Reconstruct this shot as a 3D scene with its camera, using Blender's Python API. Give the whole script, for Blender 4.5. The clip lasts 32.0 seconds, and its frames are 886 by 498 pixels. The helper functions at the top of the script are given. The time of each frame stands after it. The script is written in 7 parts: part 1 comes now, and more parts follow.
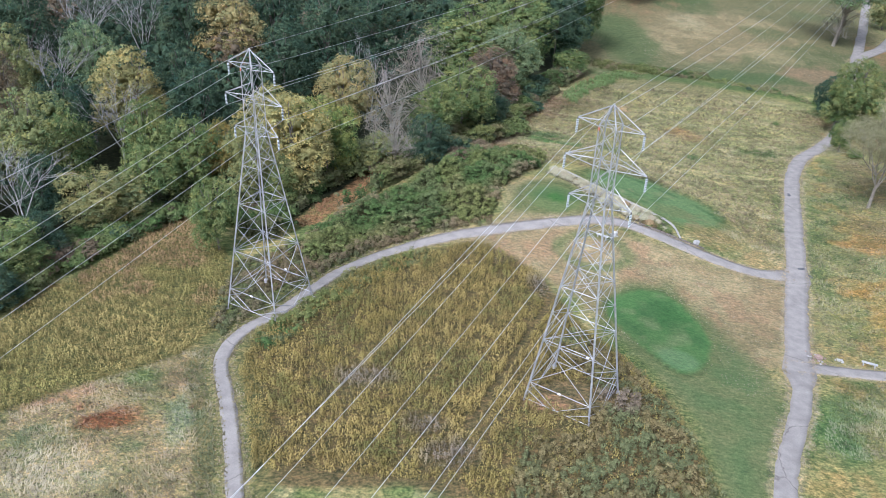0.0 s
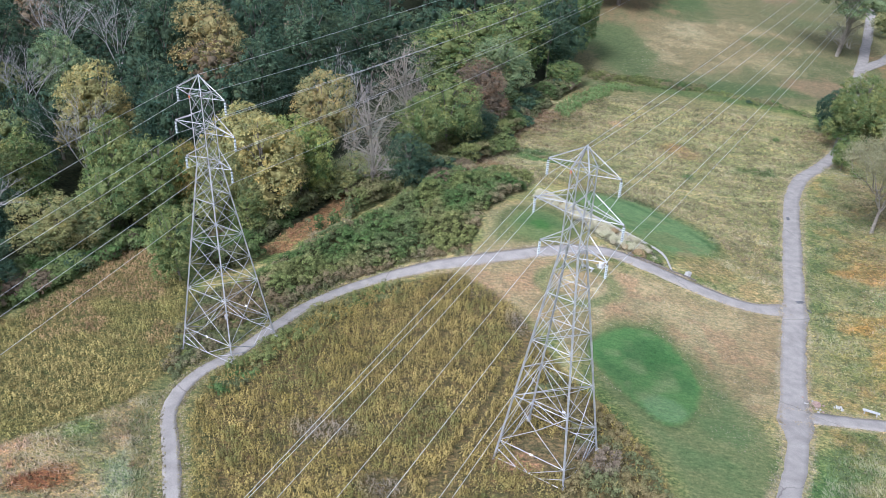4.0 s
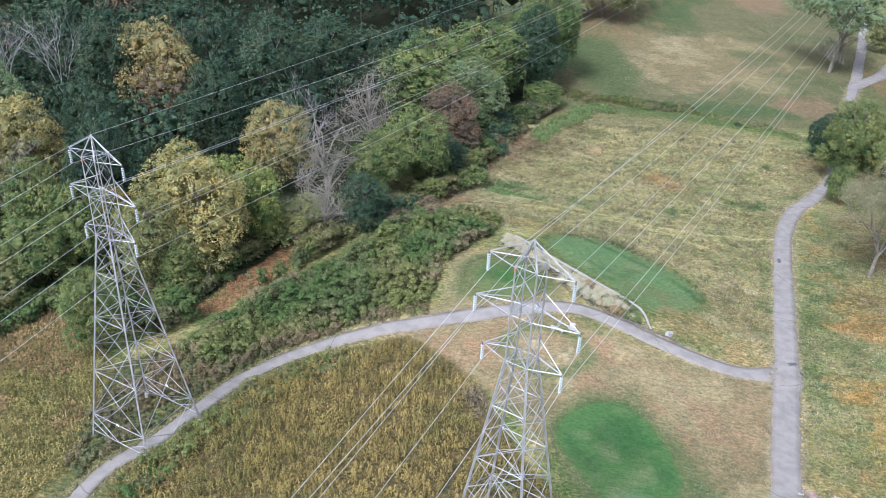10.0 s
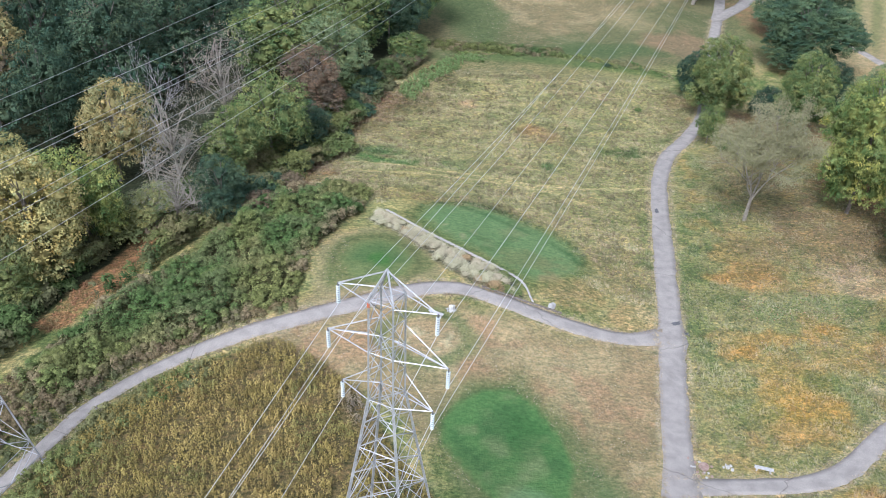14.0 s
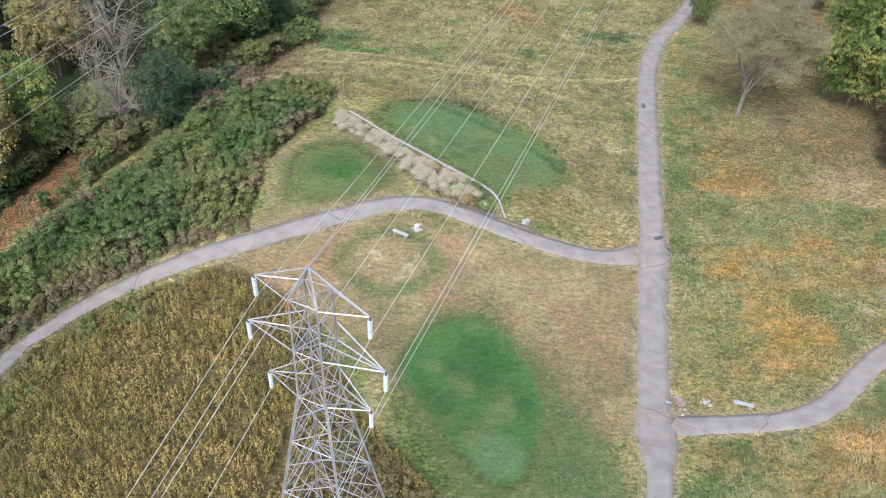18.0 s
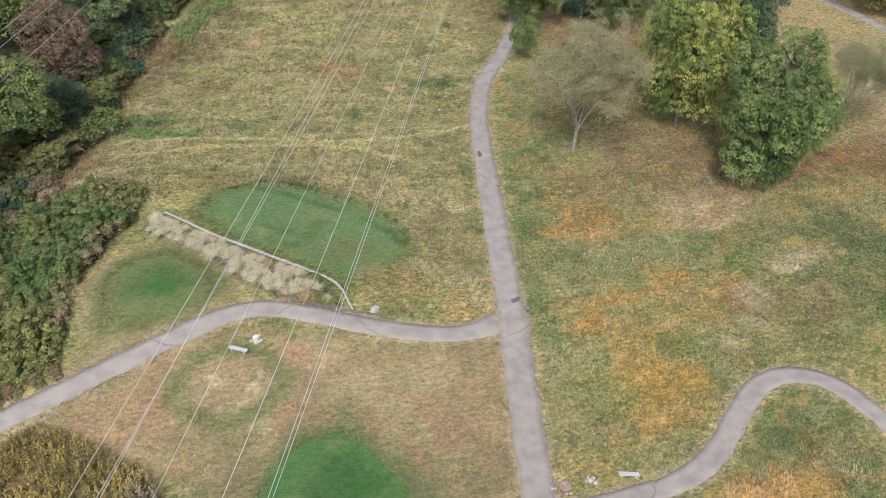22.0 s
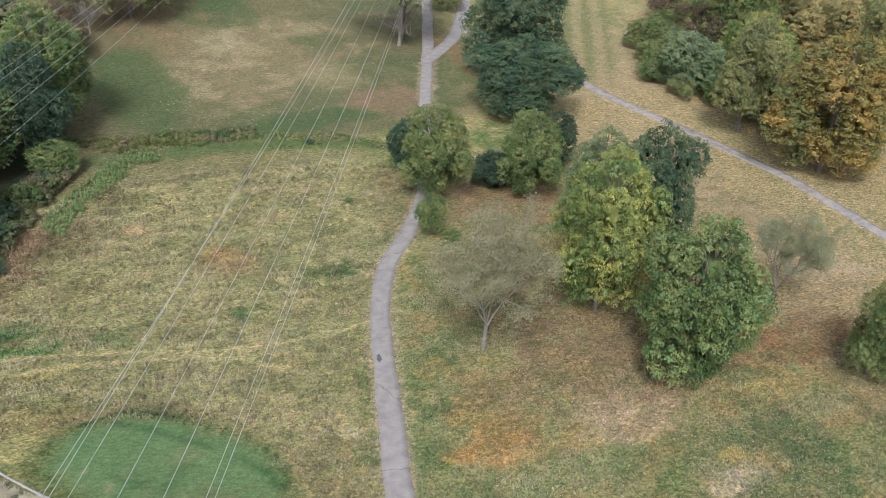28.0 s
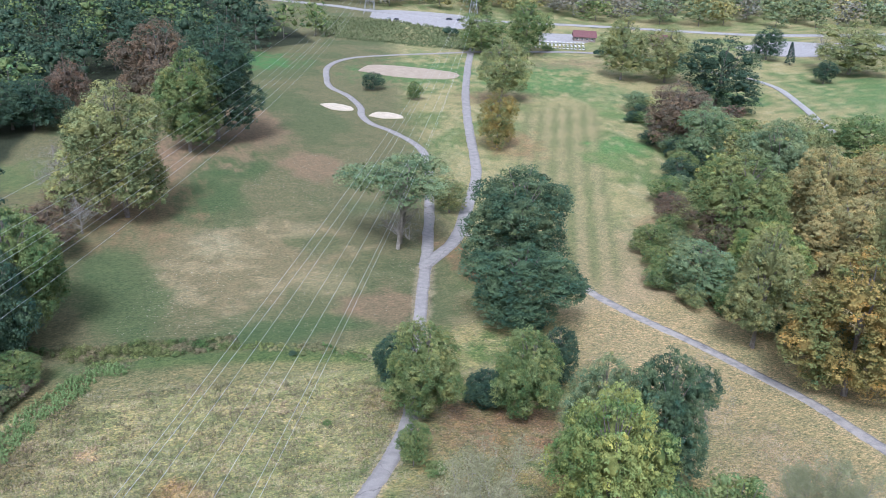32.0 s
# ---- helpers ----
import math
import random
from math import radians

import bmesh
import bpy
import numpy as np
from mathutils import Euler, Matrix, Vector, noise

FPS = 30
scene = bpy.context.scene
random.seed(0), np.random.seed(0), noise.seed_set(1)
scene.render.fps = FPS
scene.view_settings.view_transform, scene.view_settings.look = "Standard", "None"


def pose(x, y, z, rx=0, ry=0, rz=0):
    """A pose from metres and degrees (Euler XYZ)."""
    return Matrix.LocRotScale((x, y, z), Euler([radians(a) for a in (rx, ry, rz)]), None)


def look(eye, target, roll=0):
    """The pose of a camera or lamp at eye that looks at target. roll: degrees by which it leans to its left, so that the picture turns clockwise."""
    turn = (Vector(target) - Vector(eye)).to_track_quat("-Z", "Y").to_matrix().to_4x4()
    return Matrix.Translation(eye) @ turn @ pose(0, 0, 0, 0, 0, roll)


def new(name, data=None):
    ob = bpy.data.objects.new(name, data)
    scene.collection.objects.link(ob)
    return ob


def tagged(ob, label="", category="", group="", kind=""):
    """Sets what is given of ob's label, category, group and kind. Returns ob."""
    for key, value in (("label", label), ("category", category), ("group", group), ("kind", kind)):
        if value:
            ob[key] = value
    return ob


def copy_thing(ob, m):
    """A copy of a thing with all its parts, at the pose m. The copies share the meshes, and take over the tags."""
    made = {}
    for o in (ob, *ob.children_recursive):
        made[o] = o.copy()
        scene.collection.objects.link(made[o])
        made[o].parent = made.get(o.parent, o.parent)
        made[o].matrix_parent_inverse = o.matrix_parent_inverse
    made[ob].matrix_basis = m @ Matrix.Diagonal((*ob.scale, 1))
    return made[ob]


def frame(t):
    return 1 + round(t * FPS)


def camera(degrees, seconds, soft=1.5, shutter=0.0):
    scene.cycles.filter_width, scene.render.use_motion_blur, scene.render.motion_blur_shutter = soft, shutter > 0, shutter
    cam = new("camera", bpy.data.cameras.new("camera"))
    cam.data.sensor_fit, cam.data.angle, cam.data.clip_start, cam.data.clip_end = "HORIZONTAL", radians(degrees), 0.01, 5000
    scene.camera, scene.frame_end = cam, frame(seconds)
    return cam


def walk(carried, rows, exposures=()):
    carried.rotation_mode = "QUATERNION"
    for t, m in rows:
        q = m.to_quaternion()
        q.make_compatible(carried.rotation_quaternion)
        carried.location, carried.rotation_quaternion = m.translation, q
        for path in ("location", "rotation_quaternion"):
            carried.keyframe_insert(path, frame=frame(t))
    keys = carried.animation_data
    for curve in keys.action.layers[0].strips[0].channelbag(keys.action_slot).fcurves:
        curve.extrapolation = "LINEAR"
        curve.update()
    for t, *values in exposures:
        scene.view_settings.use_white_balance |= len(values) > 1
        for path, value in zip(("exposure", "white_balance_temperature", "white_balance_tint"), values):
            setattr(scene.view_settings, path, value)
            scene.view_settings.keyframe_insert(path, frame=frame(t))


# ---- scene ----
cam = camera(54.1, 32.0, soft=0.8)
METRES, EYE, TILT, LEAN, TURN = 86.0, 60.0, -32.0, -2.0, 0.0
ROWS = [
    (0.0, 0.0, 0.0, 0.0, 0.0, 0.0, -0.0),
    (0.5, 0.0046, 0.01, 0.0059, 0.04, 0.0, 0.01),
    (1.0, 0.0096, 0.0203, 0.0122, 0.07, -0.01, 0.01),
    (1.5, 0.0151, 0.0304, 0.0186, 0.11, -0.01, -0.01),
    (2.0, 0.0211, 0.0411, 0.0247, 0.15, 0.01, -0.06),
    (2.5, 0.0272, 0.0517, 0.0309, 0.17, -0.02, -0.13),
    (3.0, 0.0332, 0.0622, 0.0372, 0.19, -0.04, -0.23),
    (3.5, 0.0386, 0.0733, 0.0433, 0.21, -0.03, -0.27),
    (5.5, 0.0583, 0.1176, 0.0729, 0.37, -0.02, -0.33),
    (6.0, 0.0626, 0.1314, 0.0802, 0.42, 0.03, -0.31),
    (6.5, 0.0675, 0.1448, 0.0871, 0.48, 0.07, -0.28),
    (7.0, 0.0732, 0.1564, 0.0941, 0.49, 0.08, -0.29),
    (7.5, 0.0788, 0.1667, 0.1023, 0.47, 0.02, -0.32),
    (8.0, 0.085, 0.1777, 0.1089, -1.37, 0.01, 0.84),
    (8.5, 0.0892, 0.1892, 0.1151, -1.66, 0.02, 1.02),
    (9.0, 0.0924, 0.1996, 0.1218, -4.24, -0.09, 2.7),
    (9.5, 0.0959, 0.2107, 0.1281, -5.33, -0.16, 3.4),
    (10.0, 0.0989, 0.2226, 0.1351, -0.24, -0.01, -0.03),
    (10.5, 0.1015, 0.235, 0.1415, 2.39, -0.02, -1.86),
    (11.0, 0.1045, 0.2449, 0.1483, 1.8, -1.22, -1.49),
    (11.5, 0.1084, 0.2536, 0.1563, -3.85, -1.81, 2.28),
    (12.0, 0.1124, 0.263, 0.1647, -6.86, -2.02, 4.25),
    (12.5, 0.1173, 0.2752, 0.1715, -7.44, -2.09, 4.54),
    (13.0, 0.1223, 0.2863, 0.1783, -7.53, -2.7, 4.48),
    (13.5, 0.1279, 0.2974, 0.1853, -7.62, -3.57, 4.45),
    (15.5, 0.1511, 0.3431, 0.2155, -8.06, -5.29, 4.36),
    (16.0, 0.1569, 0.356, 0.2223, -8.16, -5.18, 4.39),
    (16.5, 0.1624, 0.3679, 0.23, -8.22, -10.62, 4.43),
    (17.0, 0.1683, 0.3797, 0.2375, -8.25, -14.81, 4.49),
    (17.5, 0.1751, 0.3917, 0.2448, -8.33, -14.81, 4.58),
    (18.0, 0.182, 0.4026, 0.2527, -8.47, -13.73, 4.55),
    (18.5, 0.1891, 0.4141, 0.2593, -8.57, -12.25, 4.59),
    (19.0, 0.1944, 0.4246, 0.2656, -11.39, -12.47, 6.56),
    (19.5, 0.2005, 0.4349, 0.2719, -13.26, -12.71, 7.8),
    (20.0, 0.2066, 0.4459, 0.2795, -14.51, -12.87, 8.62),
    (20.5, 0.2125, 0.4568, 0.288, -17.25, -13.34, 10.43),
    (21.0, 0.2212, 0.469, 0.2953, -17.62, -13.46, 10.64),
    (21.5, 0.2306, 0.4812, 0.3025, -17.79, -13.53, 10.64),
    (22.0, 0.2406, 0.4922, 0.3095, -19.2, -13.83, 11.41),
    (22.5, 0.2513, 0.5037, 0.3161, -19.91, -13.99, 11.82),
    (23.0, 0.2619, 0.514, 0.3227, -21.18, -14.31, 12.53),
    (23.5, 0.2731, 0.5241, 0.3295, -21.69, -14.43, 12.74),
    (24.0, 0.2838, 0.535, 0.3364, -21.91, -14.5, 12.81),
    (24.5, 0.2945, 0.5469, 0.3424, -22.14, -14.54, 12.84),
    (25.0, 0.3072, 0.5574, 0.3484, -22.31, -14.61, 12.93),
    (25.5, 0.3195, 0.568, 0.3549, -22.55, -14.72, 12.93),
    (26.0, 0.3321, 0.5799, 0.3604, -22.73, -11.22, 13.02),
    (26.5, 0.3451, 0.5921, 0.368, -22.97, -6.31, 13.11),
    (28.5, 0.3949, 0.633, 0.3958, -23.58, -6.88, 13.33),
    (29.0, 0.4083, 0.645, 0.402, -23.75, -6.97, 13.39),
    (29.5, 0.4224, 0.6571, 0.408, -21.38, -6.47, 11.94),
    (30.0, 0.4369, 0.6688, 0.414, -21.55, -6.12, 11.98),
    (30.5, 0.4517, 0.6816, 0.4209, -21.75, -3.22, 12.07),
    (31.0, 0.4662, 0.6935, 0.4271, -21.9, -2.81, 12.09),
    (31.5, 0.481, 0.7066, 0.4341, -22.08, 1.01, 12.19),
    (32.0, 0.4952, 0.7198, 0.4424, -22.25, 5.58, 12.29),
]
EXPOSURES = [(0, 0.50, 5430, 18), (9, 0.55, 5430, 18), (13, 0.54, 5500, 17.5), (16, 0.47, 5600, 16.5), (19, 0.40, 5850, 17.5), (23, 0.26, 6230, 18), (25, 0.13, 6200, 18), (26, 0.01, 6100, 16.5), (29, 0.38, 5680, 18.5), (32, 0.48, 5200, 19.5)]
walk(cam, [(t, pose(0, 0, EYE, TILT, LEAN, TURN) @ pose(METRES * x, METRES * y, METRES * z, 90 + pitch, roll, yaw)) for t, x, y, z, yaw, pitch, roll in ROWS], EXPOSURES)

# ---------------------------------------------------------------- light: a bright overcast autumn day
SUN_EL, SUN_AZ = 52.0, 215.0
world = bpy.data.worlds.new("overcast_sky")
scene.world = world
world.use_nodes = True
wn, wl = world.node_tree.nodes, world.node_tree.links
wn.clear()
sky = wn.new("ShaderNodeTexSky")
sky.sky_type = "NISHITA"
sky.sun_disc = False
sky.sun_elevation, sky.sun_rotation = radians(SUN_EL), radians(SUN_AZ)
sky.dust_density, sky.air_density = 4.0, 1.5
sat = wn.new("ShaderNodeHueSaturation")
sat.inputs["Saturation"].default_value = 0.35
back = wn.new("ShaderNodeBackground")
back.inputs["Strength"].default_value = 0.12
wout = wn.new("ShaderNodeOutputWorld")
wl.new(sky.outputs[0], sat.inputs["Color"])
wl.new(sat.outputs[0], back.inputs[0])
wl.new(back.outputs[0], wout.inputs[0])

sun_data = bpy.data.lights.new("sun", "SUN")
sun_data.energy, sun_data.angle, sun_data.color = 2.2, radians(15), (1.0, 0.97, 0.92)
sun = new("sun", sun_data)
az, el = radians(SUN_AZ), radians(SUN_EL)
sun.matrix_world = look((0, 0, 300), Vector((0, 0, 300)) - Vector((math.sin(az) * math.cos(el), math.cos(az) * math.cos(el), math.sin(el))))


# ---------------------------------------------------------------- materials
def material(name):
    m = bpy.data.materials.new(name)
    m.use_nodes = True
    nt = m.node_tree
    return m, nt.nodes, nt.links, nt.nodes["Principled BSDF"]


def ramp(nodes, stops):
    r = nodes.new("ShaderNodeValToRGB")
    e = r.color_ramp.elements
    e[0].position, e[0].color = stops[0][0], (*stops[0][1], 1)
    e[1].position, e[1].color = stops[-1][0], (*stops[-1][1], 1)
    for p, c in stops[1:-1]:
        k = e.new(p)
        k.color = (*c, 1)
    return r


def grained(name, colour, colour2, scale, rough=0.85, bump=0.3, metal=0.0, fine=12.0, spread=0.3):
    """Two colours mixed by coarse noise, a fine grain on top, and a relief."""
    m, n, l, b = material(name)
    co = n.new("ShaderNodeTexCoord")
    big = n.new("ShaderNodeTexNoise")
    big.inputs["Scale"].default_value, big.inputs["Detail"].default_value = scale, 6
    small = n.new("ShaderNodeTexNoise")
    small.inputs["Scale"].default_value, small.inputs["Detail"].default_value = scale * fine, 3
    r = ramp(n, [(0.35, colour), (0.65, colour2)])
    g = ramp(n, [(0.25, (1 - spread,) * 3), (0.75, (1 + spread,) * 3)])
    mul = n.new("ShaderNodeMixRGB")
    mul.blend_type = "MULTIPLY"
    mul.inputs[0].default_value = 1.0
    bp = n.new("ShaderNodeBump")
    bp.inputs["Strength"].default_value, bp.inputs["Distance"].default_value = bump, 0.05
    for s in (big, small):
        l.new(co.outputs["Object"], s.inputs["Vector"])
    l.new(big.outputs["Fac"], r.inputs[0])
    l.new(small.outputs["Fac"], g.inputs[0])
    l.new(r.outputs[0], mul.inputs[1])
    l.new(g.outputs[0], mul.inputs[2])
    l.new(mul.outputs[0], b.inputs["Base Color"])
    l.new(small.outputs["Fac"], bp.inputs["Height"])
    l.new(bp.outputs[0], b.inputs["Normal"])
    b.inputs["Roughness"].default_value, b.inputs["Metallic"].default_value = rough, metal
    return m


def leafy(name, colour, colour2, attribute=False):
    """Foliage: every leaf differs a little, every plant differs a little; light goes through."""
    m, n, l, b = material(name)
    geo = n.new("ShaderNodeNewGeometry")
    info = n.new("ShaderNodeObjectInfo")
    hsv = n.new("ShaderNodeHueSaturation")
    vary = n.new("ShaderNodeMapRange")
    vary.inputs["To Min"].default_value, vary.inputs["To Max"].default_value = 0.88, 1.12
    hue = n.new("ShaderNodeMapRange")
    hue.inputs["To Min"].default_value, hue.inputs["To Max"].default_value = 0.485, 0.515
    if attribute:
        a = n.new("ShaderNodeVertexColor")
        a.layer_name = "tint"
        l.new(a.outputs[0], hsv.inputs["Color"])
    else:
        mixer = ramp(n, [(0.1, colour), (0.9, colour2)])
        co = n.new("ShaderNodeTexCoord")
        mass = n.new("ShaderNodeTexNoise")
        mass.inputs["Scale"].default_value, mass.inputs["Detail"].default_value = 0.28, 3
        spread = n.new("ShaderNodeMapRange")
        spread.inputs["From Min"].default_value, spread.inputs["From Max"].default_value = 0.36, 0.64
        both = n.new("ShaderNodeMixRGB")
        both.inputs[0].default_value = 0.16
        l.new(co.outputs["Object"], mass.inputs["Vector"])
        l.new(mass.outputs["Fac"], spread.inputs[0])
        l.new(spread.outputs[0], both.inputs[1])
        l.new(geo.outputs["Random Per Island"], both.inputs[2])
        l.new(both.outputs[0], mixer.inputs[0])
        lump = n.new("ShaderNodeVertexColor")
        lump.layer_name = "tint"
        shade = n.new("ShaderNodeMixRGB")
        shade.blend_type = "MULTIPLY"
        shade.inputs[0].default_value = 1.0
        l.new(mixer.outputs[0], shade.inputs[1])
        l.new(lump.outputs[0], shade.inputs[2])
        l.new(shade.outputs[0], hsv.inputs["Color"])
    l.new(geo.outputs["Random Per Island"], vary.inputs[0])
    l.new(info.outputs["Random"], hue.inputs[0])
    l.new(vary.outputs[0], hsv.inputs["Value"])
    l.new(hue.outputs[0], hsv.inputs["Hue"])
    l.new(hsv.outputs[0], b.inputs["Base Color"])
    b.inputs["Roughness"].default_value = 0.75
    b.inputs["Specular IOR Level"].default_value = 0.25
    tr = n.new("ShaderNodeBsdfTranslucent")
    l.new(hsv.outputs[0], tr.inputs[0])
    ms = n.new("ShaderNodeMixShader")
    ms.inputs[0].default_value = 0.12
    out = n["Material Output"]
    l.new(b.outputs[0], ms.inputs[1])
    l.new(tr.outputs[0], ms.inputs[2])
    l.new(ms.outputs[0], out.inputs[0])
    return m


def ground_material():
    m, n, l, b = material("turf")
    a = n.new("ShaderNodeVertexColor")
    a.layer_name = "tint"
    co = n.new("ShaderNodeTexCoord")
    lay = n.new("ShaderNodeMapping")
    lay.inputs["Rotation"].default_value[2] = radians(22)
    lay.inputs["Scale"].default_value = (0.85, 1.5, 1.0)
    l.new(co.outputs["Object"], lay.inputs["Vector"])
    noises = []
    for s, d, src in ((0.35, 8, co.outputs["Object"]), (3.4, 6, co.outputs["Object"]), (10.0, 4, co.outputs["Object"]), (0.95, 7, lay.outputs[0])):
        t = n.new("ShaderNodeTexNoise")
        t.inputs["Scale"].default_value, t.inputs["Detail"].default_value, t.inputs["Roughness"].default_value = s, d, 0.68
        l.new(src, t.inputs["Vector"])
        noises.append(t)
    tuft = n.new("ShaderNodeTexNoise")
    tuft.inputs["Scale"].default_value, tuft.inputs["Detail"].default_value, tuft.inputs["Roughness"].default_value = 1.7, 5, 0.6
    l.new(lay.outputs[0], tuft.inputs["Vector"])
    last = a.outputs[0]
    layers = ((noises[0], (0.82, 0.88, 0.86), (1.18, 1.12, 1.08), 0.9), (noises[1], (0.5, 0.58, 0.56), (1.46, 1.4, 1.32), 1.0), (noises[2], (0.68, 0.70, 0.70), (1.3, 1.28, 1.25), 0.8),
              (noises[3], (0.76, 0.87, 0.78), (1.24, 1.14, 1.06), 1.0), (tuft, (0.58, 0.68, 0.6), (1.36, 1.3, 1.2), 1.0))
    for t, lo, hi, share in layers:
        r = ramp(n, [(0.36, lo), (0.64, hi)])
        mul = n.new("ShaderNodeMixRGB")
        mul.blend_type = "MULTIPLY"
        amount = n.new("ShaderNodeMath")
        amount.operation = "MULTIPLY"
        amount.inputs[1].default_value = share
        l.new(a.outputs["Alpha"], amount.inputs[0])
        l.new(amount.outputs[0], mul.inputs[0])
        l.new(t.outputs["Fac"], r.inputs[0])
        l.new(last, mul.inputs[1])
        l.new(r.outputs[0], mul.inputs[2])
        last = mul.outputs[0]
    l.new(last, b.inputs["Base Color"])
    bp = n.new("ShaderNodeBump")
    bp.inputs["Strength"].default_value, bp.inputs["Distance"].default_value = 0.8, 0.12
    l.new(noises[2].outputs["Fac"], bp.inputs["Height"])
    heave = n.new("ShaderNodeBump")
    heave.inputs["Strength"].default_value, heave.inputs["Distance"].default_value = 0.5, 0.3
    l.new(noises[3].outputs["Fac"], heave.inputs["Height"])
    l.new(heave.outputs[0], bp.inputs["Normal"])
    l.new(bp.outputs[0], b.inputs["Normal"])
    b.inputs["Roughness"].default_value = 0.95
    b.inputs["Specular IOR Level"].default_value = 0.15
    return m


def asphalt_material(name, light, dark):
    m, n, l, b = material(name)
    co = n.new("ShaderNodeTexCoord")
    grit = n.new("ShaderNodeTexNoise")
    grit.inputs["Scale"].default_value, grit.inputs["Detail"].default_value = 14, 5
    stain = n.new("ShaderNodeTexNoise")
    stain.inputs["Scale"].default_value, stain.inputs["Detail"].default_value = 0.7, 7
    crack = n.new("ShaderNodeTexVoronoi")
    crack.feature = "DISTANCE_TO_EDGE"
    crack.inputs["Scale"].default_value = 0.11
    warp = n.new("ShaderNodeMixRGB")
    warp.inputs[0].default_value = 0.6
    l.new(co.outputs["Object"], warp.inputs[1])
    l.new(stain.outputs["Color"], warp.inputs[2])
    l.new(warp.outputs[0], crack.inputs["Vector"])
    for t in (grit, stain):
        l.new(co.outputs["Object"], t.inputs["Vector"])
    base = ramp(n, [(0.32, dark), (0.55, light), (0.75, tuple(c * 1.12 for c in light))])
    l.new(stain.outputs["Fac"], base.inputs[0])
    g = ramp(n, [(0.3, (0.8, 0.8, 0.8)), (0.7, (1.15, 1.15, 1.15))])
    l.new(grit.outputs["Fac"], g.inputs[0])
    k = ramp(n, [(0.0, (0.58, 0.57, 0.56)), (0.004, (1, 1, 1))])
    l.new(crack.outputs["Distance"], k.inputs[0])
    last = base.outputs[0]
    for t in (g, k):
        mul = n.new("ShaderNodeMixRGB")
        mul.blend_type = "MULTIPLY"
        mul.inputs[0].default_value = 1.0
        l.new(last, mul.inputs[1])
        l.new(t.outputs[0], mul.inputs[2])
        last = mul.outputs[0]
    l.new(last, b.inputs["Base Color"])
    b.inputs["Roughness"].default_value = 0.9
    bp = n.new("ShaderNodeBump")
    bp.inputs["Strength"].default_value, bp.inputs["Distance"].default_value = 0.35, 0.02
    l.new(grit.outputs["Fac"], bp.inputs["Height"])
    l.new(bp.outputs[0], b.inputs["Normal"])
    return m


TURF = ground_material()
ASPHALT = asphalt_material("weathered_asphalt", (0.335, 0.31, 0.275), (0.265, 0.246, 0.22))
WORN = asphalt_material("worn_stony_asphalt", (0.37, 0.335, 0.285), (0.235, 0.22, 0.20))
GRAVEL = asphalt_material("pale_gravel", (0.38, 0.36, 0.33), (0.31, 0.295, 0.27))
PATCH = grained("tar_patch", (0.09, 0.09, 0.095), (0.14, 0.14, 0.145), 2.0, 0.8)
STEEL = grained("galvanised_steel", (0.36, 0.37, 0.38), (0.50, 0.51, 0.515), 0.8, 0.5, 0.1, 0.35)
WIRE = grained("aluminium_cable", (0.62, 0.63, 0.64), (0.72, 0.73, 0.74), 3.0, 0.45, 0.1, 0.4)
PORCELAIN = grained("pale_glass_insulator", (0.5, 0.57, 0.57), (0.62, 0.68, 0.67), 5.0, 0.25, 0.05)
CAP = grained("dark_cap_iron", (0.10, 0.10, 0.11), (0.16, 0.16, 0.16), 4.0, 0.6, 0.1, 0.5)
WHITE = grained("white_enamel", (0.74, 0.74, 0.72), (0.82, 0.82, 0.80), 2.0, 0.5, 0.05)
ORANGE = grained("orange_enamel", (0.55, 0.12, 0.04), (0.6, 0.16, 0.05), 3.0, 0.5, 0.05)
CONCRETE = grained("pale_concrete", (0.42, 0.41, 0.39), (0.52, 0.51, 0.49), 2.0, 0.9)
STONE = grained("pale_limestone", (0.38, 0.37, 0.35), (0.55, 0.54, 0.51), 3.0, 0.9, 0.5)
REDSTONE = grained("reddish_stone", (0.30, 0.20, 0.16), (0.42, 0.32, 0.27), 4.0, 0.9, 0.5)
WHITEBARK = grained("whitish_bare_bark", (0.25, 0.24, 0.225), (0.40, 0.39, 0.37), 2.0, 0.9, 0.5)
BARK = grained("grey_brown_bark", (0.13, 0.11, 0.09), (0.22, 0.20, 0.17), 3.0, 0.95, 0.8)
PALEBARK = grained("pale_grey_bark", (0.23, 0.205, 0.165), (0.34, 0.31, 0.255), 3.0, 0.95, 0.6)
PLANK = grained("weathered_grey_plank", (0.40, 0.40, 0.395), (0.51, 0.51, 0.50), 4.0, 0.85)
SAND = grained("bunker_sand", (0.52, 0.44, 0.31), (0.62, 0.54, 0.40), 0.8, 0.95)
ROOFING = grained("maroon_shingle", (0.14, 0.06, 0.06), (0.19, 0.09, 0.085), 2.0, 0.9)
SIDING = grained("brown_siding", (0.20, 0.16, 0.13), (0.26, 0.22, 0.18), 1.0, 0.85)
GLASS = grained("dark_window", (0.03, 0.035, 0.04), (0.05, 0.055, 0.06), 1.0, 0.1, 0.0)
RUBBER = grained("black_rubber", (0.03, 0.03, 0.03), (0.05, 0.05, 0.05), 3.0, 0.9)
CARPAINT = grained("silver_paint", (0.5, 0.51, 0.53), (0.56, 0.57, 0.58), 0.5, 0.3, 0.0, 0.4)
CARPAINT_DARK = grained("dark_paint", (0.05, 0.055, 0.065), (0.07, 0.075, 0.085), 0.5, 0.3, 0.0, 0.3)

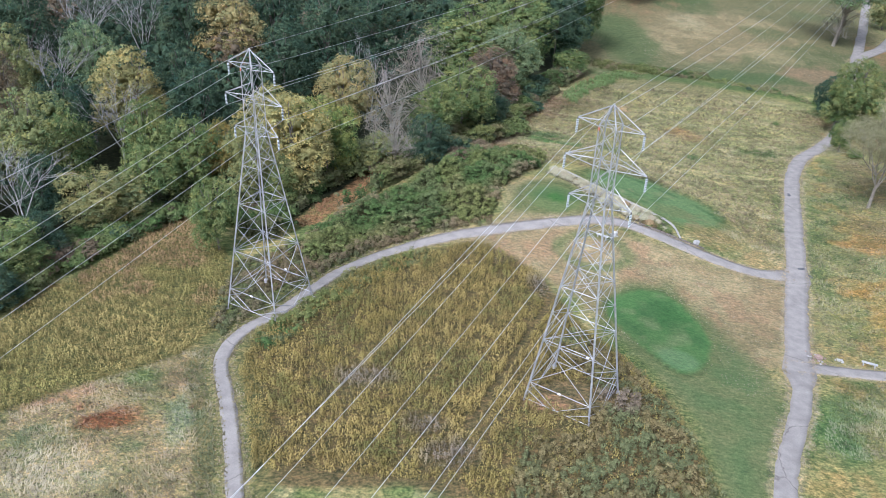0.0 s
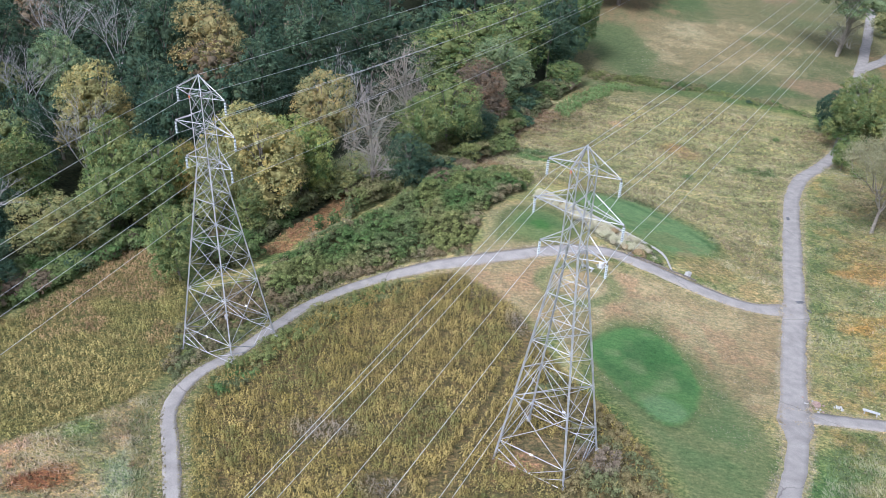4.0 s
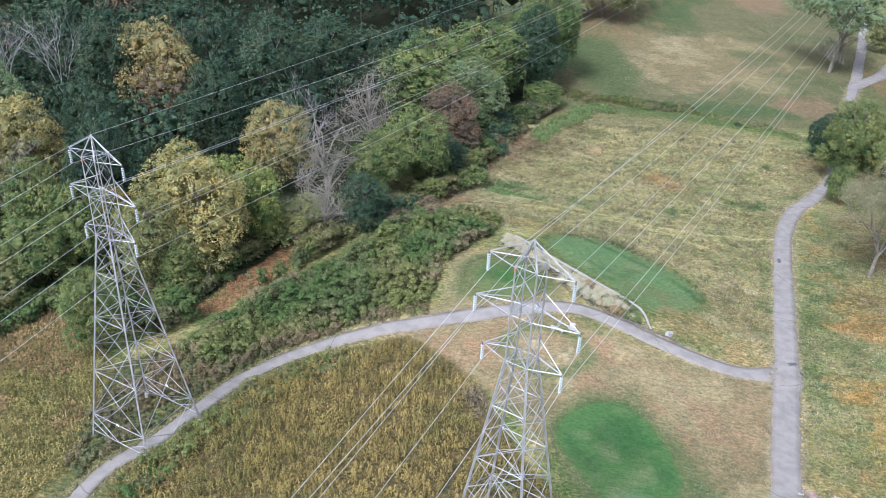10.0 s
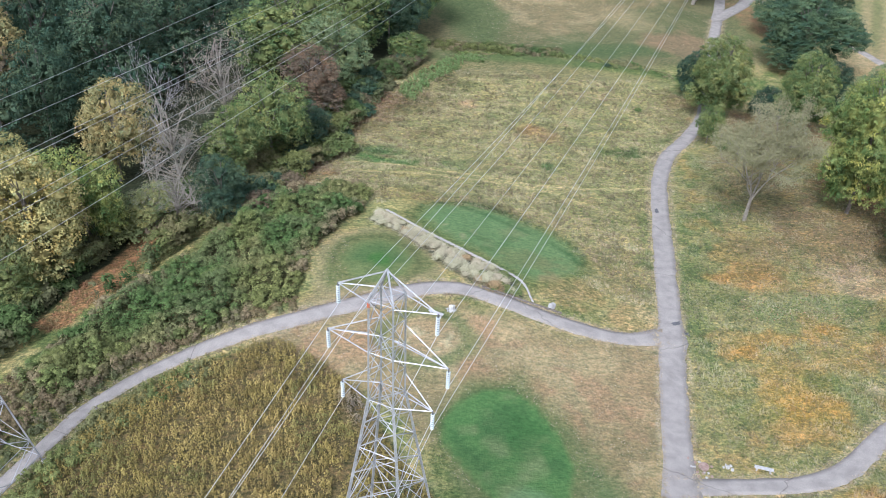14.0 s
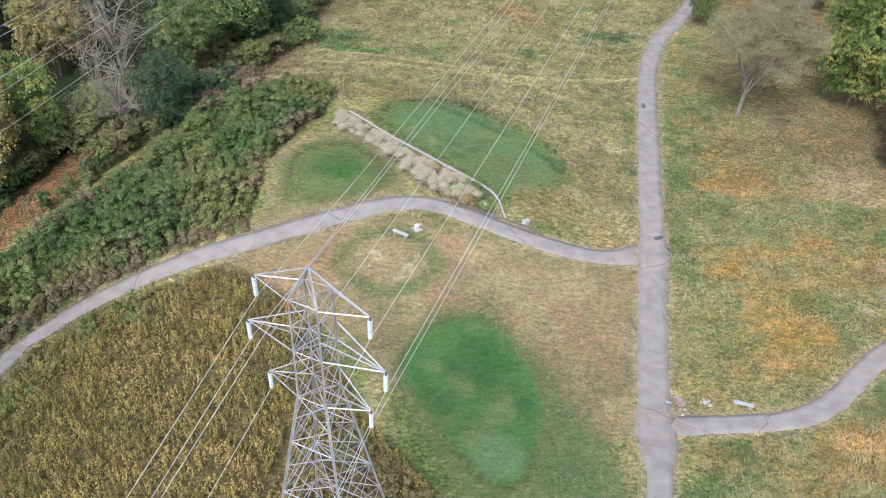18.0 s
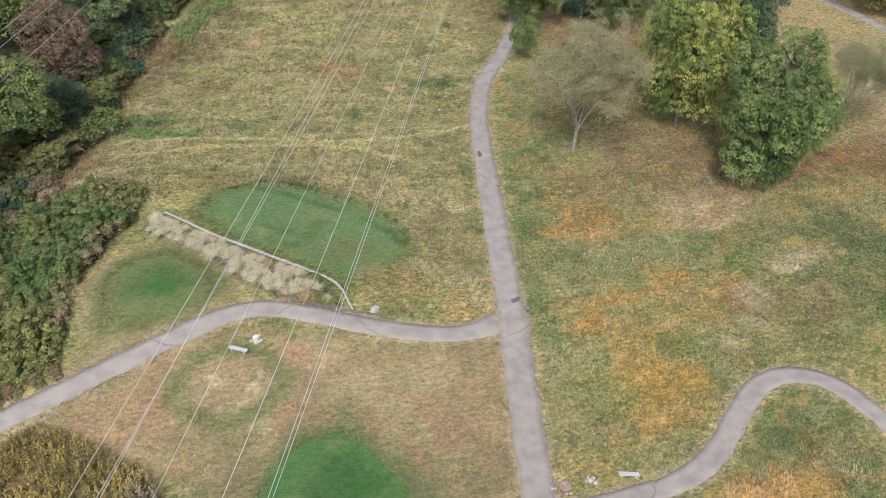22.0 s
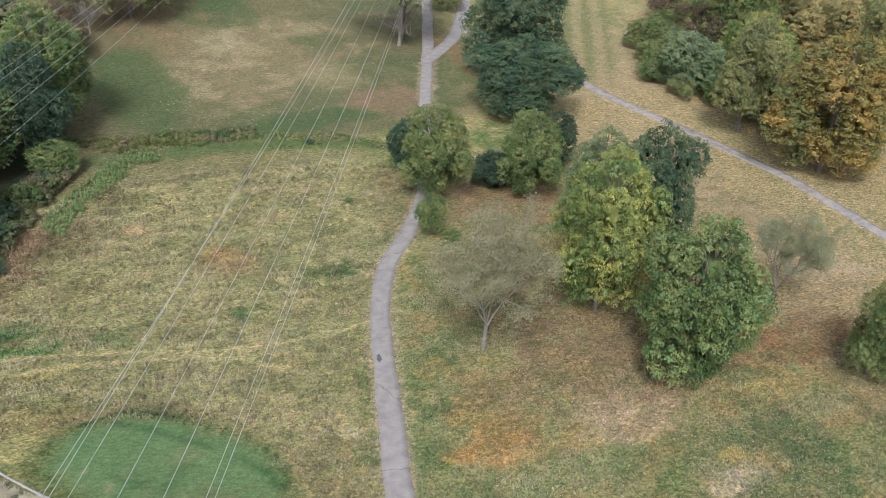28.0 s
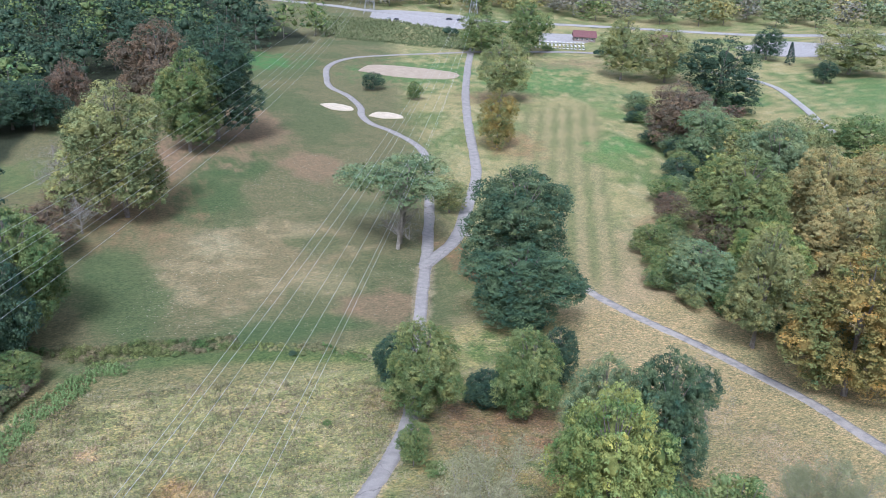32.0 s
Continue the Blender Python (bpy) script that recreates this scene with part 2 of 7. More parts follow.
LEAVES = {
    "g": leafy("mid_green_leaves", (0.085, 0.145, 0.045), (0.25, 0.29, 0.10)),
    "p": leafy("pale_green_leaves", (0.13, 0.19, 0.085), (0.25, 0.305, 0.145)),
    "d": leafy("dark_green_leaves", (0.03, 0.066, 0.039), (0.085, 0.133, 0.07)),
    "t": leafy("deep_green_leaves", (0.045, 0.09, 0.048), (0.125, 0.18, 0.085)),
    "o": leafy("olive_leaves", (0.15, 0.185, 0.072), (0.33, 0.33, 0.125)),
    "y": leafy("golden_leaves", (0.12, 0.155, 0.05), (0.37, 0.28, 0.075)),
    "Y": leafy("yellow_green_leaves", (0.11, 0.175, 0.05), (0.38, 0.385, 0.11)),
    "e": leafy("ochre_olive_leaves", (0.215, 0.22, 0.085), (0.45, 0.39, 0.15)),
    "h": leafy("honey_yellow_leaves", (0.22, 0.215, 0.08), (0.46, 0.40, 0.15)),
    "r": leafy("russet_leaves", (0.13, 0.11, 0.07), (0.22, 0.16, 0.095)),
    "b": leafy("sparse_grey_leaves", (0.20, 0.20, 0.14), (0.31, 0.29, 0.21)),
    "L": leafy("thin_grey_green_leaves", (0.21, 0.22, 0.11), (0.325, 0.325, 0.175)),
    "c": leafy("conifer_needles", (0.022, 0.05, 0.034), (0.04, 0.075, 0.05)),
}
WEEDS = leafy("weeds", None, None, True)
PALEGRASS = leafy("bleached_grass", (0.47, 0.44, 0.29), (0.69, 0.65, 0.46))
TANGRASS = leafy("tan_grass", (0.38, 0.27, 0.15), (0.50, 0.36, 0.20))


# ---------------------------------------------------------------- the lie of the land
def soft(v, k):
    return k * np.logaddexp(0, v / k)


MOUNDS = ((15, 68, 16, 2.30), (16, 124, 18, 5.47), (38, 110, 9, 1.34), (-22, 85, 16, -0.30), (48, 92, 14, -1.06), (80, 145, 20, 0.36))


def height(x, y):
    """The ground's height: a slope that falls away to the north-east and levels out beyond the creek, with mounds."""
    x, y = np.asarray(x, float), np.asarray(y, float)
    xe = soft(x + 5, 12) - soft(x - 170, 15)
    ye = y - soft(y - 190, 12)
    ye = ye + soft(20 - ye, 10)
    z = -5.13 - 0.0482 * xe - 0.1156 * (ye - 100)
    for a, b, s, top in MOUNDS:
        z = z + top * np.exp(-((x - a) ** 2 + (y - b) ** 2) / (2 * s * s))
    return z


def gz(x, y):
    return float(height(x, y))


def lattice(ix, iy, seed):
    n = (ix.astype(np.int64) * 374761393 + iy.astype(np.int64) * 668265263 + seed * 1442695041) & 0x7FFFFFFF
    n = ((n ^ (n >> 13)) * 1274126177) & 0x7FFFFFFF
    return ((n ^ (n >> 16)) & 0xFFFF) / 65535.0


def value_noise(x, y, size, seed):
    u, v = np.asarray(x, float) / size, np.asarray(y, float) / size
    iu, iv = np.floor(u), np.floor(v)
    fu, fv = u - iu, v - iv
    fu, fv = fu * fu * (3 - 2 * fu), fv * fv * (3 - 2 * fv)
    a, b = lattice(iu, iv, seed), lattice(iu + 1, iv, seed)
    c, d = lattice(iu, iv + 1, seed), lattice(iu + 1, iv + 1, seed)
    return (a * (1 - fu) + b * fu) * (1 - fv) + (c * (1 - fu) + d * fu) * fv


def fbm(x, y, size, seed, octaves=4):
    total, amp, norm = 0, 1.0, 0
    for k in range(octaves):
        total, norm = total + amp * value_noise(x, y, size / 2 ** k, seed + 17 * k), norm + amp
        amp *= 0.55
    return total / norm


def polygon(x, y, pts):
    """Signed distance to a closed outline, positive inside."""
    x, y = np.asarray(x, float), np.asarray(y, float)
    best, odd = np.full(x.shape, 1e9), np.zeros(x.shape, bool)
    for (ax, ay), (bx, by) in zip(pts, pts[1:] + pts[:1]):
        ex, ey = bx - ax, by - ay
        t = np.clip(((x - ax) * ex + (y - ay) * ey) / (ex * ex + ey * ey + 1e-9), 0, 1)
        best = np.minimum(best, np.hypot(x - ax - t * ex, y - ay - t * ey))
        if ay != by:
            odd ^= ((ay > y) != (by > y)) & (x < (bx - ax) * (y - ay) / (by - ay) + ax)
    return np.where(odd, best, -best)


def along(x, y, pts):
    """Distance to an open line."""
    x, y = np.asarray(x, float), np.asarray(y, float)
    best = np.full(x.shape, 1e9)
    for (ax, ay), (bx, by) in zip(pts, pts[1:]):
        ex, ey = bx - ax, by - ay
        t = np.clip(((x - ax) * ex + (y - ay) * ey) / (ex * ex + ey * ey + 1e-9), 0, 1)
        best = np.minimum(best, np.hypot(x - ax - t * ex, y - ay - t * ey))
    return best


def spline(pts, step=1.0):
    """A smooth line through the points (Catmull-Rom)."""
    p = [Vector(q) for q in pts]
    p = [p[0] * 2 - p[1]] + p + [p[-1] * 2 - p[-2]]
    out = []
    for a, b, c, d in zip(p, p[1:], p[2:], p[3:]):
        n = max(2, int((c - b).length / step))
        for i in range(n):
            t = i / n
            out.append(0.5 * (2 * b + (c - a) * t + (2 * a - 5 * b + 4 * c - d) * t * t + (3 * b - a - 3 * c + d) * t ** 3))
    out.append(p[-2])
    return [(v.x, v.y) for v in out]


MAIN = spline([(16.0, 18.0), (24.0, 33.0), (30.0, 46.0), (34.0, 56.1), (35.8, 60.5), (38.8, 66.3), (42.3, 73.0), (45.0, 80.5), (48.0, 89.0), (50.8, 96.5), (54.4, 106.3), (58.2, 117.2), (61.5, 126.5), (65.8, 138.5), (69.9, 149.0), (75.8, 159.8), (82.0, 167.0), (90.0, 177.5), (98.5, 193.0), (106.6, 210.3), (114.0, 225.3), (121.0, 239.0)])
WEST = spline([(53.5, 104.9), (47.7, 104.2), (42.7, 105.2), (38.0, 107.0), (33.4, 109.4), (29.8, 111.2), (26.0, 111.7), (20.2, 110.3), (15.4, 108.8), (9.5, 107.2), (3.7, 105.8), (-2.0, 103.6), (-7.4, 100.6), (-11.7, 96.7), (-14.8, 91.8), (-18.2, 86.0), (-20.9, 82.6), (-22.4, 78.7), (-22.4, 74.5), (-20.8, 69.6), (-19.0, 63.8), (-17.6, 58.7), (-16.3, 53.3), (-14.5, 45.0), (-12.0, 34.0), (-9.0, 20.0)])
EAST = spline([(44.5, 80.9), (50.1, 80.7), (55.6, 80.3), (59.7, 80.5), (63.7, 81.9), (67.8, 84.5), (72.0, 87.0), (75.5, 87.7), (78.3, 86.7), (80.4, 84.2), (81.1, 80.4), (81.4, 76.0), (82.0, 68.0)])
LOOP = spline([(120.5, 238.0), (129.5, 256.5), (142.9, 285.0), (156.0, 315.0), (161.6, 335.4), (159.7, 356.7), (156.5, 367.0), (157.4, 379.7), (161.6, 392.9), (163.4, 412.7), (161.5, 429.2), (165.3, 446.4), (176.0, 475.0), (193.9, 492.8), (219.6, 496.6), (247.1, 496.4), (263.0, 496.7)], 3)
FAR = spline([(120.8, 239.5), (128.4, 246.0), (137.0, 255.0), (150.0, 275.0), (166.8, 301.9), (186.6, 345.1), (200.8, 376.0), (219.0, 413.2), (243.2, 458.9), (262.4, 493.5), (281.2, 525.5)], 3)
CROSS = spline([(139.0, 258.0), (146.0, 245.0), (150.3, 227.0), (152.2, 212.0), (154.7, 199.0), (157.4, 187.0), (158.6, 172.0), (159.0, 160.0), (157.6, 149.0), (155.5, 135.0), (152.0, 112.0)])
FAREAST = spline([(362.0, 425.0), (372.4, 409.9), (373.0, 383.0), (354.0, 346.9), (335.6, 317.3), (315.8, 278.5), (300.0, 240.0)], 4)
PATHS = (("path_main", MAIN, 1.5, 0.045, ASPHALT), ("path_west", WEST, 1.1, 0.04, ASPHALT), ("path_east", EAST, 1.15, 0.035, ASPHALT), ("path_loop", LOOP, 1.4, 0.20, ASPHALT), ("path_far", FAR, 1.7, 0.21, ASPHALT), ("path_cross", CROSS, 1.25, 0.15, WORN), ("path_far_east", FAREAST, 1.8, 0.3, GRAVEL))

GREEN_A = [(14.6, 117.7), (16.9, 121.0), (19.8, 122.1), (22.5, 120.5), (24.0, 117.2), (22.4, 113.9), (18.9, 112.4), (15.7, 114.2)]
FRINGE_A = [(12.4, 120.1), (15.1, 123.6), (19.1, 125.2), (23.0, 124.5), (25.8, 120.4), (27.8, 116.5), (26.7, 114.0), (21.5, 112.1), (16.0, 110.7), (12.6, 110.9), (11.2, 112.8)]
TEE_RIM = [(33.7, 135.6), (36.4, 133.7), (38.7, 131.5), (41.5, 129.0), (44.1, 126.1), (46.0, 123.2), (47.0, 120.1)]
TEE_TRAIL = [(49.0, 123.5), (50.2, 120.0), (52.0, 114.1)]
TEE_B = [(26.4, 130.1), (28.5, 134.7), (34.9, 136.8), (40.4, 133.5), (45.3, 128.4), (47.3, 123.5), (46.6, 118.8), (42.1, 114.7), (38.5, 114.1), (33.8, 119.2), (29.4, 123.6)]
GREEN_C = [(22.8, 87.5), (23.2, 90.4), (25.0, 93.4), (28.2, 95.0), (31.2, 95.5), (33.6, 93.0), (34.9, 88.6), (35.3, 84.4), (33.8, 80.0), (31.2, 76.0), (29.0, 75.2), (27.8, 76.3), (25.7, 79.8), (23.5, 84.6)]
ROUGH_C = [(23.0, 90.0), (27.0, 96.0), (32.8, 96.5), (36.0, 91.0), (38.4, 83.0), (40.5, 76.0), (39.0, 69.5), (35.2, 62.7), (32.3, 56.0), (29.5, 48.0), (28.0, 56.0), (28.3, 66.0), (26.5, 73.0), (22.9, 82.0)]
WALL_LINE = [(21.6, 131.6), (25.8, 125.5), (29.3, 121.7), (32.7, 118.2), (36.0, 114.8), (37.1, 112.7), (37.3, 109.6)]
BED = [(18.7, 127.7), (21.6, 131.2), (25.6, 125.2), (29.1, 121.3), (32.5, 117.8), (35.8, 114.4), (36.8, 109.6), (32.4, 111.6), (29.1, 113.9), (27.1, 117.0), (24.6, 121.8), (21.7, 125.0)]
MEADOW = [(-20.2, 81.0), (-13.0, 90.5), (-9.5, 96.3), (-4.3, 100.6), (6.7, 104.3), (12.6, 99.5), (16.0, 94.0), (19.0, 84.0), (22.5, 77.0), (26.0, 70.0), (27.5, 60.0), (28.0, 50.0), (10.0, 50.0), (-1.2, 54.9), (-9.1, 54.5), (-15.3, 55.0), (-18.3, 65.8), (-20.5, 74.0)]
THICKET = [(-20.0, 102.0), (-17.0, 110.0), (-10.3, 117.0), (-2.0, 127.0), (6.0, 138.0), (15.5, 144.0), (21.0, 138.3), (18.5, 130.0), (15.0, 124.7), (11.5, 119.0), (9.2, 110.5), (0.3, 107.2), (-8.0, 103.0), (-13.5, 98.0)]
LEFT_MEADOW = [(-52.0, 60.0), (-50.0, 82.0), (-46.5, 92.4), (-37.0, 115.2), (-25.6, 98.8), (-23.9, 83.2), (-27.3, 75.9), (-35.3, 70.0), (-42.5, 64.0)]
FOREST = [(-300, 60), (-56, 78), (-50, 95), (-38, 116), (-24, 108), (-16, 119), (-4, 128), (8, 146), (20, 180), (32, 208), (38, 225), (30, 260), (25, 300), (40, 360), (60, 420), (110, 480), (150, 520), (190, 540), (190, 900), (-500, 900)]


# ---------------------------------------------------------------- ground cover
def blend(c, colour, w):
    w = np.clip(w, 0, 1)[..., None]
    return c * (1 - w) + np.asarray(colour) * w


def smooth(v, lo, hi):
    t = np.clip((v - lo) / (hi - lo), 0, 1)
    return t * t * (3 - 2 * t)


STRAW, PALE, OLIVE, LUSH = (0.34, 0.29, 0.155), (0.48, 0.425, 0.29), (0.17, 0.20, 0.085), (0.095, 0.18, 0.065)
RUST, AMBER, LITTER, SOIL, SHADED_WOODS = (0.25, 0.11, 0.06), (0.46, 0.285, 0.11), (0.32, 0.185, 0.11), (0.15, 0.115, 0.065), (0.04, 0.046, 0.028)
# patches: east, north, half width, half depth, colour, strength
PATCHES = [
    (62.5, 90.3, 6.5, 6.8, AMBER, 0.8), (71.6, 118.5, 5.5, 3.6, (0.40, 0.24, 0.11), 0.7), (87.0, 116.3, 6.0, 4.6, (0.47, 0.36, 0.24), 0.85), (63.5, 74.5, 6.5, 4.5, AMBER, 0.9),
    (81.4, 98.5, 1.6, 2.2, PALE, 0.9), (79.5, 94.0, 1.2, 1.4, PALE, 0.8), (74.1, 100.8, 8.0, 3.8, AMBER, 0.5), (46.5, 93.8, 5.0, 6.0, (0.31, 0.22, 0.14), 0.5), (24.7, 101.5, 3.4, 2.9, PALE, 0.4),
    (24.5, 138.3, 4.4, 3.6, (0.38, 0.30, 0.13), 0.6), (24.6, 161.4, 4.4, 3.0, LUSH, 0.9), (17.5, 163.0, 4.2, 3.0, LUSH, 0.9), (97.0, 89.5, 4.5, 6.0, (0.11, 0.19, 0.06), 0.95), (100.5, 98.5, 4.0, 5.0, (0.13, 0.18, 0.08), 0.9), (56.2, 126.0, 1.5, 1.2, PALE, 0.9), (120.5, 186.5, 1.8, 1.5, (0.55, 0.5, 0.42), 1.0), (67.8, 160.3, 4.4, 2.8, (0.105, 0.165, 0.065), 0.9)]
GRASSY = (0.19, 0.225, 0.10)
PATCHES_SLOPE = [
    (62.8, 120.3, 3.5, 5.0, GRASSY, 0.9), (58.5, 110.0, 2.4, 5.0, GRASSY, 0.6), (57.0, 103.0, 2.2, 5.0, (0.13, 0.18, 0.075), 0.7), (76.0, 110.5, 8.0, 2.8, GRASSY, 0.9), (70.0, 110.0, 3.5, 3.0, GRASSY, 0.8), (90.0, 106.8, 6.0, 2.4, GRASSY, 0.9), (64.8, 113.0, 4.5, 2.6, (0.14, 0.17, 0.075), 0.8),
    (70.2, 116.8, 3.6, 2.4, (0.43, 0.255, 0.11), 0.65), (66.8, 118.0, 2.4, 1.8, (0.42, 0.25, 0.10), 0.8), (69.0, 103.6, 5.0, 2.2, AMBER, 0.9), (74.1, 104.9, 3.0, 2.0, (0.42, 0.24, 0.07), 0.9), (64.9, 103.7, 2.6, 1.6, AMBER, 0.8), (62.0, 101.5, 3.5, 1.8, (0.42, 0.24, 0.08), 0.8), (93.1, 105.7, 1.6, 1.2, (0.46, 0.34, 0.12), 0.9),
    (88.0, 115.8, 6.5, 3.6, (0.50, 0.37, 0.25), 0.9), (84.9, 117.6, 3.0, 2.5, (0.52, 0.40, 0.29), 0.8), (81.5, 98.6, 2.0, 2.2, (0.56, 0.47, 0.35), 1.0), (78.4, 95.6, 1.7, 1.3, (0.54, 0.46, 0.35), 1.0), (91.2, 102.5, 3.6, 1.8, (0.52, 0.43, 0.32), 0.9), (74.6, 93.2, 2.4, 1.5, (0.48, 0.38, 0.26), 0.8),
    (79.5, 97.2, 3.5, 4.5, (0.24, 0.155, 0.09), 0.6), (86.0, 94.0, 6.0, 5.0, (0.23, 0.175, 0.105), 0.8), (94.0, 95.0, 4.0, 6.0, (0.13, 0.165, 0.075), 0.8), (102.0, 106.0, 6.0, 4.0, (0.12, 0.155, 0.08), 0.8), (105.0, 113.0, 4.0, 3.0, (0.40, 0.31, 0.12), 0.7), (101.5, 111.8, 3.0, 2.4, (0.11, 0.16, 0.075), 0.7),
    (80.5, 126.0, 8.0, 5.0, (0.26, 0.20, 0.115), 0.8), (108.0, 123.0, 4.5, 3.2, (0.30, 0.145, 0.06), 0.9), (64.2, 92.2, 5.0, 3.0, (0.42, 0.26, 0.08), 0.8), (66.0, 98.0, 5.5, 4.5, (0.42, 0.29, 0.12), 0.7), (58.0, 92.0, 3.0, 4.0, GRASSY, 0.6), (70.0, 95.0, 3.5, 2.5, (0.13, 0.185, 0.07), 0.7)]
PATCHES_FIELD = [
    (50.5, 108.5, 4.5, 3.0, (0.34, 0.25, 0.145), 0.9), (44.0, 111.6, 4.0, 2.4, (0.31, 0.23, 0.125), 0.8), (52.0, 114.5, 3.0, 5.0, (0.27, 0.22, 0.115), 0.6), (59.5, 121.0, 1.6, 7.0, (0.16, 0.21, 0.085), 0.7), (62.5, 132.0, 1.6, 6.0, (0.18, 0.22, 0.09), 0.6),
    (23.0, 176.0, 7.0, 10.0, (0.22, 0.165, 0.085), 0.9), (34.0, 187.0, 7.0, 7.0, (0.22, 0.185, 0.095), 0.9), (40.0, 196.0, 6.0, 5.0, (0.21, 0.19, 0.095), 0.9), (14.0, 158.0, 5.0, 9.0, (0.24, 0.18, 0.095), 0.8),
    (30.0, 193.0, 6.0, 8.0, (0.19, 0.145, 0.08), 0.95), (39.0, 203.0, 5.0, 4.5, (0.19, 0.16, 0.085), 0.95), (48.0, 211.0, 6.0, 3.0, (0.22, 0.20, 0.13), 0.8), (43.5, 68.0, 3.5, 7.0, (0.11, 0.18, 0.075), 0.95), (48.0, 72.0, 4.0, 4.0, (0.14, 0.19, 0.08), 0.8),
    (21.6, 157.7, 4.0, 2.4, (0.085, 0.20, 0.06), 0.9), (26.8, 155.8, 3.4, 2.0, (0.09, 0.20, 0.06), 0.9), (27.6, 149.8, 3.6, 1.8, (0.46, 0.39, 0.17), 0.8), (43.6, 184.9, 1.7, 1.4, (0.50, 0.35, 0.21), 0.9), (72.5, 188.4, 1.8, 1.5, (0.50, 0.37, 0.23), 0.9), (55.0, 169.5, 4.5, 4.0, (0.33, 0.22, 0.11), 0.7), (36.0, 154.8, 3.5, 2.2, (0.11, 0.18, 0.07), 0.7), (52.1, 155.0, 1.2, 1.8, (0.09, 0.16, 0.06), 0.8),
    (68.1, 161.1, 4.4, 2.8, (0.105, 0.165, 0.065), 1.0), (25.0, 188.0, 5.0, 6.0, (0.22, 0.13, 0.075), 0.9), (16.5, 168.0, 5.0, 8.0, (0.25, 0.175, 0.095), 0.8), (33.0, 170.0, 5.0, 4.0, (0.24, 0.20, 0.10), 0.6), (30.0, 181.0, 4.0, 4.0, (0.19, 0.175, 0.085), 0.6), (48.0, 186.0, 6.0, 4.0, (0.22, 0.215, 0.10), 0.5)]
PATCHES_WEST = [
    (-31.3, 64.3, 3.2, 2.0, (0.27, 0.13, 0.07), 1.0), (-40.4, 68.2, 6.0, 2.6, (0.33, 0.20, 0.12), 0.9), (-36.9, 60.5, 4.5, 2.2, (0.20, 0.22, 0.12), 0.9), (-27.1, 60.1, 2.2, 1.6, (0.17, 0.20, 0.11), 0.9), (-24.0, 64.6, 1.8, 3.0, (0.22, 0.26, 0.15), 0.8), (-25.7, 72.7, 2.0, 3.0, (0.31, 0.22, 0.13), 0.9), (-32.5, 61.0, 5.0, 1.6, (0.25, 0.20, 0.12), 0.7), (-38.0, 55.0, 6.0, 3.0, (0.30, 0.23, 0.14), 0.7), (-44.0, 62.0, 4.0, 3.0, (0.24, 0.23, 0.12), 0.8),
    (-31.7, 63.8, 2.2, 1.6, RUST, 1.0), (-34.5, 66.0, 1.2, 0.8, RUST, 0.9), (-38.1, 68.9, 5.2, 2.1, (0.40, 0.26, 0.17), 0.8), (-33.9, 55.8, 5.0, 4.0, PALE, 0.6), (-23.6, 62.8, 1.8, 6.5, (0.25, 0.28, 0.17), 0.7),
    (-46.6, 86.5, 2.5, 5.4, (0.28, 0.16, 0.08), 0.8), (-38.1, 110.5, 6.4, 5.8, (0.33, 0.21, 0.11), 0.7), (-23.0, 67.1, 0.7, 0.9, RUST, 1.0), (14.5, 101.7, 4.9, 3.6, (0.36, 0.24, 0.15), 0.8)]
PATCHES_NORTH = [
    (9.6, 148.5, 4.9, 8.5, (0.25, 0.15, 0.08), 0.7), (20.0, 180.0, 8.0, 8.0, (0.25, 0.16, 0.09), 0.6), (76.7, 263.5, 6.0, 9.0, (0.38, 0.33, 0.22), 0.6), (96.0, 238.0, 6, 9, (0.36, 0.29, 0.18), 0.6),
    (131.6, 241.4, 4.3, 16.0, (0.30, 0.17, 0.11), 0.8), (143.1, 190.0, 9.0, 14.0, (0.40, 0.31, 0.20), 0.8), (137.0, 131.0, 8.0, 7.0, (0.42, 0.32, 0.22), 0.8), (107.5, 121.2, 7.0, 4.5, LITTER, 0.9), (106.0, 142.0, 13.0, 12.0, LITTER, 1.0), (92.0, 128.0, 12.0, 12.0, (0.28, 0.20, 0.125), 0.8), (118.0, 120.0, 9.0, 6.0, (0.27, 0.15, 0.085), 0.9), (103.0, 172.0, 14.0, 9.0, (0.28, 0.17, 0.11), 0.8),
    (88.0, 150.0, 8.0, 12.0, (0.30, 0.22, 0.14), 0.7), (67.3, 161.5, 4.1, 2.4, (0.13, 0.15, 0.06), 0.7), (73.0, 189.7, 1.4, 1.9, (0.46, 0.34, 0.21), 0.9), (44.2, 185.5, 1.6, 1.8, (0.46, 0.33, 0.20), 0.9), (53.0, 172.0, 3.0, 3.0, (0.38, 0.24, 0.11), 0.4)]
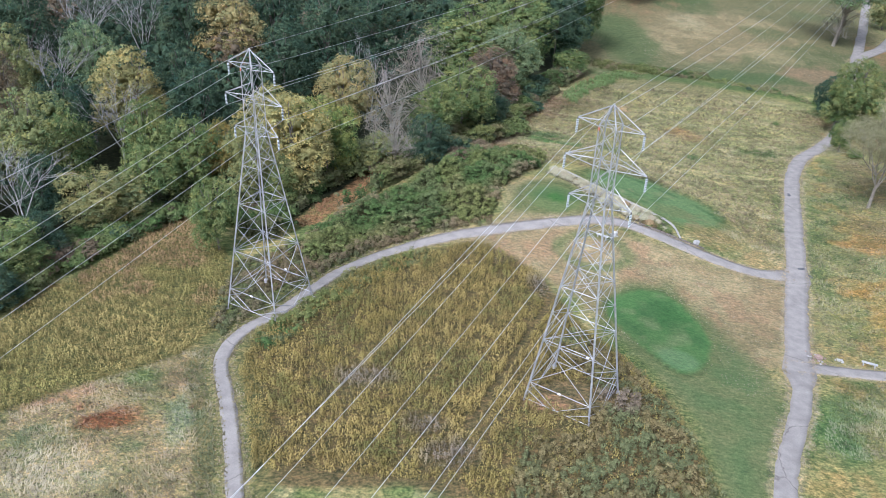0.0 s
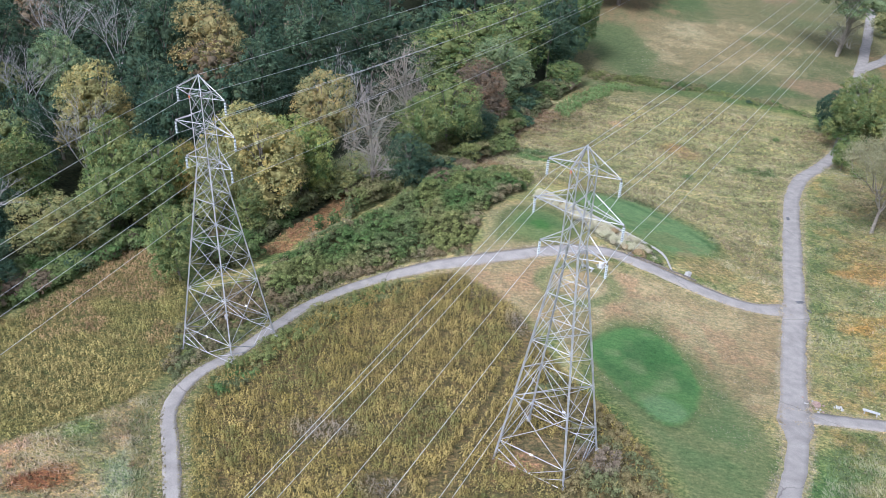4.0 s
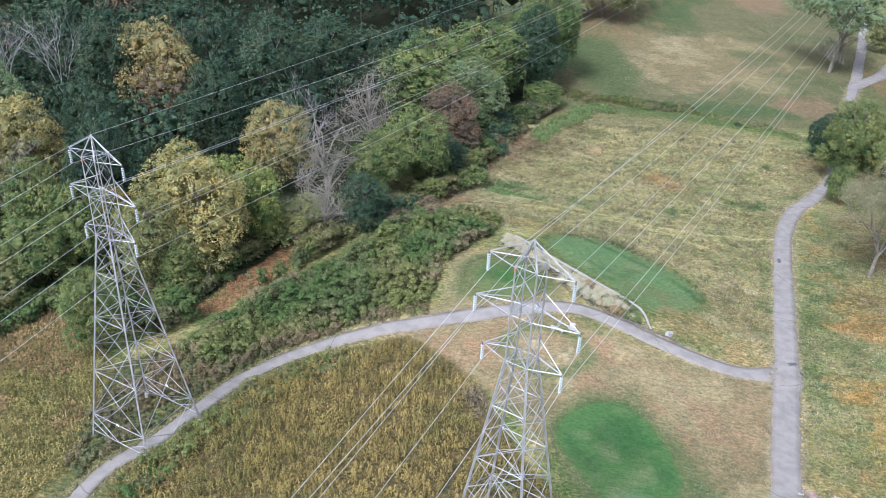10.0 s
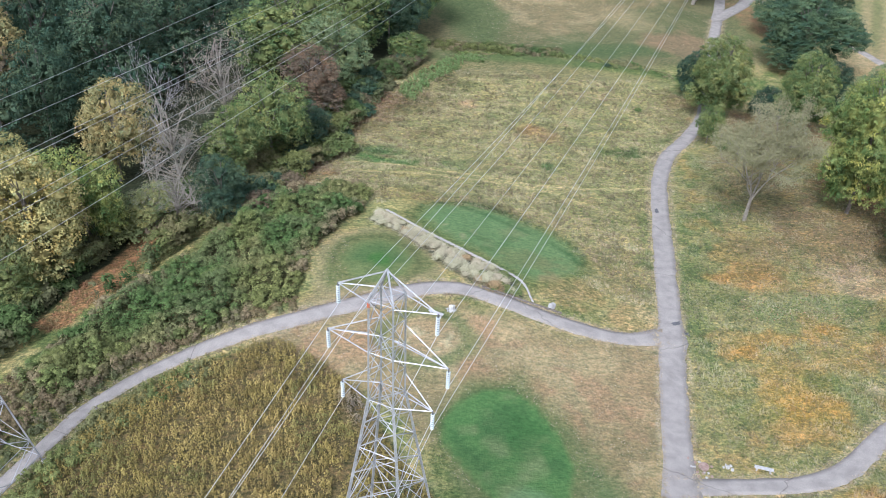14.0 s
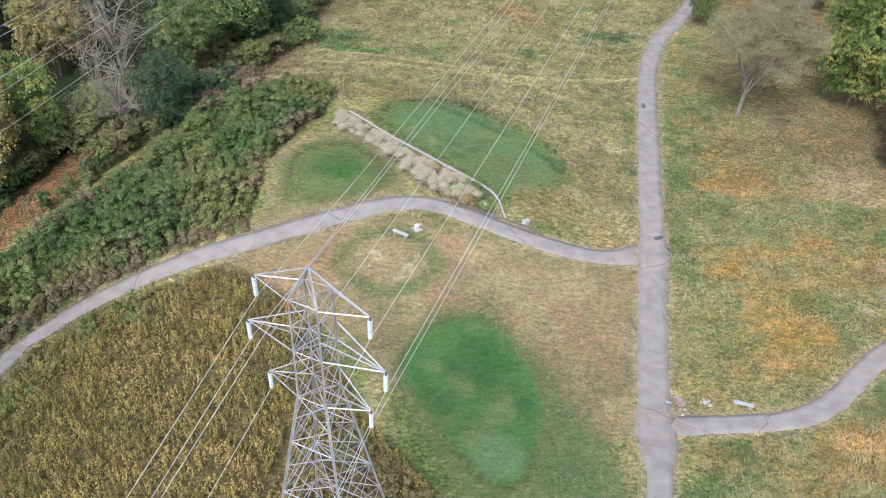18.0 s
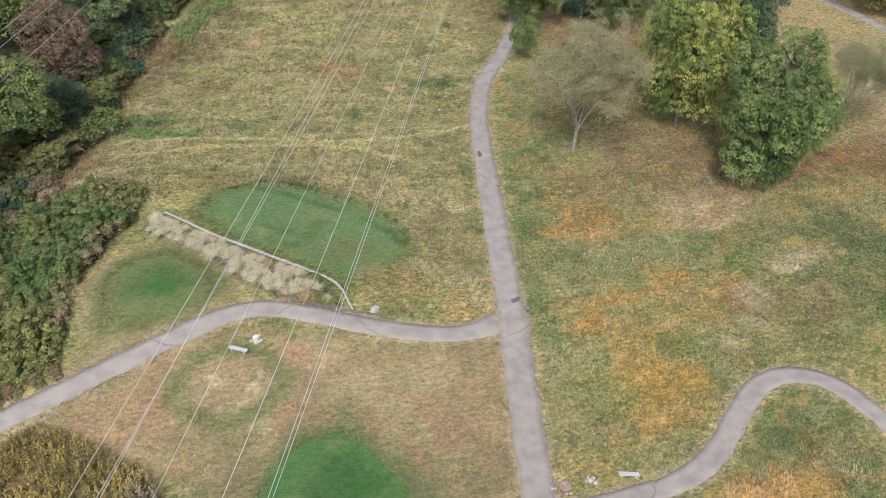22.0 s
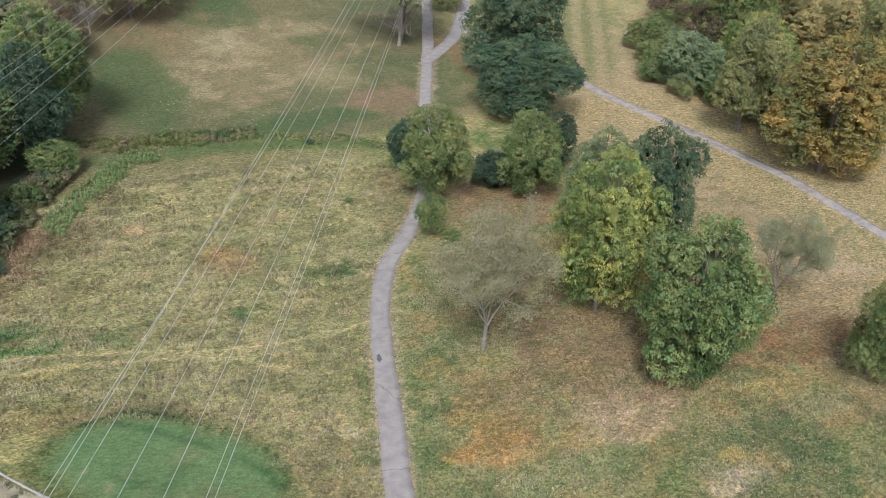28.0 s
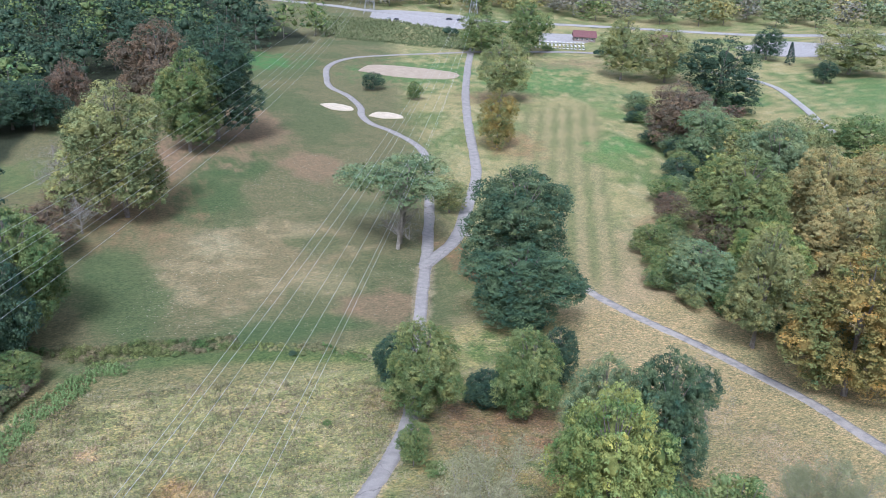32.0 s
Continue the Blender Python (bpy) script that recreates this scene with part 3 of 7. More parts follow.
PATCHES_FAR = [
    (141, 490, 22, 22, (0.085, 0.20, 0.07), 0.95), (215, 452, 32, 26, (0.10, 0.18, 0.07), 0.9), (262, 425, 22, 28, (0.10, 0.20, 0.07), 0.8), (275, 395, 18, 24, (0.11, 0.19, 0.08), 0.6), (330, 366, 16, 16, (0.08, 0.17, 0.06), 0.9),
    (237, 317, 14, 11, (0.11, 0.215, 0.075), 0.95), (217, 307, 5, 12, (0.15, 0.21, 0.08), 0.9), (262, 362, 7, 26, (0.15, 0.215, 0.085), 0.9), (290, 448, 18, 13, (0.08, 0.19, 0.065), 0.95), (225, 398, 16, 9, (0.25, 0.155, 0.11), 0.7), (196, 247, 5, 9, (0.33, 0.20, 0.12), 0.7), (420, 340, 60, 60, (0.11, 0.19, 0.075), 0.8), (60, 300, 22, 30, (0.27, 0.18, 0.11), 0.7), (88, 345, 22, 22, (0.30, 0.20, 0.14), 0.7), (196, 330, 12, 16, (0.31, 0.19, 0.11), 0.7), (305, 455, 30, 14, (0.30, 0.20, 0.14), 0.6), (40, 320, 18, 18, (0.15, 0.19, 0.08), 0.7)]


VERGE = [(12, 112), (4, 104), (14, 97), (20, 90), (24, 84), (36, 78), (43, 80), (55, 106), (40, 104), (32, 108), (24, 110)]
TRACKS = ([(67.1, 146.0), (62.0, 145.8), (55.6, 146.1), (49.6, 146.9), (44.0, 148.3), (37.3, 150.9), (30.7, 153.1), (24.1, 155.1), (17.6, 156.0)], [(53.5, 140.1), (49.0, 144.8), (43.8, 147.2), (37.0, 148.8), (28, 150.5), (18, 151.0)])
BRACKEN = [(-18.5, 112.5), (-14.5, 119.5), (-10.5, 127.0), (-8.8, 134.0)]


def cover(x, y):
    """The colour of what grows on the ground at each place, with some shade painted in."""
    n1, n2, n3, n4 = fbm(x, y, 22, 1), fbm(x, y, 6, 2), fbm(x, y, 1.6, 3, 3), fbm(x, y, 2.4, 4, 3)
    c = np.empty(np.shape(x) + (3,))
    c[...] = OLIVE
    c = blend(c, STRAW, smooth(0.4 * n1 + 0.4 * n2 + 0.2 * n3, 0.41, 0.53))
    c = blend(c, LUSH, 0.35 * smooth(fbm(x, y, 9, 5), 0.54, 0.72))
    c = blend(c, PALE, 0.35 * smooth(n3, 0.55, 0.8))
    c = blend(c, (0.13, 0.165, 0.065), 0.4 * smooth(fbm(x, y, 1.3, 6, 3), 0.52, 0.75))
    slope = smooth(x - 0.38 * (y - 105), 50, 58) * smooth(150 - x, 0, 25) * smooth(200 - y, 0, 20)
    c = blend(c, (0.23, 0.235, 0.105), 0.7 * slope * smooth(0.5 * n2 + 0.5 * n3, 0.47, 0.57))
    c = blend(c, (0.38, 0.26, 0.12), 0.55 * slope * smooth(fbm(x, y, 3.5, 12, 4), 0.53, 0.62))
    c = blend(c, (0.11, 0.13, 0.06), 0.22 * (slope + 0.3) * smooth(fbm(x, y, 1.1, 18, 3), 0.55, 0.72))
    field = smooth(58 - x + 0.38 * (y - 105), 0, 6) * smooth(y - 112, 0, 12) * smooth(205 - y, 0, 5)
    c = blend(c, (0.36, 0.25, 0.12), 0.5 * field * smooth(fbm(x, y, 5, 13, 4), 0.56, 0.68))
    c = blend(c, (0.15, 0.21, 0.08), 0.6 * field * smooth(fbm(x, y, 3.2, 14, 4), 0.54, 0.66))
    c = blend(c, (0.41, 0.365, 0.19), 0.68 * field * smooth(y, 118, 134))
    c = blend(c, (0.20, 0.22, 0.10), 0.5 * field * smooth(fbm(0.45 * x + 0.2 * y, y, 1.5, 19, 3), 0.52, 0.64))
    west = smooth(-15 - x, 0, 4) * smooth(84 - y, 0, 4)
    c = blend(c, (0.37, 0.27, 0.165), 0.65 * west * smooth(0.5 * n1 + 0.5 * n2, 0.35, 0.55))
    dry = smooth(polygon(x, y, VERGE), -2, 3)
    c = blend(c, (0.31, 0.232, 0.145), 0.85 * dry * (0.55 + 0.6 * n2))
    c = blend(c, (0.22, 0.185, 0.105), 0.65 * dry * smooth(fbm(x, y, 5.5, 25), 0.5, 0.62))
    c = blend(c, (0.40, 0.325, 0.20), 0.6 * dry * smooth(fbm(x, y, 4.2, 26), 0.54, 0.64))
    c = blend(c, (0.34, 0.215, 0.14), 0.6 * dry * smooth(fbm(x, y, 3.4, 27), 0.58, 0.66))
    far = smooth(y - 0.12 * (x - 60), 200, 206) * smooth(150 - x - (y - 300) * -0.35, -10, 10)
    c = blend(c, (0.15, 0.14, 0.08), 0.88 * far)
    c = blend(c, (0.26, 0.205, 0.125), 0.6 * far * smooth(1.2 - np.hypot((x - 87) / 23, (y - 249) / 27) + 0.8 * (n1 - 0.5) + 0.7 * (n2 - 0.5), 0, 0.35))
    c = blend(c, (0.37, 0.30, 0.19), 0.5 * far * smooth(fbm(0.6 * x, y, 5, 8, 4), 0.56, 0.66) * smooth(1.5 - np.hypot((x - 87) / 23, (y - 249) / 27), 0, 0.5))
    c = blend(c, (0.085, 0.12, 0.055), 0.55 * far * smooth(fbm(x, y, 20, 9), 0.52, 0.64))
    for a, b, rx, ry in ((55, 240, 9, 26), (80, 305, 12, 22), (96, 330, 9, 20), (84, 217, 26, 4)):
        c = blend(c, (0.085, 0.125, 0.055), 0.75 * far * smooth(1.25 - np.hypot((x - a) / rx, (y - b) / ry) + 0.9 * (n2 - 0.5), 0, 0.5))
    for a, b, rx, ry in ((112, 375, 12, 34), (72, 330, 12, 22), (119, 318, 9, 16), (104, 222, 9, 8), (52, 305, 9, 18)):
        c = blend(c, (0.27, 0.18, 0.125), 0.7 * far * smooth(1.25 - np.hypot((x - a) / rx, (y - b) / ry) + 0.9 * (n2 - 0.5), 0, 0.5))
    mown = smooth(5.5 - np.abs(y - (203 - 0.05 * (x - 70))), 0, 3) * smooth(x, 38, 48) * smooth(96 - x, 0, 8)
    c = blend(c, (0.23, 0.205, 0.115), 0.8 * mown)
    bank = smooth(2.6 - np.abs(y - (212 - 0.0045 * (x - 45) ** 2)), -1, 1.5) * smooth(x, 36, 44) * smooth(102 - x, 0, 10)
    c = blend(c, (0.09, 0.14, 0.05), 0.75 * bank)
    east = smooth(x - 0.2 * (y - 150), 118, 130) * smooth(260 - y, 0, 20)
    c = blend(c, (0.385, 0.288, 0.185), 0.85 * east * (0.55 + 0.6 * n1))
    u = (x - 166.8) * 0.84 - (y - 301.9) * 0.54
    fair = smooth(u, 8, 14) * smooth(43 - u, 0, 4) * smooth(y, 205, 235) * smooth(395 - y, 0, 40)
    c = blend(c, (0.31, 0.26, 0.15), 0.8 * fair)
    c = blend(c, (0.17, 0.185, 0.085), 0.8 * fair * smooth(np.sin(u * 2 * np.pi / 5.6), -0.3, 0.3) * (0.5 + n1))
    for a, b, rx, ry, colour, w in PATCHES + PATCHES_SLOPE + PATCHES_FIELD + PATCHES_WEST + PATCHES_NORTH + PATCHES_FAR:
        d = np.hypot((x - a) / rx, (y - b) / ry) + 1.5 * (n2 - 0.5) + 1.1 * (n3 - 0.5)
        c = blend(c, colour, 0.9 * w * smooth(1.3 - d, 0, 0.8) * (0.6 + 0.55 * smooth(n4, 0.35, 0.62)))
    for line in TRACKS:
        c = blend(c, (0.48, 0.385, 0.24), 0.85 * smooth(0.55 - along(x, y, line) + 0.5 * (n3 - 0.5), 0, 0.3))
    oval = np.hypot((x - 23.4) / 5.4, (y - 103.3) / 4.4) + 0.25 * (n2 - 0.5)
    c = blend(c, (0.15, 0.18, 0.08), 0.75 * smooth(0.28 - np.abs(oval - 0.92), 0, 0.2))
    c = blend(c, (0.33, 0.24, 0.15), 0.6 * smooth(0.75 - oval, 0, 0.2))
    c = blend(c, PALE, 0.7 * smooth(0.7 - oval, 0, 0.2) * smooth(n3, 0.52, 0.66))
    c = blend(c, SOIL, smooth(polygon(x, y, MEADOW), -0.5, 0.5))
    c = blend(c, (0.17, 0.15, 0.07), smooth(polygon(x, y, LEFT_MEADOW), -1, 1))
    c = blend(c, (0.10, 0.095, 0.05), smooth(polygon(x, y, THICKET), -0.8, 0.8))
    # The forest floor's colour is darkened to hold the canopy's shade.
    c = blend(c, SHADED_WOODS, smooth(polygon(x, y, FOREST) + 2 * (n2 - 0.5), -2, 2) * smooth(900 - y, 0, 50))
    c = blend(c, (0.27, 0.155, 0.09), (0.45 + 0.9 * smooth(n3, 0.35, 0.6)) * smooth(2.6 - along(x, y, BRACKEN) + 2.4 * (n2 - 0.5) + 1.6 * (n3 - 0.5), 0, 1.2))
    d = polygon(x, y, FRINGE_A) + 0.8 * (n2 - 0.5)
    c = blend(c, (0.33, 0.265, 0.16), 0.6 * smooth(d, -1.4, 0.3))
    c = blend(c, (0.125, 0.15, 0.062), 0.85 * smooth(d, 0.1, 1.8))
    d = polygon(x, y, TEE_B) + 2.0 * (n2 - 0.5)
    c = blend(c, (0.36, 0.28, 0.16), 0.55 * smooth(d, -4.5, -2.6) * smooth(fbm(x, y, 5, 20), 0.35, 0.55))
    c = blend(c, (0.13, 0.155, 0.065), 0.7 * smooth(d, -3.2, -0.6))
    c = blend(c, (0.095, 0.125, 0.055), 0.6 * smooth(2.4 - along(x, y, WALL_LINE[:5]) + 0.9 * (n2 - 0.5), 0, 1.2) * smooth(d, -3.5, -1.5))
    d = polygon(x, y, ROUGH_C) + 2.2 * (n2 - 0.5)
    c = blend(c, (0.15, 0.18, 0.082), 0.9 * smooth(d, -2.4, 1.2))
    c = blend(c, (0.095, 0.165, 0.068), 0.6 * smooth(d, 0.5, 3.0) * smooth(fbm(x, y, 5, 24), 0.4, 0.6))
    for pts, shade in ((GREEN_A, (0.14, 0.185, 0.075)), (TEE_B, (0.145, 0.245, 0.105)), (GREEN_C, (0.085, 0.19, 0.062))):
        d = polygon(x, y, pts) + 0.7 * (n2 - 0.5)
        c = blend(c, (0.16, 0.175, 0.075), 0.7 * smooth(d, -1.6, 0.4))
        soft_edge = 1.8 if pts is TEE_B else 0.3
        d = d + (2.6 * (n3 - 0.5) if pts is TEE_B else 0)
        c = blend(c, shade, (0.75 + 0.25 * n2) * smooth(d, -soft_edge, soft_edge + 0.2))
        c = blend(c, (0.20, 0.235, 0.115), 0.6 * smooth(d, 0.3, 1.2) * smooth(fbm(x, y, 3.5, 15, 4), 0.54, 0.68))
        c = blend(c, (0.055, 0.125, 0.045), 0.6 * smooth(d, 0.3, 1.8) * smooth(fbm(x, y, 6, 16, 4), 0.45, 0.6))
    d = polygon(x, y, GREEN_C)
    c = blend(c, (0.05, 0.085, 0.035), 0.5 * smooth(0.45 - np.abs(d + 0.2), 0, 0.35) * smooth(n2, 0.35, 0.5) * smooth(34 - x, 0, 2))
    c = blend(c, (0.15, 0.245, 0.115), 0.75 * smooth(1.15 - np.hypot((x - 29.6) / 2.5, (y - 78.6) / 2.5) + 0.3 * (n2 - 0.5), 0, 0.3) * smooth(d, 0, 0.6))
    c = blend(c, (0.05, 0.14, 0.04), 0.5 * smooth(1 - np.hypot((x - 31.5) / 2.6, (y - 88.0) / 4.5) + 0.9 * (n3 - 0.5), 0, 0.5))
    c = blend(c, (0.19, 0.14, 0.085), 0.8 * smooth(1.2 - np.hypot((x - 15.4) / 4.6, (y - 68.4) / 3.6) + 0.8 * (n2 - 0.5), 0, 0.4))
    c = blend(c, (0.34, 0.20, 0.14), 0.9 * smooth(1.25 - np.hypot((x - 13.0) / 2.2, (y - 66.8) / 1.6) + 0.8 * (n3 - 0.5), 0, 0.5))
    # the tee: a dark mown rim on its far side, dry turf at its near end, dull green in the middle
    rim = along(x, y, TEE_RIM) + 0.5 * (n3 - 0.5)
    c = blend(c, (0.045, 0.115, 0.045), 0.7 * smooth(0.75 - rim, 0, 0.5) * smooth(n2, 0.25, 0.45))
    c = blend(c, (0.27, 0.215, 0.115), 0.75 * smooth(1.15 - np.hypot((x - 43.3) / 5.2, (y - 113.8) / 3.0) + 1.3 * (n3 - 0.5) + 0.6 * (n2 - 0.5), 0, 0.6))
    c = blend(c, (0.17, 0.175, 0.08), 0.55 * smooth(1.1 - np.hypot((x - 39.5) / 5.0, (y - 119.6) / 3.2) + 1.4 * (n3 - 0.5), 0, 0.6))
    c = blend(c, (0.40, 0.325, 0.21), 0.65 * smooth(1.1 - np.hypot((x - 52.2) / 1.6, (y - 109.5) / 2.6) + 1.2 * (n3 - 0.5), 0, 0.5))
    c = blend(c, (0.36, 0.30, 0.165), 0.5 * smooth(0.9 - along(x, y, TEE_TRAIL) + 0.9 * (n3 - 0.5), 0, 0.7))
    d = polygon(x, y, TEE_B)
    c = blend(c, (0.04, 0.075, 0.032), 0.75 * smooth(0.4 - np.abs(d + 0.9), 0, 0.3) * smooth(y + 0.4 * x, 138, 142) * smooth(n3, 0.3, 0.5))
    c = blend(c, (0.36, 0.33, 0.2), 0.6 * smooth(d, 0, 1) * smooth(fbm(x, y, 0.9, 23, 2), 0.68, 0.78) * smooth(36 - x, 0, 5))
    d = np.hypot((x - 19.2) / 4.6, (y - 117.2) / 4.9)
    c = blend(c, (0.06, 0.085, 0.038), 0.5 * smooth(0.09 - np.abs(d - 1.12), 0, 0.06) * smooth(n2, 0.35, 0.5))
    c = blend(c, (0.045, 0.14, 0.03), 0.7 * smooth(0.8 - np.hypot((x - 19.8) / 2.6, (y - 117.2) / 2.5) + 0.8 * (n3 - 0.5), 0, 0.35))
    # The bed's gravel is darkened, painting in the shadow between its grass clumps.
    c = blend(c, (0.115, 0.11, 0.09), smooth(polygon(x, y, BED), -0.3, 0.4))
    d = along(x, y, WEST[::2])
    c = blend(c, (0.16, 0.15, 0.075), 0.8 * smooth(4.0 - d + 0.8 * (n2 - 0.5), 0, 0.8) * smooth(-4 - x, 0, 4))
    c = blend(c, (0.24, 0.23, 0.11), 0.6 * smooth(1.9 - d + 0.5 * (n2 - 0.5), 0, 0.5) * smooth(-13 - x, 0, 3))
    for name, line, half, lift, mat in PATHS[:3]:
        d = along(x, y, line[::2])
        half = half - 0.35 * (y < 76) - 0.3 * (x < -10)
        c = blend(c, (0.40, 0.335, 0.23), (0.75 - 0.5 * smooth(-x, -6, 6)) * smooth(half + 0.75 - d + 1.1 * (n3 - 0.5), 0, 0.5))
    c = blend(c, (0.42, 0.33, 0.225), 0.7 * smooth(2.6 - along(x, y, CROSS[::3]) + 2.2 * (n2 - 0.5), 0, 1.2))
    return c


def shag(x, y):
    """How rough the growth is: 1 in the open field, little on the mown greens."""
    w = np.ones(np.shape(x))
    for pts, k in ((VERGE, 0.62), (FRINGE_A, 0.55), (ROUGH_C, 0.5), (GREEN_A, 0.4), (TEE_B, 0.42), (GREEN_C, 0.36)):
        t = smooth(polygon(x, y, pts), -0.6, 0.8)
        w = w * (1 - t) + k * t
    return w * (1 - 0.35 * smooth(y, 204, 212))


def axis(knots):
    """Grid lines whose spacing changes from stretch to stretch: (start, spacing) and an end."""
    out = []
    for (a, s), (b, _) in zip(knots, knots[1:]):
        k = max(1, round((b - a) / s))
        out += [a + (b - a) * i / k for i in range(k)]
    return np.array(out + [knots[-1][0]])


def sheet(name, xs, ys, mat):
    gx, gy = np.meshgrid(xs, ys)
    z = height(gx, gy)
    d = np.full(gx.shape, 1e9)
    for _, line, half, lift, _ in PATHS[:3]:
        d = np.minimum(d, along(gx, gy, line[::2]) - half)
    z = z + (fbm(gx, gy, 3.0, 21, 3) - 0.5) * 0.22 * smooth(d, 0.3, 2.5) - 0.03 * smooth(1.0 - d, 0, 0.5)
    v = np.stack([gx, gy, z], -1).reshape(-1, 3)
    nx, ny = len(xs), len(ys)
    i = (np.arange(ny - 1)[:, None] * nx + np.arange(nx - 1)).reshape(-1)
    f = np.stack([i, i + 1, i + nx + 1, i + nx], -1)
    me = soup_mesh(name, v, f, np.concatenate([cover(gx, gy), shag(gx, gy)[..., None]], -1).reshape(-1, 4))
    me.materials.append(mat)
    me.shade_smooth()
    return new(name, me)


def soup_mesh(name, v, f, tint=None):
    """A mesh from arrays of places and four-cornered faces, with a colour for each place."""
    me = bpy.data.meshes.new(name)
    n, k = len(f), f.shape[1]
    me.vertices.add(len(v))
    me.vertices.foreach_set("co", np.ascontiguousarray(v, np.float32).ravel())
    me.loops.add(n * k)
    me.loops.foreach_set("vertex_index", np.ascontiguousarray(f, np.int32).ravel())
    me.polygons.add(n)
    me.polygons.foreach_set("loop_start", np.arange(0, n * k, k, dtype=np.int32))
    if tint is None:
        tint = np.ones((len(v), 3))
    if len(v):
        at = me.color_attributes.new("tint", "FLOAT_COLOR", "POINT")
        at.data.foreach_set("color", np.ascontiguousarray(tint if tint.shape[1] == 4 else np.c_[tint, np.ones(len(tint))], np.float32).ravel())
    me.update(calc_edges=True)
    return me


XS = axis([(-2600, 200), (-1000, 60), (-300, 15), (-120, 4), (-60, 0.65), (112, 1.5), (180, 2.2), (310, 5), (420, 12), (700, 60), (1000, 200), (2800, 200)])
YS = axis([(-1500, 200), (-300, 30), (0, 4), (44, 0.65), (200, 1.4), (262, 3), (540, 8), (760, 40), (1200, 200), (3400, 200)])
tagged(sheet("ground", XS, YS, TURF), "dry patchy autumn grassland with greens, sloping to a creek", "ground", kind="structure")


def part(name, bm, mat, parent, label=""):
    me = bpy.data.meshes.new(name)
    bm.to_mesh(me)
    bm.free()
    me.materials.append(mat)
    ob = new(name, me)
    ob.parent = parent
    if label:
        ob["label"] = label
    return ob


def thing(name, place, label, category, group="", turn=0.0):
    ob = new(name)
    ob.empty_display_size = 0.3
    ob.matrix_world = pose(*place, 0, 0, turn)
    return tagged(ob, label, category, group)


def main_width(x, y):
    """The main path is narrow in the south, flares at the junctions and is wide beyond."""
    w = 1.1 + 0.45 * float(smooth(np.array(y), 76.0, 84.0)) - 0.2 * float(smooth(np.array(y), 120.0, 140.0))
    return w + 0.8 * math.exp(-((y - 79.5) / 2.2) ** 2) + 0.35 * math.exp(-((y - 104.5) / 2.0) ** 2)


def west_width(x, y):
    return 0.82 + 0.33 * float(smooth(np.array(x), -14.0, 8.0)) + 0.5 * float(smooth(np.array(x), 49.5, 52.5))


def ribbon(name, line, width, lift, mat):
    rng = np.random.default_rng(len(line))
    bm = bmesh.new()
    rings = []
    for i, (x, y) in enumerate(line):
        a, b = Vector(line[max(0, i - 1)]), Vector(line[min(len(line) - 1, i + 1)])
        t = (b - a).normalized()
        side = Vector((t.y, -t.x))
        ring = []
        jl, jr = rng.normal(0, 0.05, 2)
        half = width(x, y) if callable(width) else width
        for s, dz in ((-1 - jl, -0.15), (-1 - jl, 0), (-0.5, 0.012), (0, 0.02), (0.5, 0.012), (1 + jr, 0), (1 + jr, -0.15)):
            px, py = x + side.x * s * half, y + side.y * s * half
            ring.append(bm.verts.new((px, py, gz(px, py) + lift + dz)))
        rings.append(ring)
    for r, q in zip(rings, rings[1:]):
        for k in range(6):
            bm.faces.new((r[k], r[k + 1], q[k + 1], q[k]))
    me = bpy.data.meshes.new(name)
    bm.to_mesh(me)
    bm.free()
    me.materials.append(mat)
    me.shade_smooth()
    return new(name, me)


for name, line, half, lift, mat in PATHS:
    tagged(ribbon(name, line, {"path_main": main_width, "path_west": west_width}.get(name, half), lift, mat), "worn grey asphalt cart path with cracks and ragged edges" if mat is not GRAVEL else "pale gravel track across the far fairway", "path", kind="structure")


# ---------------------------------------------------------------- pylons
def bar(bm, a, b, w):
    """An angle-iron bar from a to b: an L of two plates."""
    a, b = Vector(a), Vector(b)
    t = (b - a).normalized()
    u = t.orthogonal().normalized()
    v = t.cross(u)
    th = w * 0.16
    outline = ((0, 0), (w, 0), (w, th), (th, th), (th, w), (0, w))
    rings = [[bm.verts.new(p + u * (s - w / 3) + v * (r - w / 3)) for s, r in outline] for p in (a, b)]
    for k in range(6):
        bm.faces.new((rings[0][k], rings[0][(k + 1) % 6], rings[1][(k + 1) % 6], rings[1][k]))
    bm.faces.new(rings[0][::-1])
    bm.faces.new(rings[1])


def spun(bm, profile, sides=10, at=(0, 0, 0)):
    """A turned body: (radius, height) pairs."""
    rings = []
    for r, z in profile:
        rings.append([bm.verts.new((at[0] + r * math.cos(2 * math.pi * k / sides), at[1] + r * math.sin(2 * math.pi * k / sides), at[2] + z)) for k in range(sides)])
    for p, q in zip(rings, rings[1:]):
        for k in range(sides):
            bm.faces.new((p[k], p[(k + 1) % sides], q[(k + 1) % sides], q[k]))
    bm.faces.new(rings[0][::-1])
    bm.faces.new(rings[-1])


TOP, WAIST, HEAD = 32.7, 23.2, 30.8
ARMS = ((30.7, 3.1), (27.0, 3.9), (23.2, 3.05))


def halfwidth(z):
    return 3.7 + (0.82 - 3.7) * z / WAIST if z < WAIST else 0.82 - 0.06 * (z - WAIST) / (HEAD - WAIST)


def corner(k, z):
    h = halfwidth(z)
    return Vector(((-h, -h, z), (h, -h, z), (h, h, z), (-h, h, z))[k % 4])


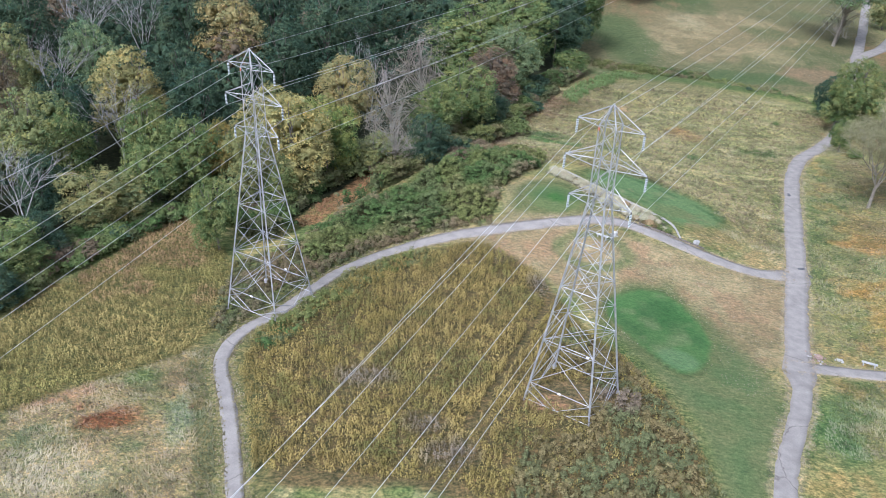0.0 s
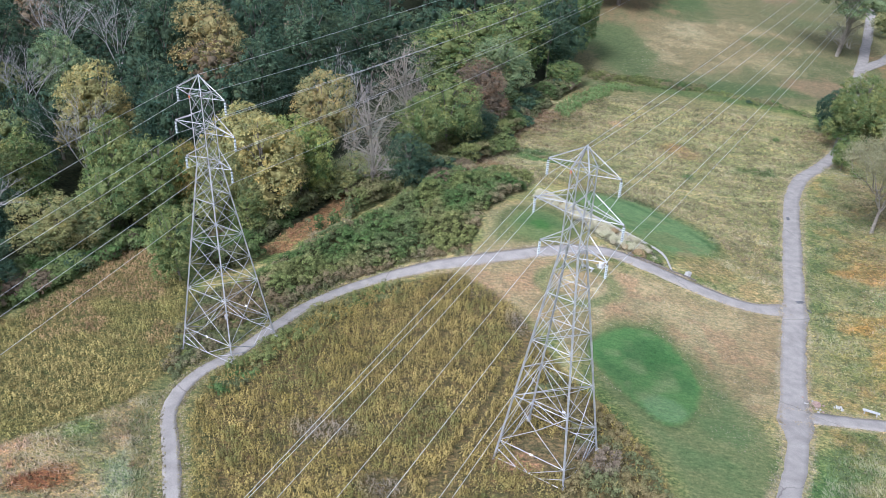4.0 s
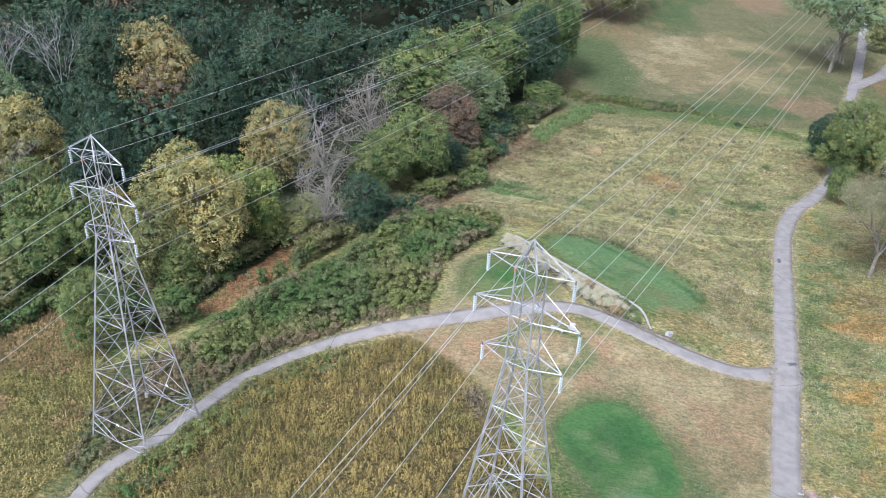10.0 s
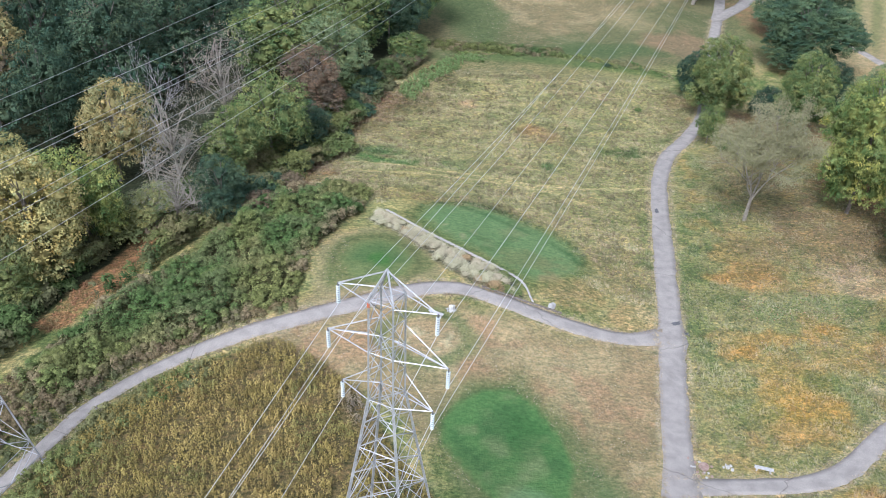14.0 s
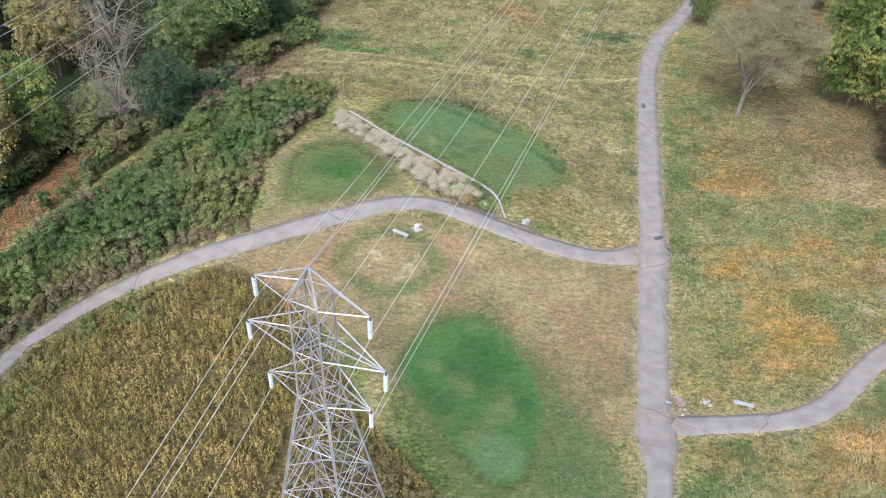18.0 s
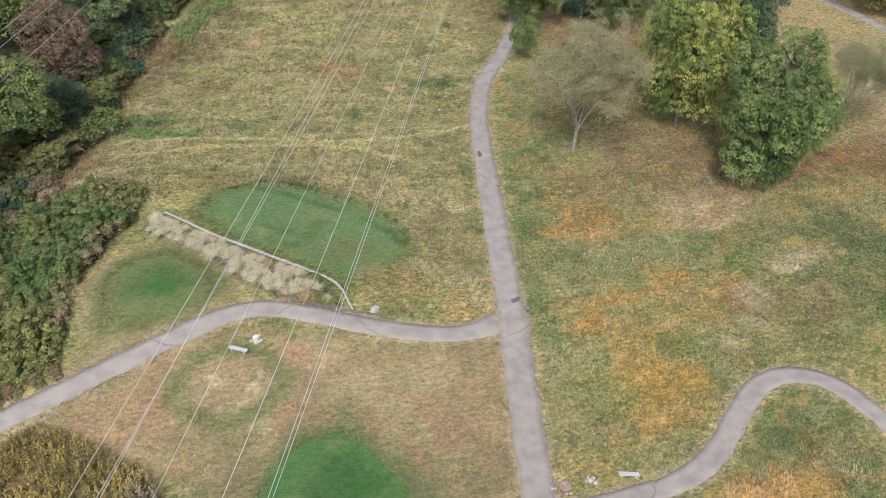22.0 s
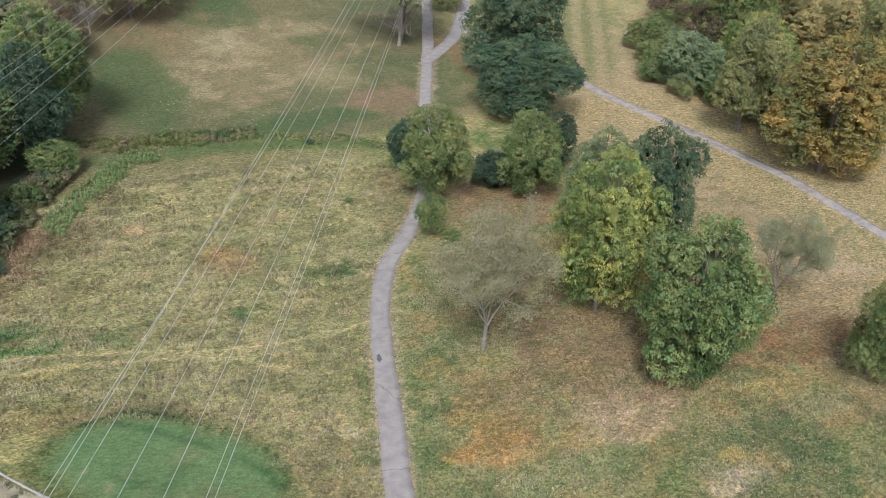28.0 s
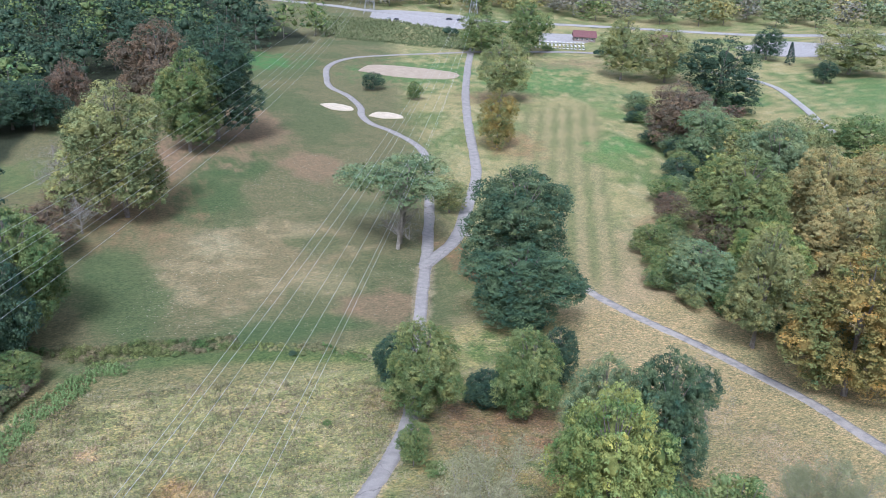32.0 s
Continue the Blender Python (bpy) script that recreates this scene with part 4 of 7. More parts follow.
def pylon(place, turn):
    """A lattice pylon; its arms lie along its own x."""
    top = thing("transmission_tower", place, "galvanised steel lattice power pylon with six cross-arms", "pylon", "power pylons", turn)

    def rod(name, a, b, w):
        bm = bmesh.new()
        bar(bm, a, b, w)
        return part(name, bm, STEEL, top)

    for k in range(4):
        rod("leg", corner(k, -0.8), corner(k, WAIST), 0.15)
        rod("leg", corner(k, WAIST), corner(k, HEAD), 0.09)
        rod("peak_strut", corner(k, HEAD), (0, 0, TOP), 0.1)
        bm = bmesh.new()
        spun(bm, [(0.26, -1.2), (0.26, -0.02), (0.2, 0.03)], 10, corner(k, 0) * 1.02)
        part("footing", bm, CONCRETE, top, "round concrete footing in the weeds")
    levels = [0.8, 2.9, 5.6, 8.2, 11.4, 14.4, 17.0, 19.3, 21.3, WAIST, 25.1, 27.0, 28.9, HEAD]
    for i, z in enumerate(levels):
        if i in (0, 1, 3, 5, 7, 9, 11, 13):
            for k in range(4):
                rod("ring_brace", corner(k, z), corner(k + 1, z), 0.06 if z < WAIST else 0.045)
    for i, (a, b) in enumerate(zip(levels, levels[1:])):
        for k in range(4):
            if i in (0, 1):
                mid = (corner(k, b) + corner(k + 1, b)) / 2
                if i == 0:
                    mid = (corner(k, a) + corner(k + 1, a)) / 2
                    rod("diagonal_brace", corner(k, b), mid, 0.055)
                    rod("diagonal_brace", corner(k + 1, b), mid, 0.055)
                else:
                    rod("diagonal_brace", corner(k, a), mid, 0.06)
                    rod("diagonal_brace", corner(k + 1, a), mid, 0.06)
            elif i == 2:
                mid = (corner(k, a) + corner(k + 1, a)) / 2
                rod("diagonal_brace", corner(k, b), mid, 0.06)
                rod("diagonal_brace", corner(k + 1, b), mid, 0.06)
            else:
                w = 0.055 if b <= WAIST else 0.04
                rod("cross_brace", corner(k, a), corner(k + 1, b), w)
                rod("cross_brace", corner(k + 1, a), corner(k, b), w)
    for z in (8.2, 14.4, WAIST, 27.0, HEAD):
        rod("inner_brace", corner(0, z), corner(2, z), 0.05)
        rod("inner_brace", corner(1, z), corner(3, z), 0.05)
    for k in range(4):
        rod("leg_brace", corner(k, 1.9), (corner(k, 0.8) * 2 + corner(k + 1, 0.8)) / 3, 0.06)
        rod("leg_brace", corner(k, 1.9), (corner(k, 0.8) * 2 + corner(k + 3, 0.8)) / 3, 0.06)
    for z, reach in ARMS:
        for s in (-1, 1):
            tip = Vector((s * reach, 0, z))
            ks = (1, 2) if s > 0 else (0, 3)
            arm = new("cross_arm")
            arm.parent = top
            hz = min(z + 1.5, HEAD) if z < 30 else TOP - 0.5
            for k in ks:
                bm = bmesh.new()
                bar(bm, corner(k, z), tip, 0.065)
                part("lower_chord", bm, STEEL, arm)
                if z < 30:
                    bm = bmesh.new()
                    bar(bm, corner(k, hz), tip, 0.06)
                    part("hanger", bm, STEEL, arm)
            p, q = corner(ks[0], z), corner(ks[1], z)
            bm = bmesh.new()
            bar(bm, (p + tip) / 2, (q + tip) / 2, 0.06)
            part("spreader", bm, STEEL, arm)
            if z > 30:
                bm = bmesh.new()
                bar(bm, (0, 0, TOP - 0.1), tip, 0.07)
                part("hanger", bm, STEEL, arm)
            ins = new("insulator_string")
            ins.parent = top
            ins.matrix_local = Matrix.Translation(tip)
            bm = bmesh.new()
            spun(bm, [(0.05, 0.03), (0.05, -0.14), (0.06, -0.16), (0.06, -1.42), (0.05, -1.44), (0.05, -1.52)], 8)
            part("cap_rod", bm, CAP, ins, "dark iron cap and rod")
            for j in range(8):
                d = bpy.data.objects.new("insulator_disc", DISC)
                scene.collection.objects.link(d)
                d.parent = ins
                d.matrix_local = Matrix.Translation((0, 0, -0.24 - 0.165 * j))
    for k, z in ((0, 2.9), (2, 3.1)):
        p = (corner(k, z) + corner(k + 1, z)) / 2
        bm = bmesh.new()
        bmesh.ops.create_cube(bm, size=1, matrix=Matrix.Translation(p) @ Matrix.Diagonal((0.32, 0.05, 0.24, 1)))
        part("warning_plate", bm, WHITE, top, "small white warning plate")
    bm = bmesh.new()
    bmesh.ops.create_cube(bm, size=1, matrix=Matrix.Translation(corner(0, HEAD - 0.35)) @ Matrix.Diagonal((0.14, 0.05, 0.3, 1)))
    part("marker_plate", bm, ORANGE, top, "small orange number plate, blank")
    return top


bm = bmesh.new()
spun(bm, [(0.03, 0.045), (0.05, 0.02), (0.12, 0.0), (0.13, -0.02), (0.09, -0.04), (0.03, -0.045)], 10)
DISC = bpy.data.meshes.new("insulator_disc")
bm.to_mesh(DISC)
bm.free()
DISC.materials.append(PORCELAIN)

PYLON_EAST, PYLON_WEST = (15.4, 68.4, -0.5), (-19.3, 88.4, -3.8)
FAR_EAST, FAR_WEST = (304.0, 573.0, gz(304, 573)), (260.0, 641.0, gz(260, 641))
east_pylon = pylon(PYLON_EAST, -33)
copy_thing(east_pylon, pose(*PYLON_WEST, 0, 0, -29))
copy_thing(east_pylon, pose(*FAR_EAST, 0, 0, -31))
copy_thing(east_pylon, pose(*FAR_WEST, 0, 0, -28))


def hung(a, b, sag, r):
    """A cable between two points, with its sag."""
    cu = bpy.data.curves.new("power_cable", "CURVE")
    cu.dimensions, cu.bevel_depth, cu.bevel_resolution = "3D", r, 1
    sp = cu.splines.new("POLY")
    n = 48
    sp.points.add(n)
    a, b = Vector(a), Vector(b)
    for i in range(n + 1):
        t = i / n
        p = a.lerp(b, t)
        sp.points[i].co = (p.x, p.y, p.z - 4 * sag * t * (1 - t), 1)
    cu.materials.append(WIRE)
    return tagged(new("power_cable", cu), "thin pale aluminium power cable strung between pylons", "cable", "power cables")


def span(a, ta, b, tb, sag):
    ma, mb = pose(*a, 0, 0, ta), pose(*b, 0, 0, tb)
    for z, reach in ARMS:
        for s in (-1, 1):
            p = Vector((s * reach, 0, z - 1.5))
            hung(ma @ p, mb @ p, sag, 0.0155)
    hung(ma @ Vector((0, 0, TOP)), mb @ Vector((0, 0, TOP)), sag * 0.7, 0.013)


def behind(a, far, length):
    d = (Vector(a) - Vector(far))
    d.z = 0
    d.normalize()
    return (a[0] + d.x * length, a[1] + d.y * length)


BACK_EAST, BACK_WEST = behind(PYLON_EAST, FAR_EAST, 300), behind(PYLON_WEST, FAR_WEST, 300)
BACK_EAST, BACK_WEST = (*BACK_EAST, 4.0), (*BACK_WEST, 2.0)
span(PYLON_EAST, -33, FAR_EAST, -31, 16)
span(PYLON_WEST, -29, FAR_WEST, -28, 16)
span(PYLON_EAST, -33, BACK_EAST, -31, 8)
span(PYLON_WEST, -29, BACK_WEST, -28, 8)


# ---------------------------------------------------------------- trees
def limb(bm, pts, r0, r1, sides=7):
    """A tapered bough along a line of points."""
    rings = []
    n = len(pts)
    for i, p in enumerate(pts):
        t = (Vector(pts[min(n - 1, i + 1)]) - Vector(pts[max(0, i - 1)])).normalized()
        u = t.orthogonal().normalized()
        v = t.cross(u)
        r = r0 + (r1 - r0) * i / (n - 1)
        rings.append([bm.verts.new(Vector(p) + u * r * math.cos(2 * math.pi * k / sides) + v * r * math.sin(2 * math.pi * k / sides)) for k in range(sides)])
    for p, q in zip(rings, rings[1:]):
        for k in range(sides):
            bm.faces.new((p[k], p[(k + 1) % sides], q[(k + 1) % sides], q[k]))
    bm.faces.new(rings[-1])


def leaves(rng, centres, radii, per, size, up=0.35):
    """Leaf sprays round clump centres: an array of four-cornered faces that look outwards."""
    m = len(centres) * per
    c = np.repeat(np.asarray(centres, float), per, 0)
    r = np.repeat(np.asarray(radii, float), per)
    d = rng.normal(size=(m, 3))
    d /= np.linalg.norm(d, axis=1)[:, None]
    d[:, 2] = np.where(d[:, 2] < -0.35, -d[:, 2], d[:, 2])
    p = c + d * (r * (0.6 + 0.48 * rng.random(m)))[:, None] * np.array([1, 1, 0.8])
    nrm = d + rng.normal(size=(m, 3)) * 0.4 + np.array([0, 0, up])
    nrm /= np.linalg.norm(nrm, axis=1)[:, None]
    u = np.cross(nrm, rng.normal(size=(m, 3)))
    u /= np.linalg.norm(u, axis=1)[:, None]
    w = np.cross(nrm, u)
    s = size * (0.6 + 0.8 * rng.random(m))[:, None]
    v = np.stack([p + u * s - w * s * 0.5, p + w * s * 0.9, p - u * s - w * s * 0.5], 1).reshape(-1, 3)
    out = 0.5 * d + 0.5 * nrm + np.array([0, 0, 0.15])
    return v, np.arange(3 * m).reshape(-1, 3), np.repeat(out / np.linalg.norm(out, axis=1)[:, None], 3, 0)


def cores(rng, blobs, fine=2):
    """The leafy bodies inside the sprays: rough lobes that close the crown."""
    bm = bmesh.new()
    bmesh.ops.create_icosphere(bm, subdivisions=fine, radius=1)
    ball = np.array([tuple(q.co) for q in bm.verts])
    tri = np.array([[q.index for q in face.verts] for face in bm.faces])
    bm.free()
    v, f, k = [], [], len(ball)
    for i, (at, wide, high) in enumerate(blobs):
        swell = 0.22 + 0.28 * rng.random(k)[:, None]
        v.append(np.array(at) + ball * swell * np.array([wide, wide, high]))
        f.append(tri + i * k)
    n = np.tile(ball, (len(blobs), 1)) + 0.5 * rng.normal(size=(len(blobs) * k, 3))
    return np.concatenate(v), np.concatenate(f), n / np.linalg.norm(n, axis=1)[:, None]


def leaf_mesh(name, v, f, normals, tint=None):
    """A mesh of leaves that take the light as the clump does that they grow on."""
    me = soup_mesh(name, v, f, tint)
    me.normals_split_custom_set_from_vertices(normals.tolist())
    return me


def lump_tints(rng, n, per, corners=3):
    """Each spray of a crown is a little lighter, darker or yellower than its neighbours."""
    k = 0.78 + 0.44 * rng.random(n)
    w = 0.08 * rng.normal(size=n)
    c = np.stack([k * (1 + w), k, k * (1 - w)], 1)
    return np.repeat(np.clip(c, 0.3, 1.6), per * corners, 0)


def crown_clumps(rng, n, H, R, low, lobes=7, fine=0.17):
    """Clump centres on the skins of several lobes that make up an uneven crown."""
    zc, hz = (H + low) / 2, (H - low) / 2
    blobs = [((0.0, 0.0, zc + hz * 0.36), 0.56 * R, 0.58 * hz)]
    for i in range(lobes):
        a = i * 2.39996 + rng.normal() * 0.3
        zr = -0.80 + 1.35 * (i + 0.5) / lobes + rng.normal() * 0.08
        q = (0.68 + 0.14 * rng.normal()) * math.sqrt(max(0.1, 1 - zr * zr * 0.8))
        s = (0.38 + 0.26 * rng.random()) * (7 / lobes) ** 0.36
        blobs.append(((math.cos(a) * q * R * 0.95, math.sin(a) * q * R * 0.95, zc + zr * hz * 0.85), s * R, s * hz * 0.62 + 0.08 * R))
    out, rad = [], []
    share = [b[1] ** 2 for b in blobs]
    for b, w in zip(blobs, share):
        (bx, by, bz), br, bh = b
        m = max(5, round(n * w / sum(share)))
        for i in range(m):
            z, a = 1 - 2 * (i + 0.5) / m, 2.39996 * i
            d = np.array([math.sqrt(1 - z * z) * math.cos(a), math.sqrt(1 - z * z) * math.sin(a), z]) + rng.normal(size=3) * 0.12
            d /= np.linalg.norm(d)
            if d[2] < -0.75:
                continue
            k = 0.8 + 0.28 * rng.random()
            p = (bx + d[0] * br * k, by + d[1] * br * k, bz + d[2] * bh * k)
            if any(((p[0] - o[0][0]) / o[1]) ** 2 + ((p[1] - o[0][1]) / o[1]) ** 2 + ((p[2] - o[0][2]) / o[2]) ** 2 < 0.6 for o in blobs if o is not b):
                continue
            out.append(p)
            rad.append(R * fine * (0.5 + 0.9 * rng.random()))
    return out, rad, blobs


def tree(kind, seed, H=20.0, R=7.0, low=4.5, clumps=60, per=55, size=0.42, bark=None, label="", twigs=0, fine=0.17, lobes=7):
    """A tree: tapered trunk, limbs and a crown of many sprays of leaves. Stands at the origin."""
    rng = np.random.default_rng(seed)
    top = thing("tree", (0, 0, 0), label, "tree")
    bark = bark or BARK
    bm = bmesh.new()
    lean = rng.normal(size=2) * 0.35
    stem = [(0, 0, -0.8), (0.02, 0, 0.6)] + [(lean[0] * t * t, lean[1] * t * t, H * 0.82 * t) for t in (0.2, 0.4, 0.6, 0.8, 1.0)]
    limb(bm, stem, H * 0.02, H * 0.004, 9)
    part("trunk", bm, bark, top)
    centres, radii, blobs = crown_clumps(rng, clumps, H, R, low, lobes, fine)
    for i in range(8 if not twigs else 15):
        bm = bmesh.new()
        tip = Vector(centres[(i * 7 + 3) % len(centres)])
        z0 = max(low * 0.75, min(tip.z - 2, H * 0.75) * (0.45 + 0.3 * rng.random()))
        t = z0 / (H * 0.82)
        root = Vector((lean[0] * t * t, lean[1] * t * t, z0))
        mid = root.lerp(tip, 0.5) + Vector((0, 0, 0.08 * (tip - root).length)) + Vector(rng.normal(size=3) * 0.25)
        limb(bm, [root, mid, tip], H * 0.0085, H * 0.002, 6)
        for j in range(twigs):
            e = centres[int(rng.integers(len(centres)))]
            s = mid.lerp(tip, rng.random())
            e = s.lerp(Vector(e), 0.35) + Vector(rng.normal(size=3) * 0.6) + Vector((0, 0, 0.5))
            limb(bm, [s, s.lerp(e, 0.5) + Vector(rng.normal(size=3) * 0.15), e], H * 0.003, H * 0.0012, 4)
        part("limb", bm, bark, top)
    v, f, nv = leaves(rng, centres, radii, per, size)
    shade = lump_tints(rng, len(centres), 1, 1)
    c = np.repeat(shade, 3 * per, 0)
    if twigs < 10:
        v2, f2, n2 = cores(rng, blobs)
        v, f, nv = np.concatenate([v, v2]), np.concatenate([f, f2 + len(v)]), np.concatenate([nv, n2])
        # Inner bodies are tinted darker: the crown's inner shade, put into colour.
        c = np.concatenate([c, np.full((len(v2), 3), 0.85)])
    me = leaf_mesh("crown", v, f, nv, c)
    me.materials.append(LEAVES[kind])
    cr = new("crown", me)
    cr.parent = top
    return top


def conifer(seed):
    rng = np.random.default_rng(seed)
    top = thing("tree", (0, 0, 0), "dark green conifer with a pointed crown", "tree")
    bm = bmesh.new()
    limb(bm, [(0, 0, -0.5), (0, 0, 10), (0, 0, 19.5)], 0.3, 0.04, 8)
    part("trunk", bm, BARK, top)
    cs, rs = [], []
    for i in range(70):
        z = 1.5 + 18 * (i / 70)
        a = i * 2.4
        r = 6.2 * (1 - z / 20.5) * (0.75 + 0.3 * rng.random())
        cs.append((r * math.cos(a) * 0.8, r * math.sin(a) * 0.8, z))
        rs.append(0.5 + 0.16 * r)
    v, f, nv = leaves(rng, cs, rs, 36, 0.35, -0.1)
    me = leaf_mesh("crown", v, f, nv)
    me.materials.append(LEAVES["c"])
    cr = new("crown", me)
    cr.parent = top
    return top


def bare_tree(seed):
    """A leafless tree: every limb forks into thinner ones."""
    rng = random.Random(seed)
    top = thing("tree", (0, 0, 0), "leafless whitish tree with forking limbs", "tree")
    bm = bmesh.new()

    def grow(bm, p, d, length, r, depth):
        q = p + d * length * 0.5 + Vector((rng.gauss(0, 0.05), rng.gauss(0, 0.05), 0)) * length
        e = q + (d + Vector((0, 0, 0.12))).normalized() * length * 0.5
        limb(bm, [p, q, e], r, r * 0.6, 6 if depth < 2 else 4)
        if depth < 6:
            for k in range(3 if depth in (1, 2, 3) else 2):
                s = Vector((rng.gauss(0, 1), rng.gauss(0, 1), rng.gauss(0, 0.4))).normalized()
                n = (d + s * rng.uniform(0.35, 0.75)).normalized()
                n.z = max(n.z, 0.05)
                grow(bm, e if rng.random() < 0.6 else q, n, length * rng.uniform(0.6, 0.85), r * 0.6, depth + 1)

    limb(bm, [(0, 0, -0.8), (0.1, 0, 2.5), (0.2, 0.1, 5.0)], 0.26, 0.19, 8)
    part("trunk", bm, WHITEBARK, top)
    for k in range(3):
        bm = bmesh.new()
        a = k * 2.1 + rng.uniform(-0.3, 0.3)
        grow(bm, Vector((0.2, 0.1, 4.6 + 0.2 * k)), Vector((0.45 * math.cos(a), 0.45 * math.sin(a), 1)).normalized(), 5.2, 0.135, 1)
        part("limb", bm, WHITEBARK, top)
    return top


def thin_tree(seed):
    """A spreading tree with thinning leaves: forking upright limbs and small sprays at the twigs."""
    rng, nr = random.Random(seed), np.random.default_rng(seed)
    top = thing("tree", (0, 0, 0), LABELS["L"], "tree")
    ends = []

    def grow(bm, p, d, length, r, depth):
        q = p + d * length * 0.5 + Vector((rng.gauss(0, 0.06), rng.gauss(0, 0.06), 0)) * length
        e = q + (d + Vector((0, 0, 0.1))).normalized() * length * 0.5
        limb(bm, [p, q, e], r, r * 0.62, 6 if depth < 3 else 4)
        if depth > 2:
            ends.append(e)
            ends.append(q.lerp(e, rng.random()) + Vector((rng.gauss(0, 0.4), rng.gauss(0, 0.4), rng.gauss(0, 0.3))))
        if depth < 6:
            for k in range(3 if depth in (1, 2, 3) else 2):
                s = Vector((rng.gauss(0, 1), rng.gauss(0, 1), rng.gauss(0, 0.5))).normalized()
                n = (d + s * rng.uniform(0.45, 0.85)).normalized()
                n.z = max(n.z, -0.05)
                grow(bm, e if rng.random() < 0.55 else q, n, length * rng.uniform(0.66, 0.84), r * 0.62, depth + 1)

    bm = bmesh.new()
    limb(bm, [(0, 0, -0.8), (0.15, 0, 1.5), (0.3, 0.1, 3.8)], 0.34, 0.24, 9)
    part("trunk", bm, PALEBARK, top)
    for k in range(4):
        bm = bmesh.new()
        a = k * 1.57 + rng.uniform(-0.3, 0.3)
        grow(bm, Vector((0.3, 0.1, 3.3 + 0.25 * k)), Vector((0.55 * math.cos(a), 0.55 * math.sin(a), 1)).normalized(), 4.6, 0.15, 1)
        part("limb", bm, PALEBARK, top)
    v, f, nv = leaves(nr, [tuple(e) for e in ends], [0.75] * len(ends), 24, 0.085)
    me = leaf_mesh("crown", v, f, nv)
    me.materials.append(LEAVES["L"])
    o = new("crown", me)
    o.parent = top
    return top


LABELS = {"g": "broad leafy tree with a mid-green crown", "d": "dense tree with a dark green crown", "t": "broad dense tree with a deep green crown", "o": "tall tree with an olive-green crown turning yellow", "y": "autumn tree with a golden-yellow crown",
          "e": "tall tree with a pale ochre-olive autumn crown", "w": "leafless whitish tree with forking limbs", "h": "tree with a honey-yellow autumn crown", "p": "soft pale green leafy tree beside the path", "Y": "tall tree with a bright yellow-green crown", "r": "tree with a thinning russet-brown crown", "b": "nearly bare grey tree with fine twigs", "L": "spreading grey-green tree with thinning leaves over fallen leaf litter"}
PROTOS, HERO = {}, {}
for i, k in enumerate("gdoyYrpeht"):
    PROTOS[k] = [tree(k, 10 + 3 * i + j, low=(0.5, 2.0)[j], clumps=(960, 880)[j], per=32, size=0.16, label=LABELS[k], lobes=(13, 11)[j], fine=0.135) for j in range(2)]
    HERO[k] = PROTOS[k] if k in "rh" else [tree(k, 100 + 3 * i + j, low=(0.3, 1.0)[j], clumps=(2100, 1900)[j], per=46, size=0.12, label=LABELS[k], fine=0.1, lobes=(25, 21)[j]) for j in range(2 if k in "gdo" else 1)]
PROTOS["b"] = HERO["b"] = [tree("b", 40 + j, low=3.0, clumps=260, per=20, size=0.1, bark=PALEBARK, label=LABELS["b"], twigs=14) for j in range(2)]
PROTOS["L"] = HERO["L"] = [thin_tree(47)]
PROTOS["w"] = [bare_tree(70 + j) for j in range(2)]
PROTOS["u"] = [tree("p", 49, low=11.0, clumps=520, per=40, size=0.16, bark=PALEBARK, label="umbrella-shaped tree, green on top and bare below", twigs=6)]
PROTOS["c"] = HERO["c"] = [conifer(5)]


def shrub(kind, seed):
    rng = np.random.default_rng(seed)
    top = thing("shrub", (0, 0, 0), "rounded leafy wild shrub in rough grass", "shrub")
    cs, rs = [], []
    for i in range(16):
        a, q = i * 2.4, 0.25 + 0.75 * math.sqrt((i + 0.5) / 16)
        z = 1.7 * math.sqrt(max(0.05, 1 - 0.75 * q * q)) * (0.75 + 0.3 * rng.random())
        cs.append((q * math.cos(a) * 1.3, q * math.sin(a) * 1.3, z))
        rs.append(0.55)
        if i % 5 == 0:
            bm = bmesh.new()
            limb(bm, [(0, 0, -0.2), (cs[-1][0] * 0.4, cs[-1][1] * 0.4, z * 0.6), cs[-1]], 0.05, 0.015, 5)
            part("stem", bm, BARK, top)
    v, f, nv = leaves(rng, cs, rs, 60, 0.12)
    v2, f2, n2 = cores(rng, [(q, 0.55, 0.45) for q in cs], 1)
    me = leaf_mesh("foliage", np.concatenate([v, v2]), np.concatenate([f, f2 + len(v)]), np.concatenate([nv, n2]))
    me.materials.append(LEAVES[kind])
    ob = new("foliage", me)
    ob.parent = top
    return top


SHRUBS = {k: shrub(k, 80 + i) for i, k in enumerate("gdory")}
used = random.Random(7)
PLANTED = []


def plant(rows, protos, group):
    for x, y, H, R, k in rows:
        src = protos[k][used.randrange(len(protos[k]))]
        squat = used.uniform(0.9, 1.11)
        m = pose(x, y, gz(x, y), used.uniform(-4, 4), used.uniform(-4, 4), used.uniform(0, 360)) @ Matrix.Diagonal((R / 7.0 * squat, R / 7.0 / squat, H / 20.0, 1))
        tagged(copy_thing(src, m), group=group)
        PLANTED.append((x, y, R))


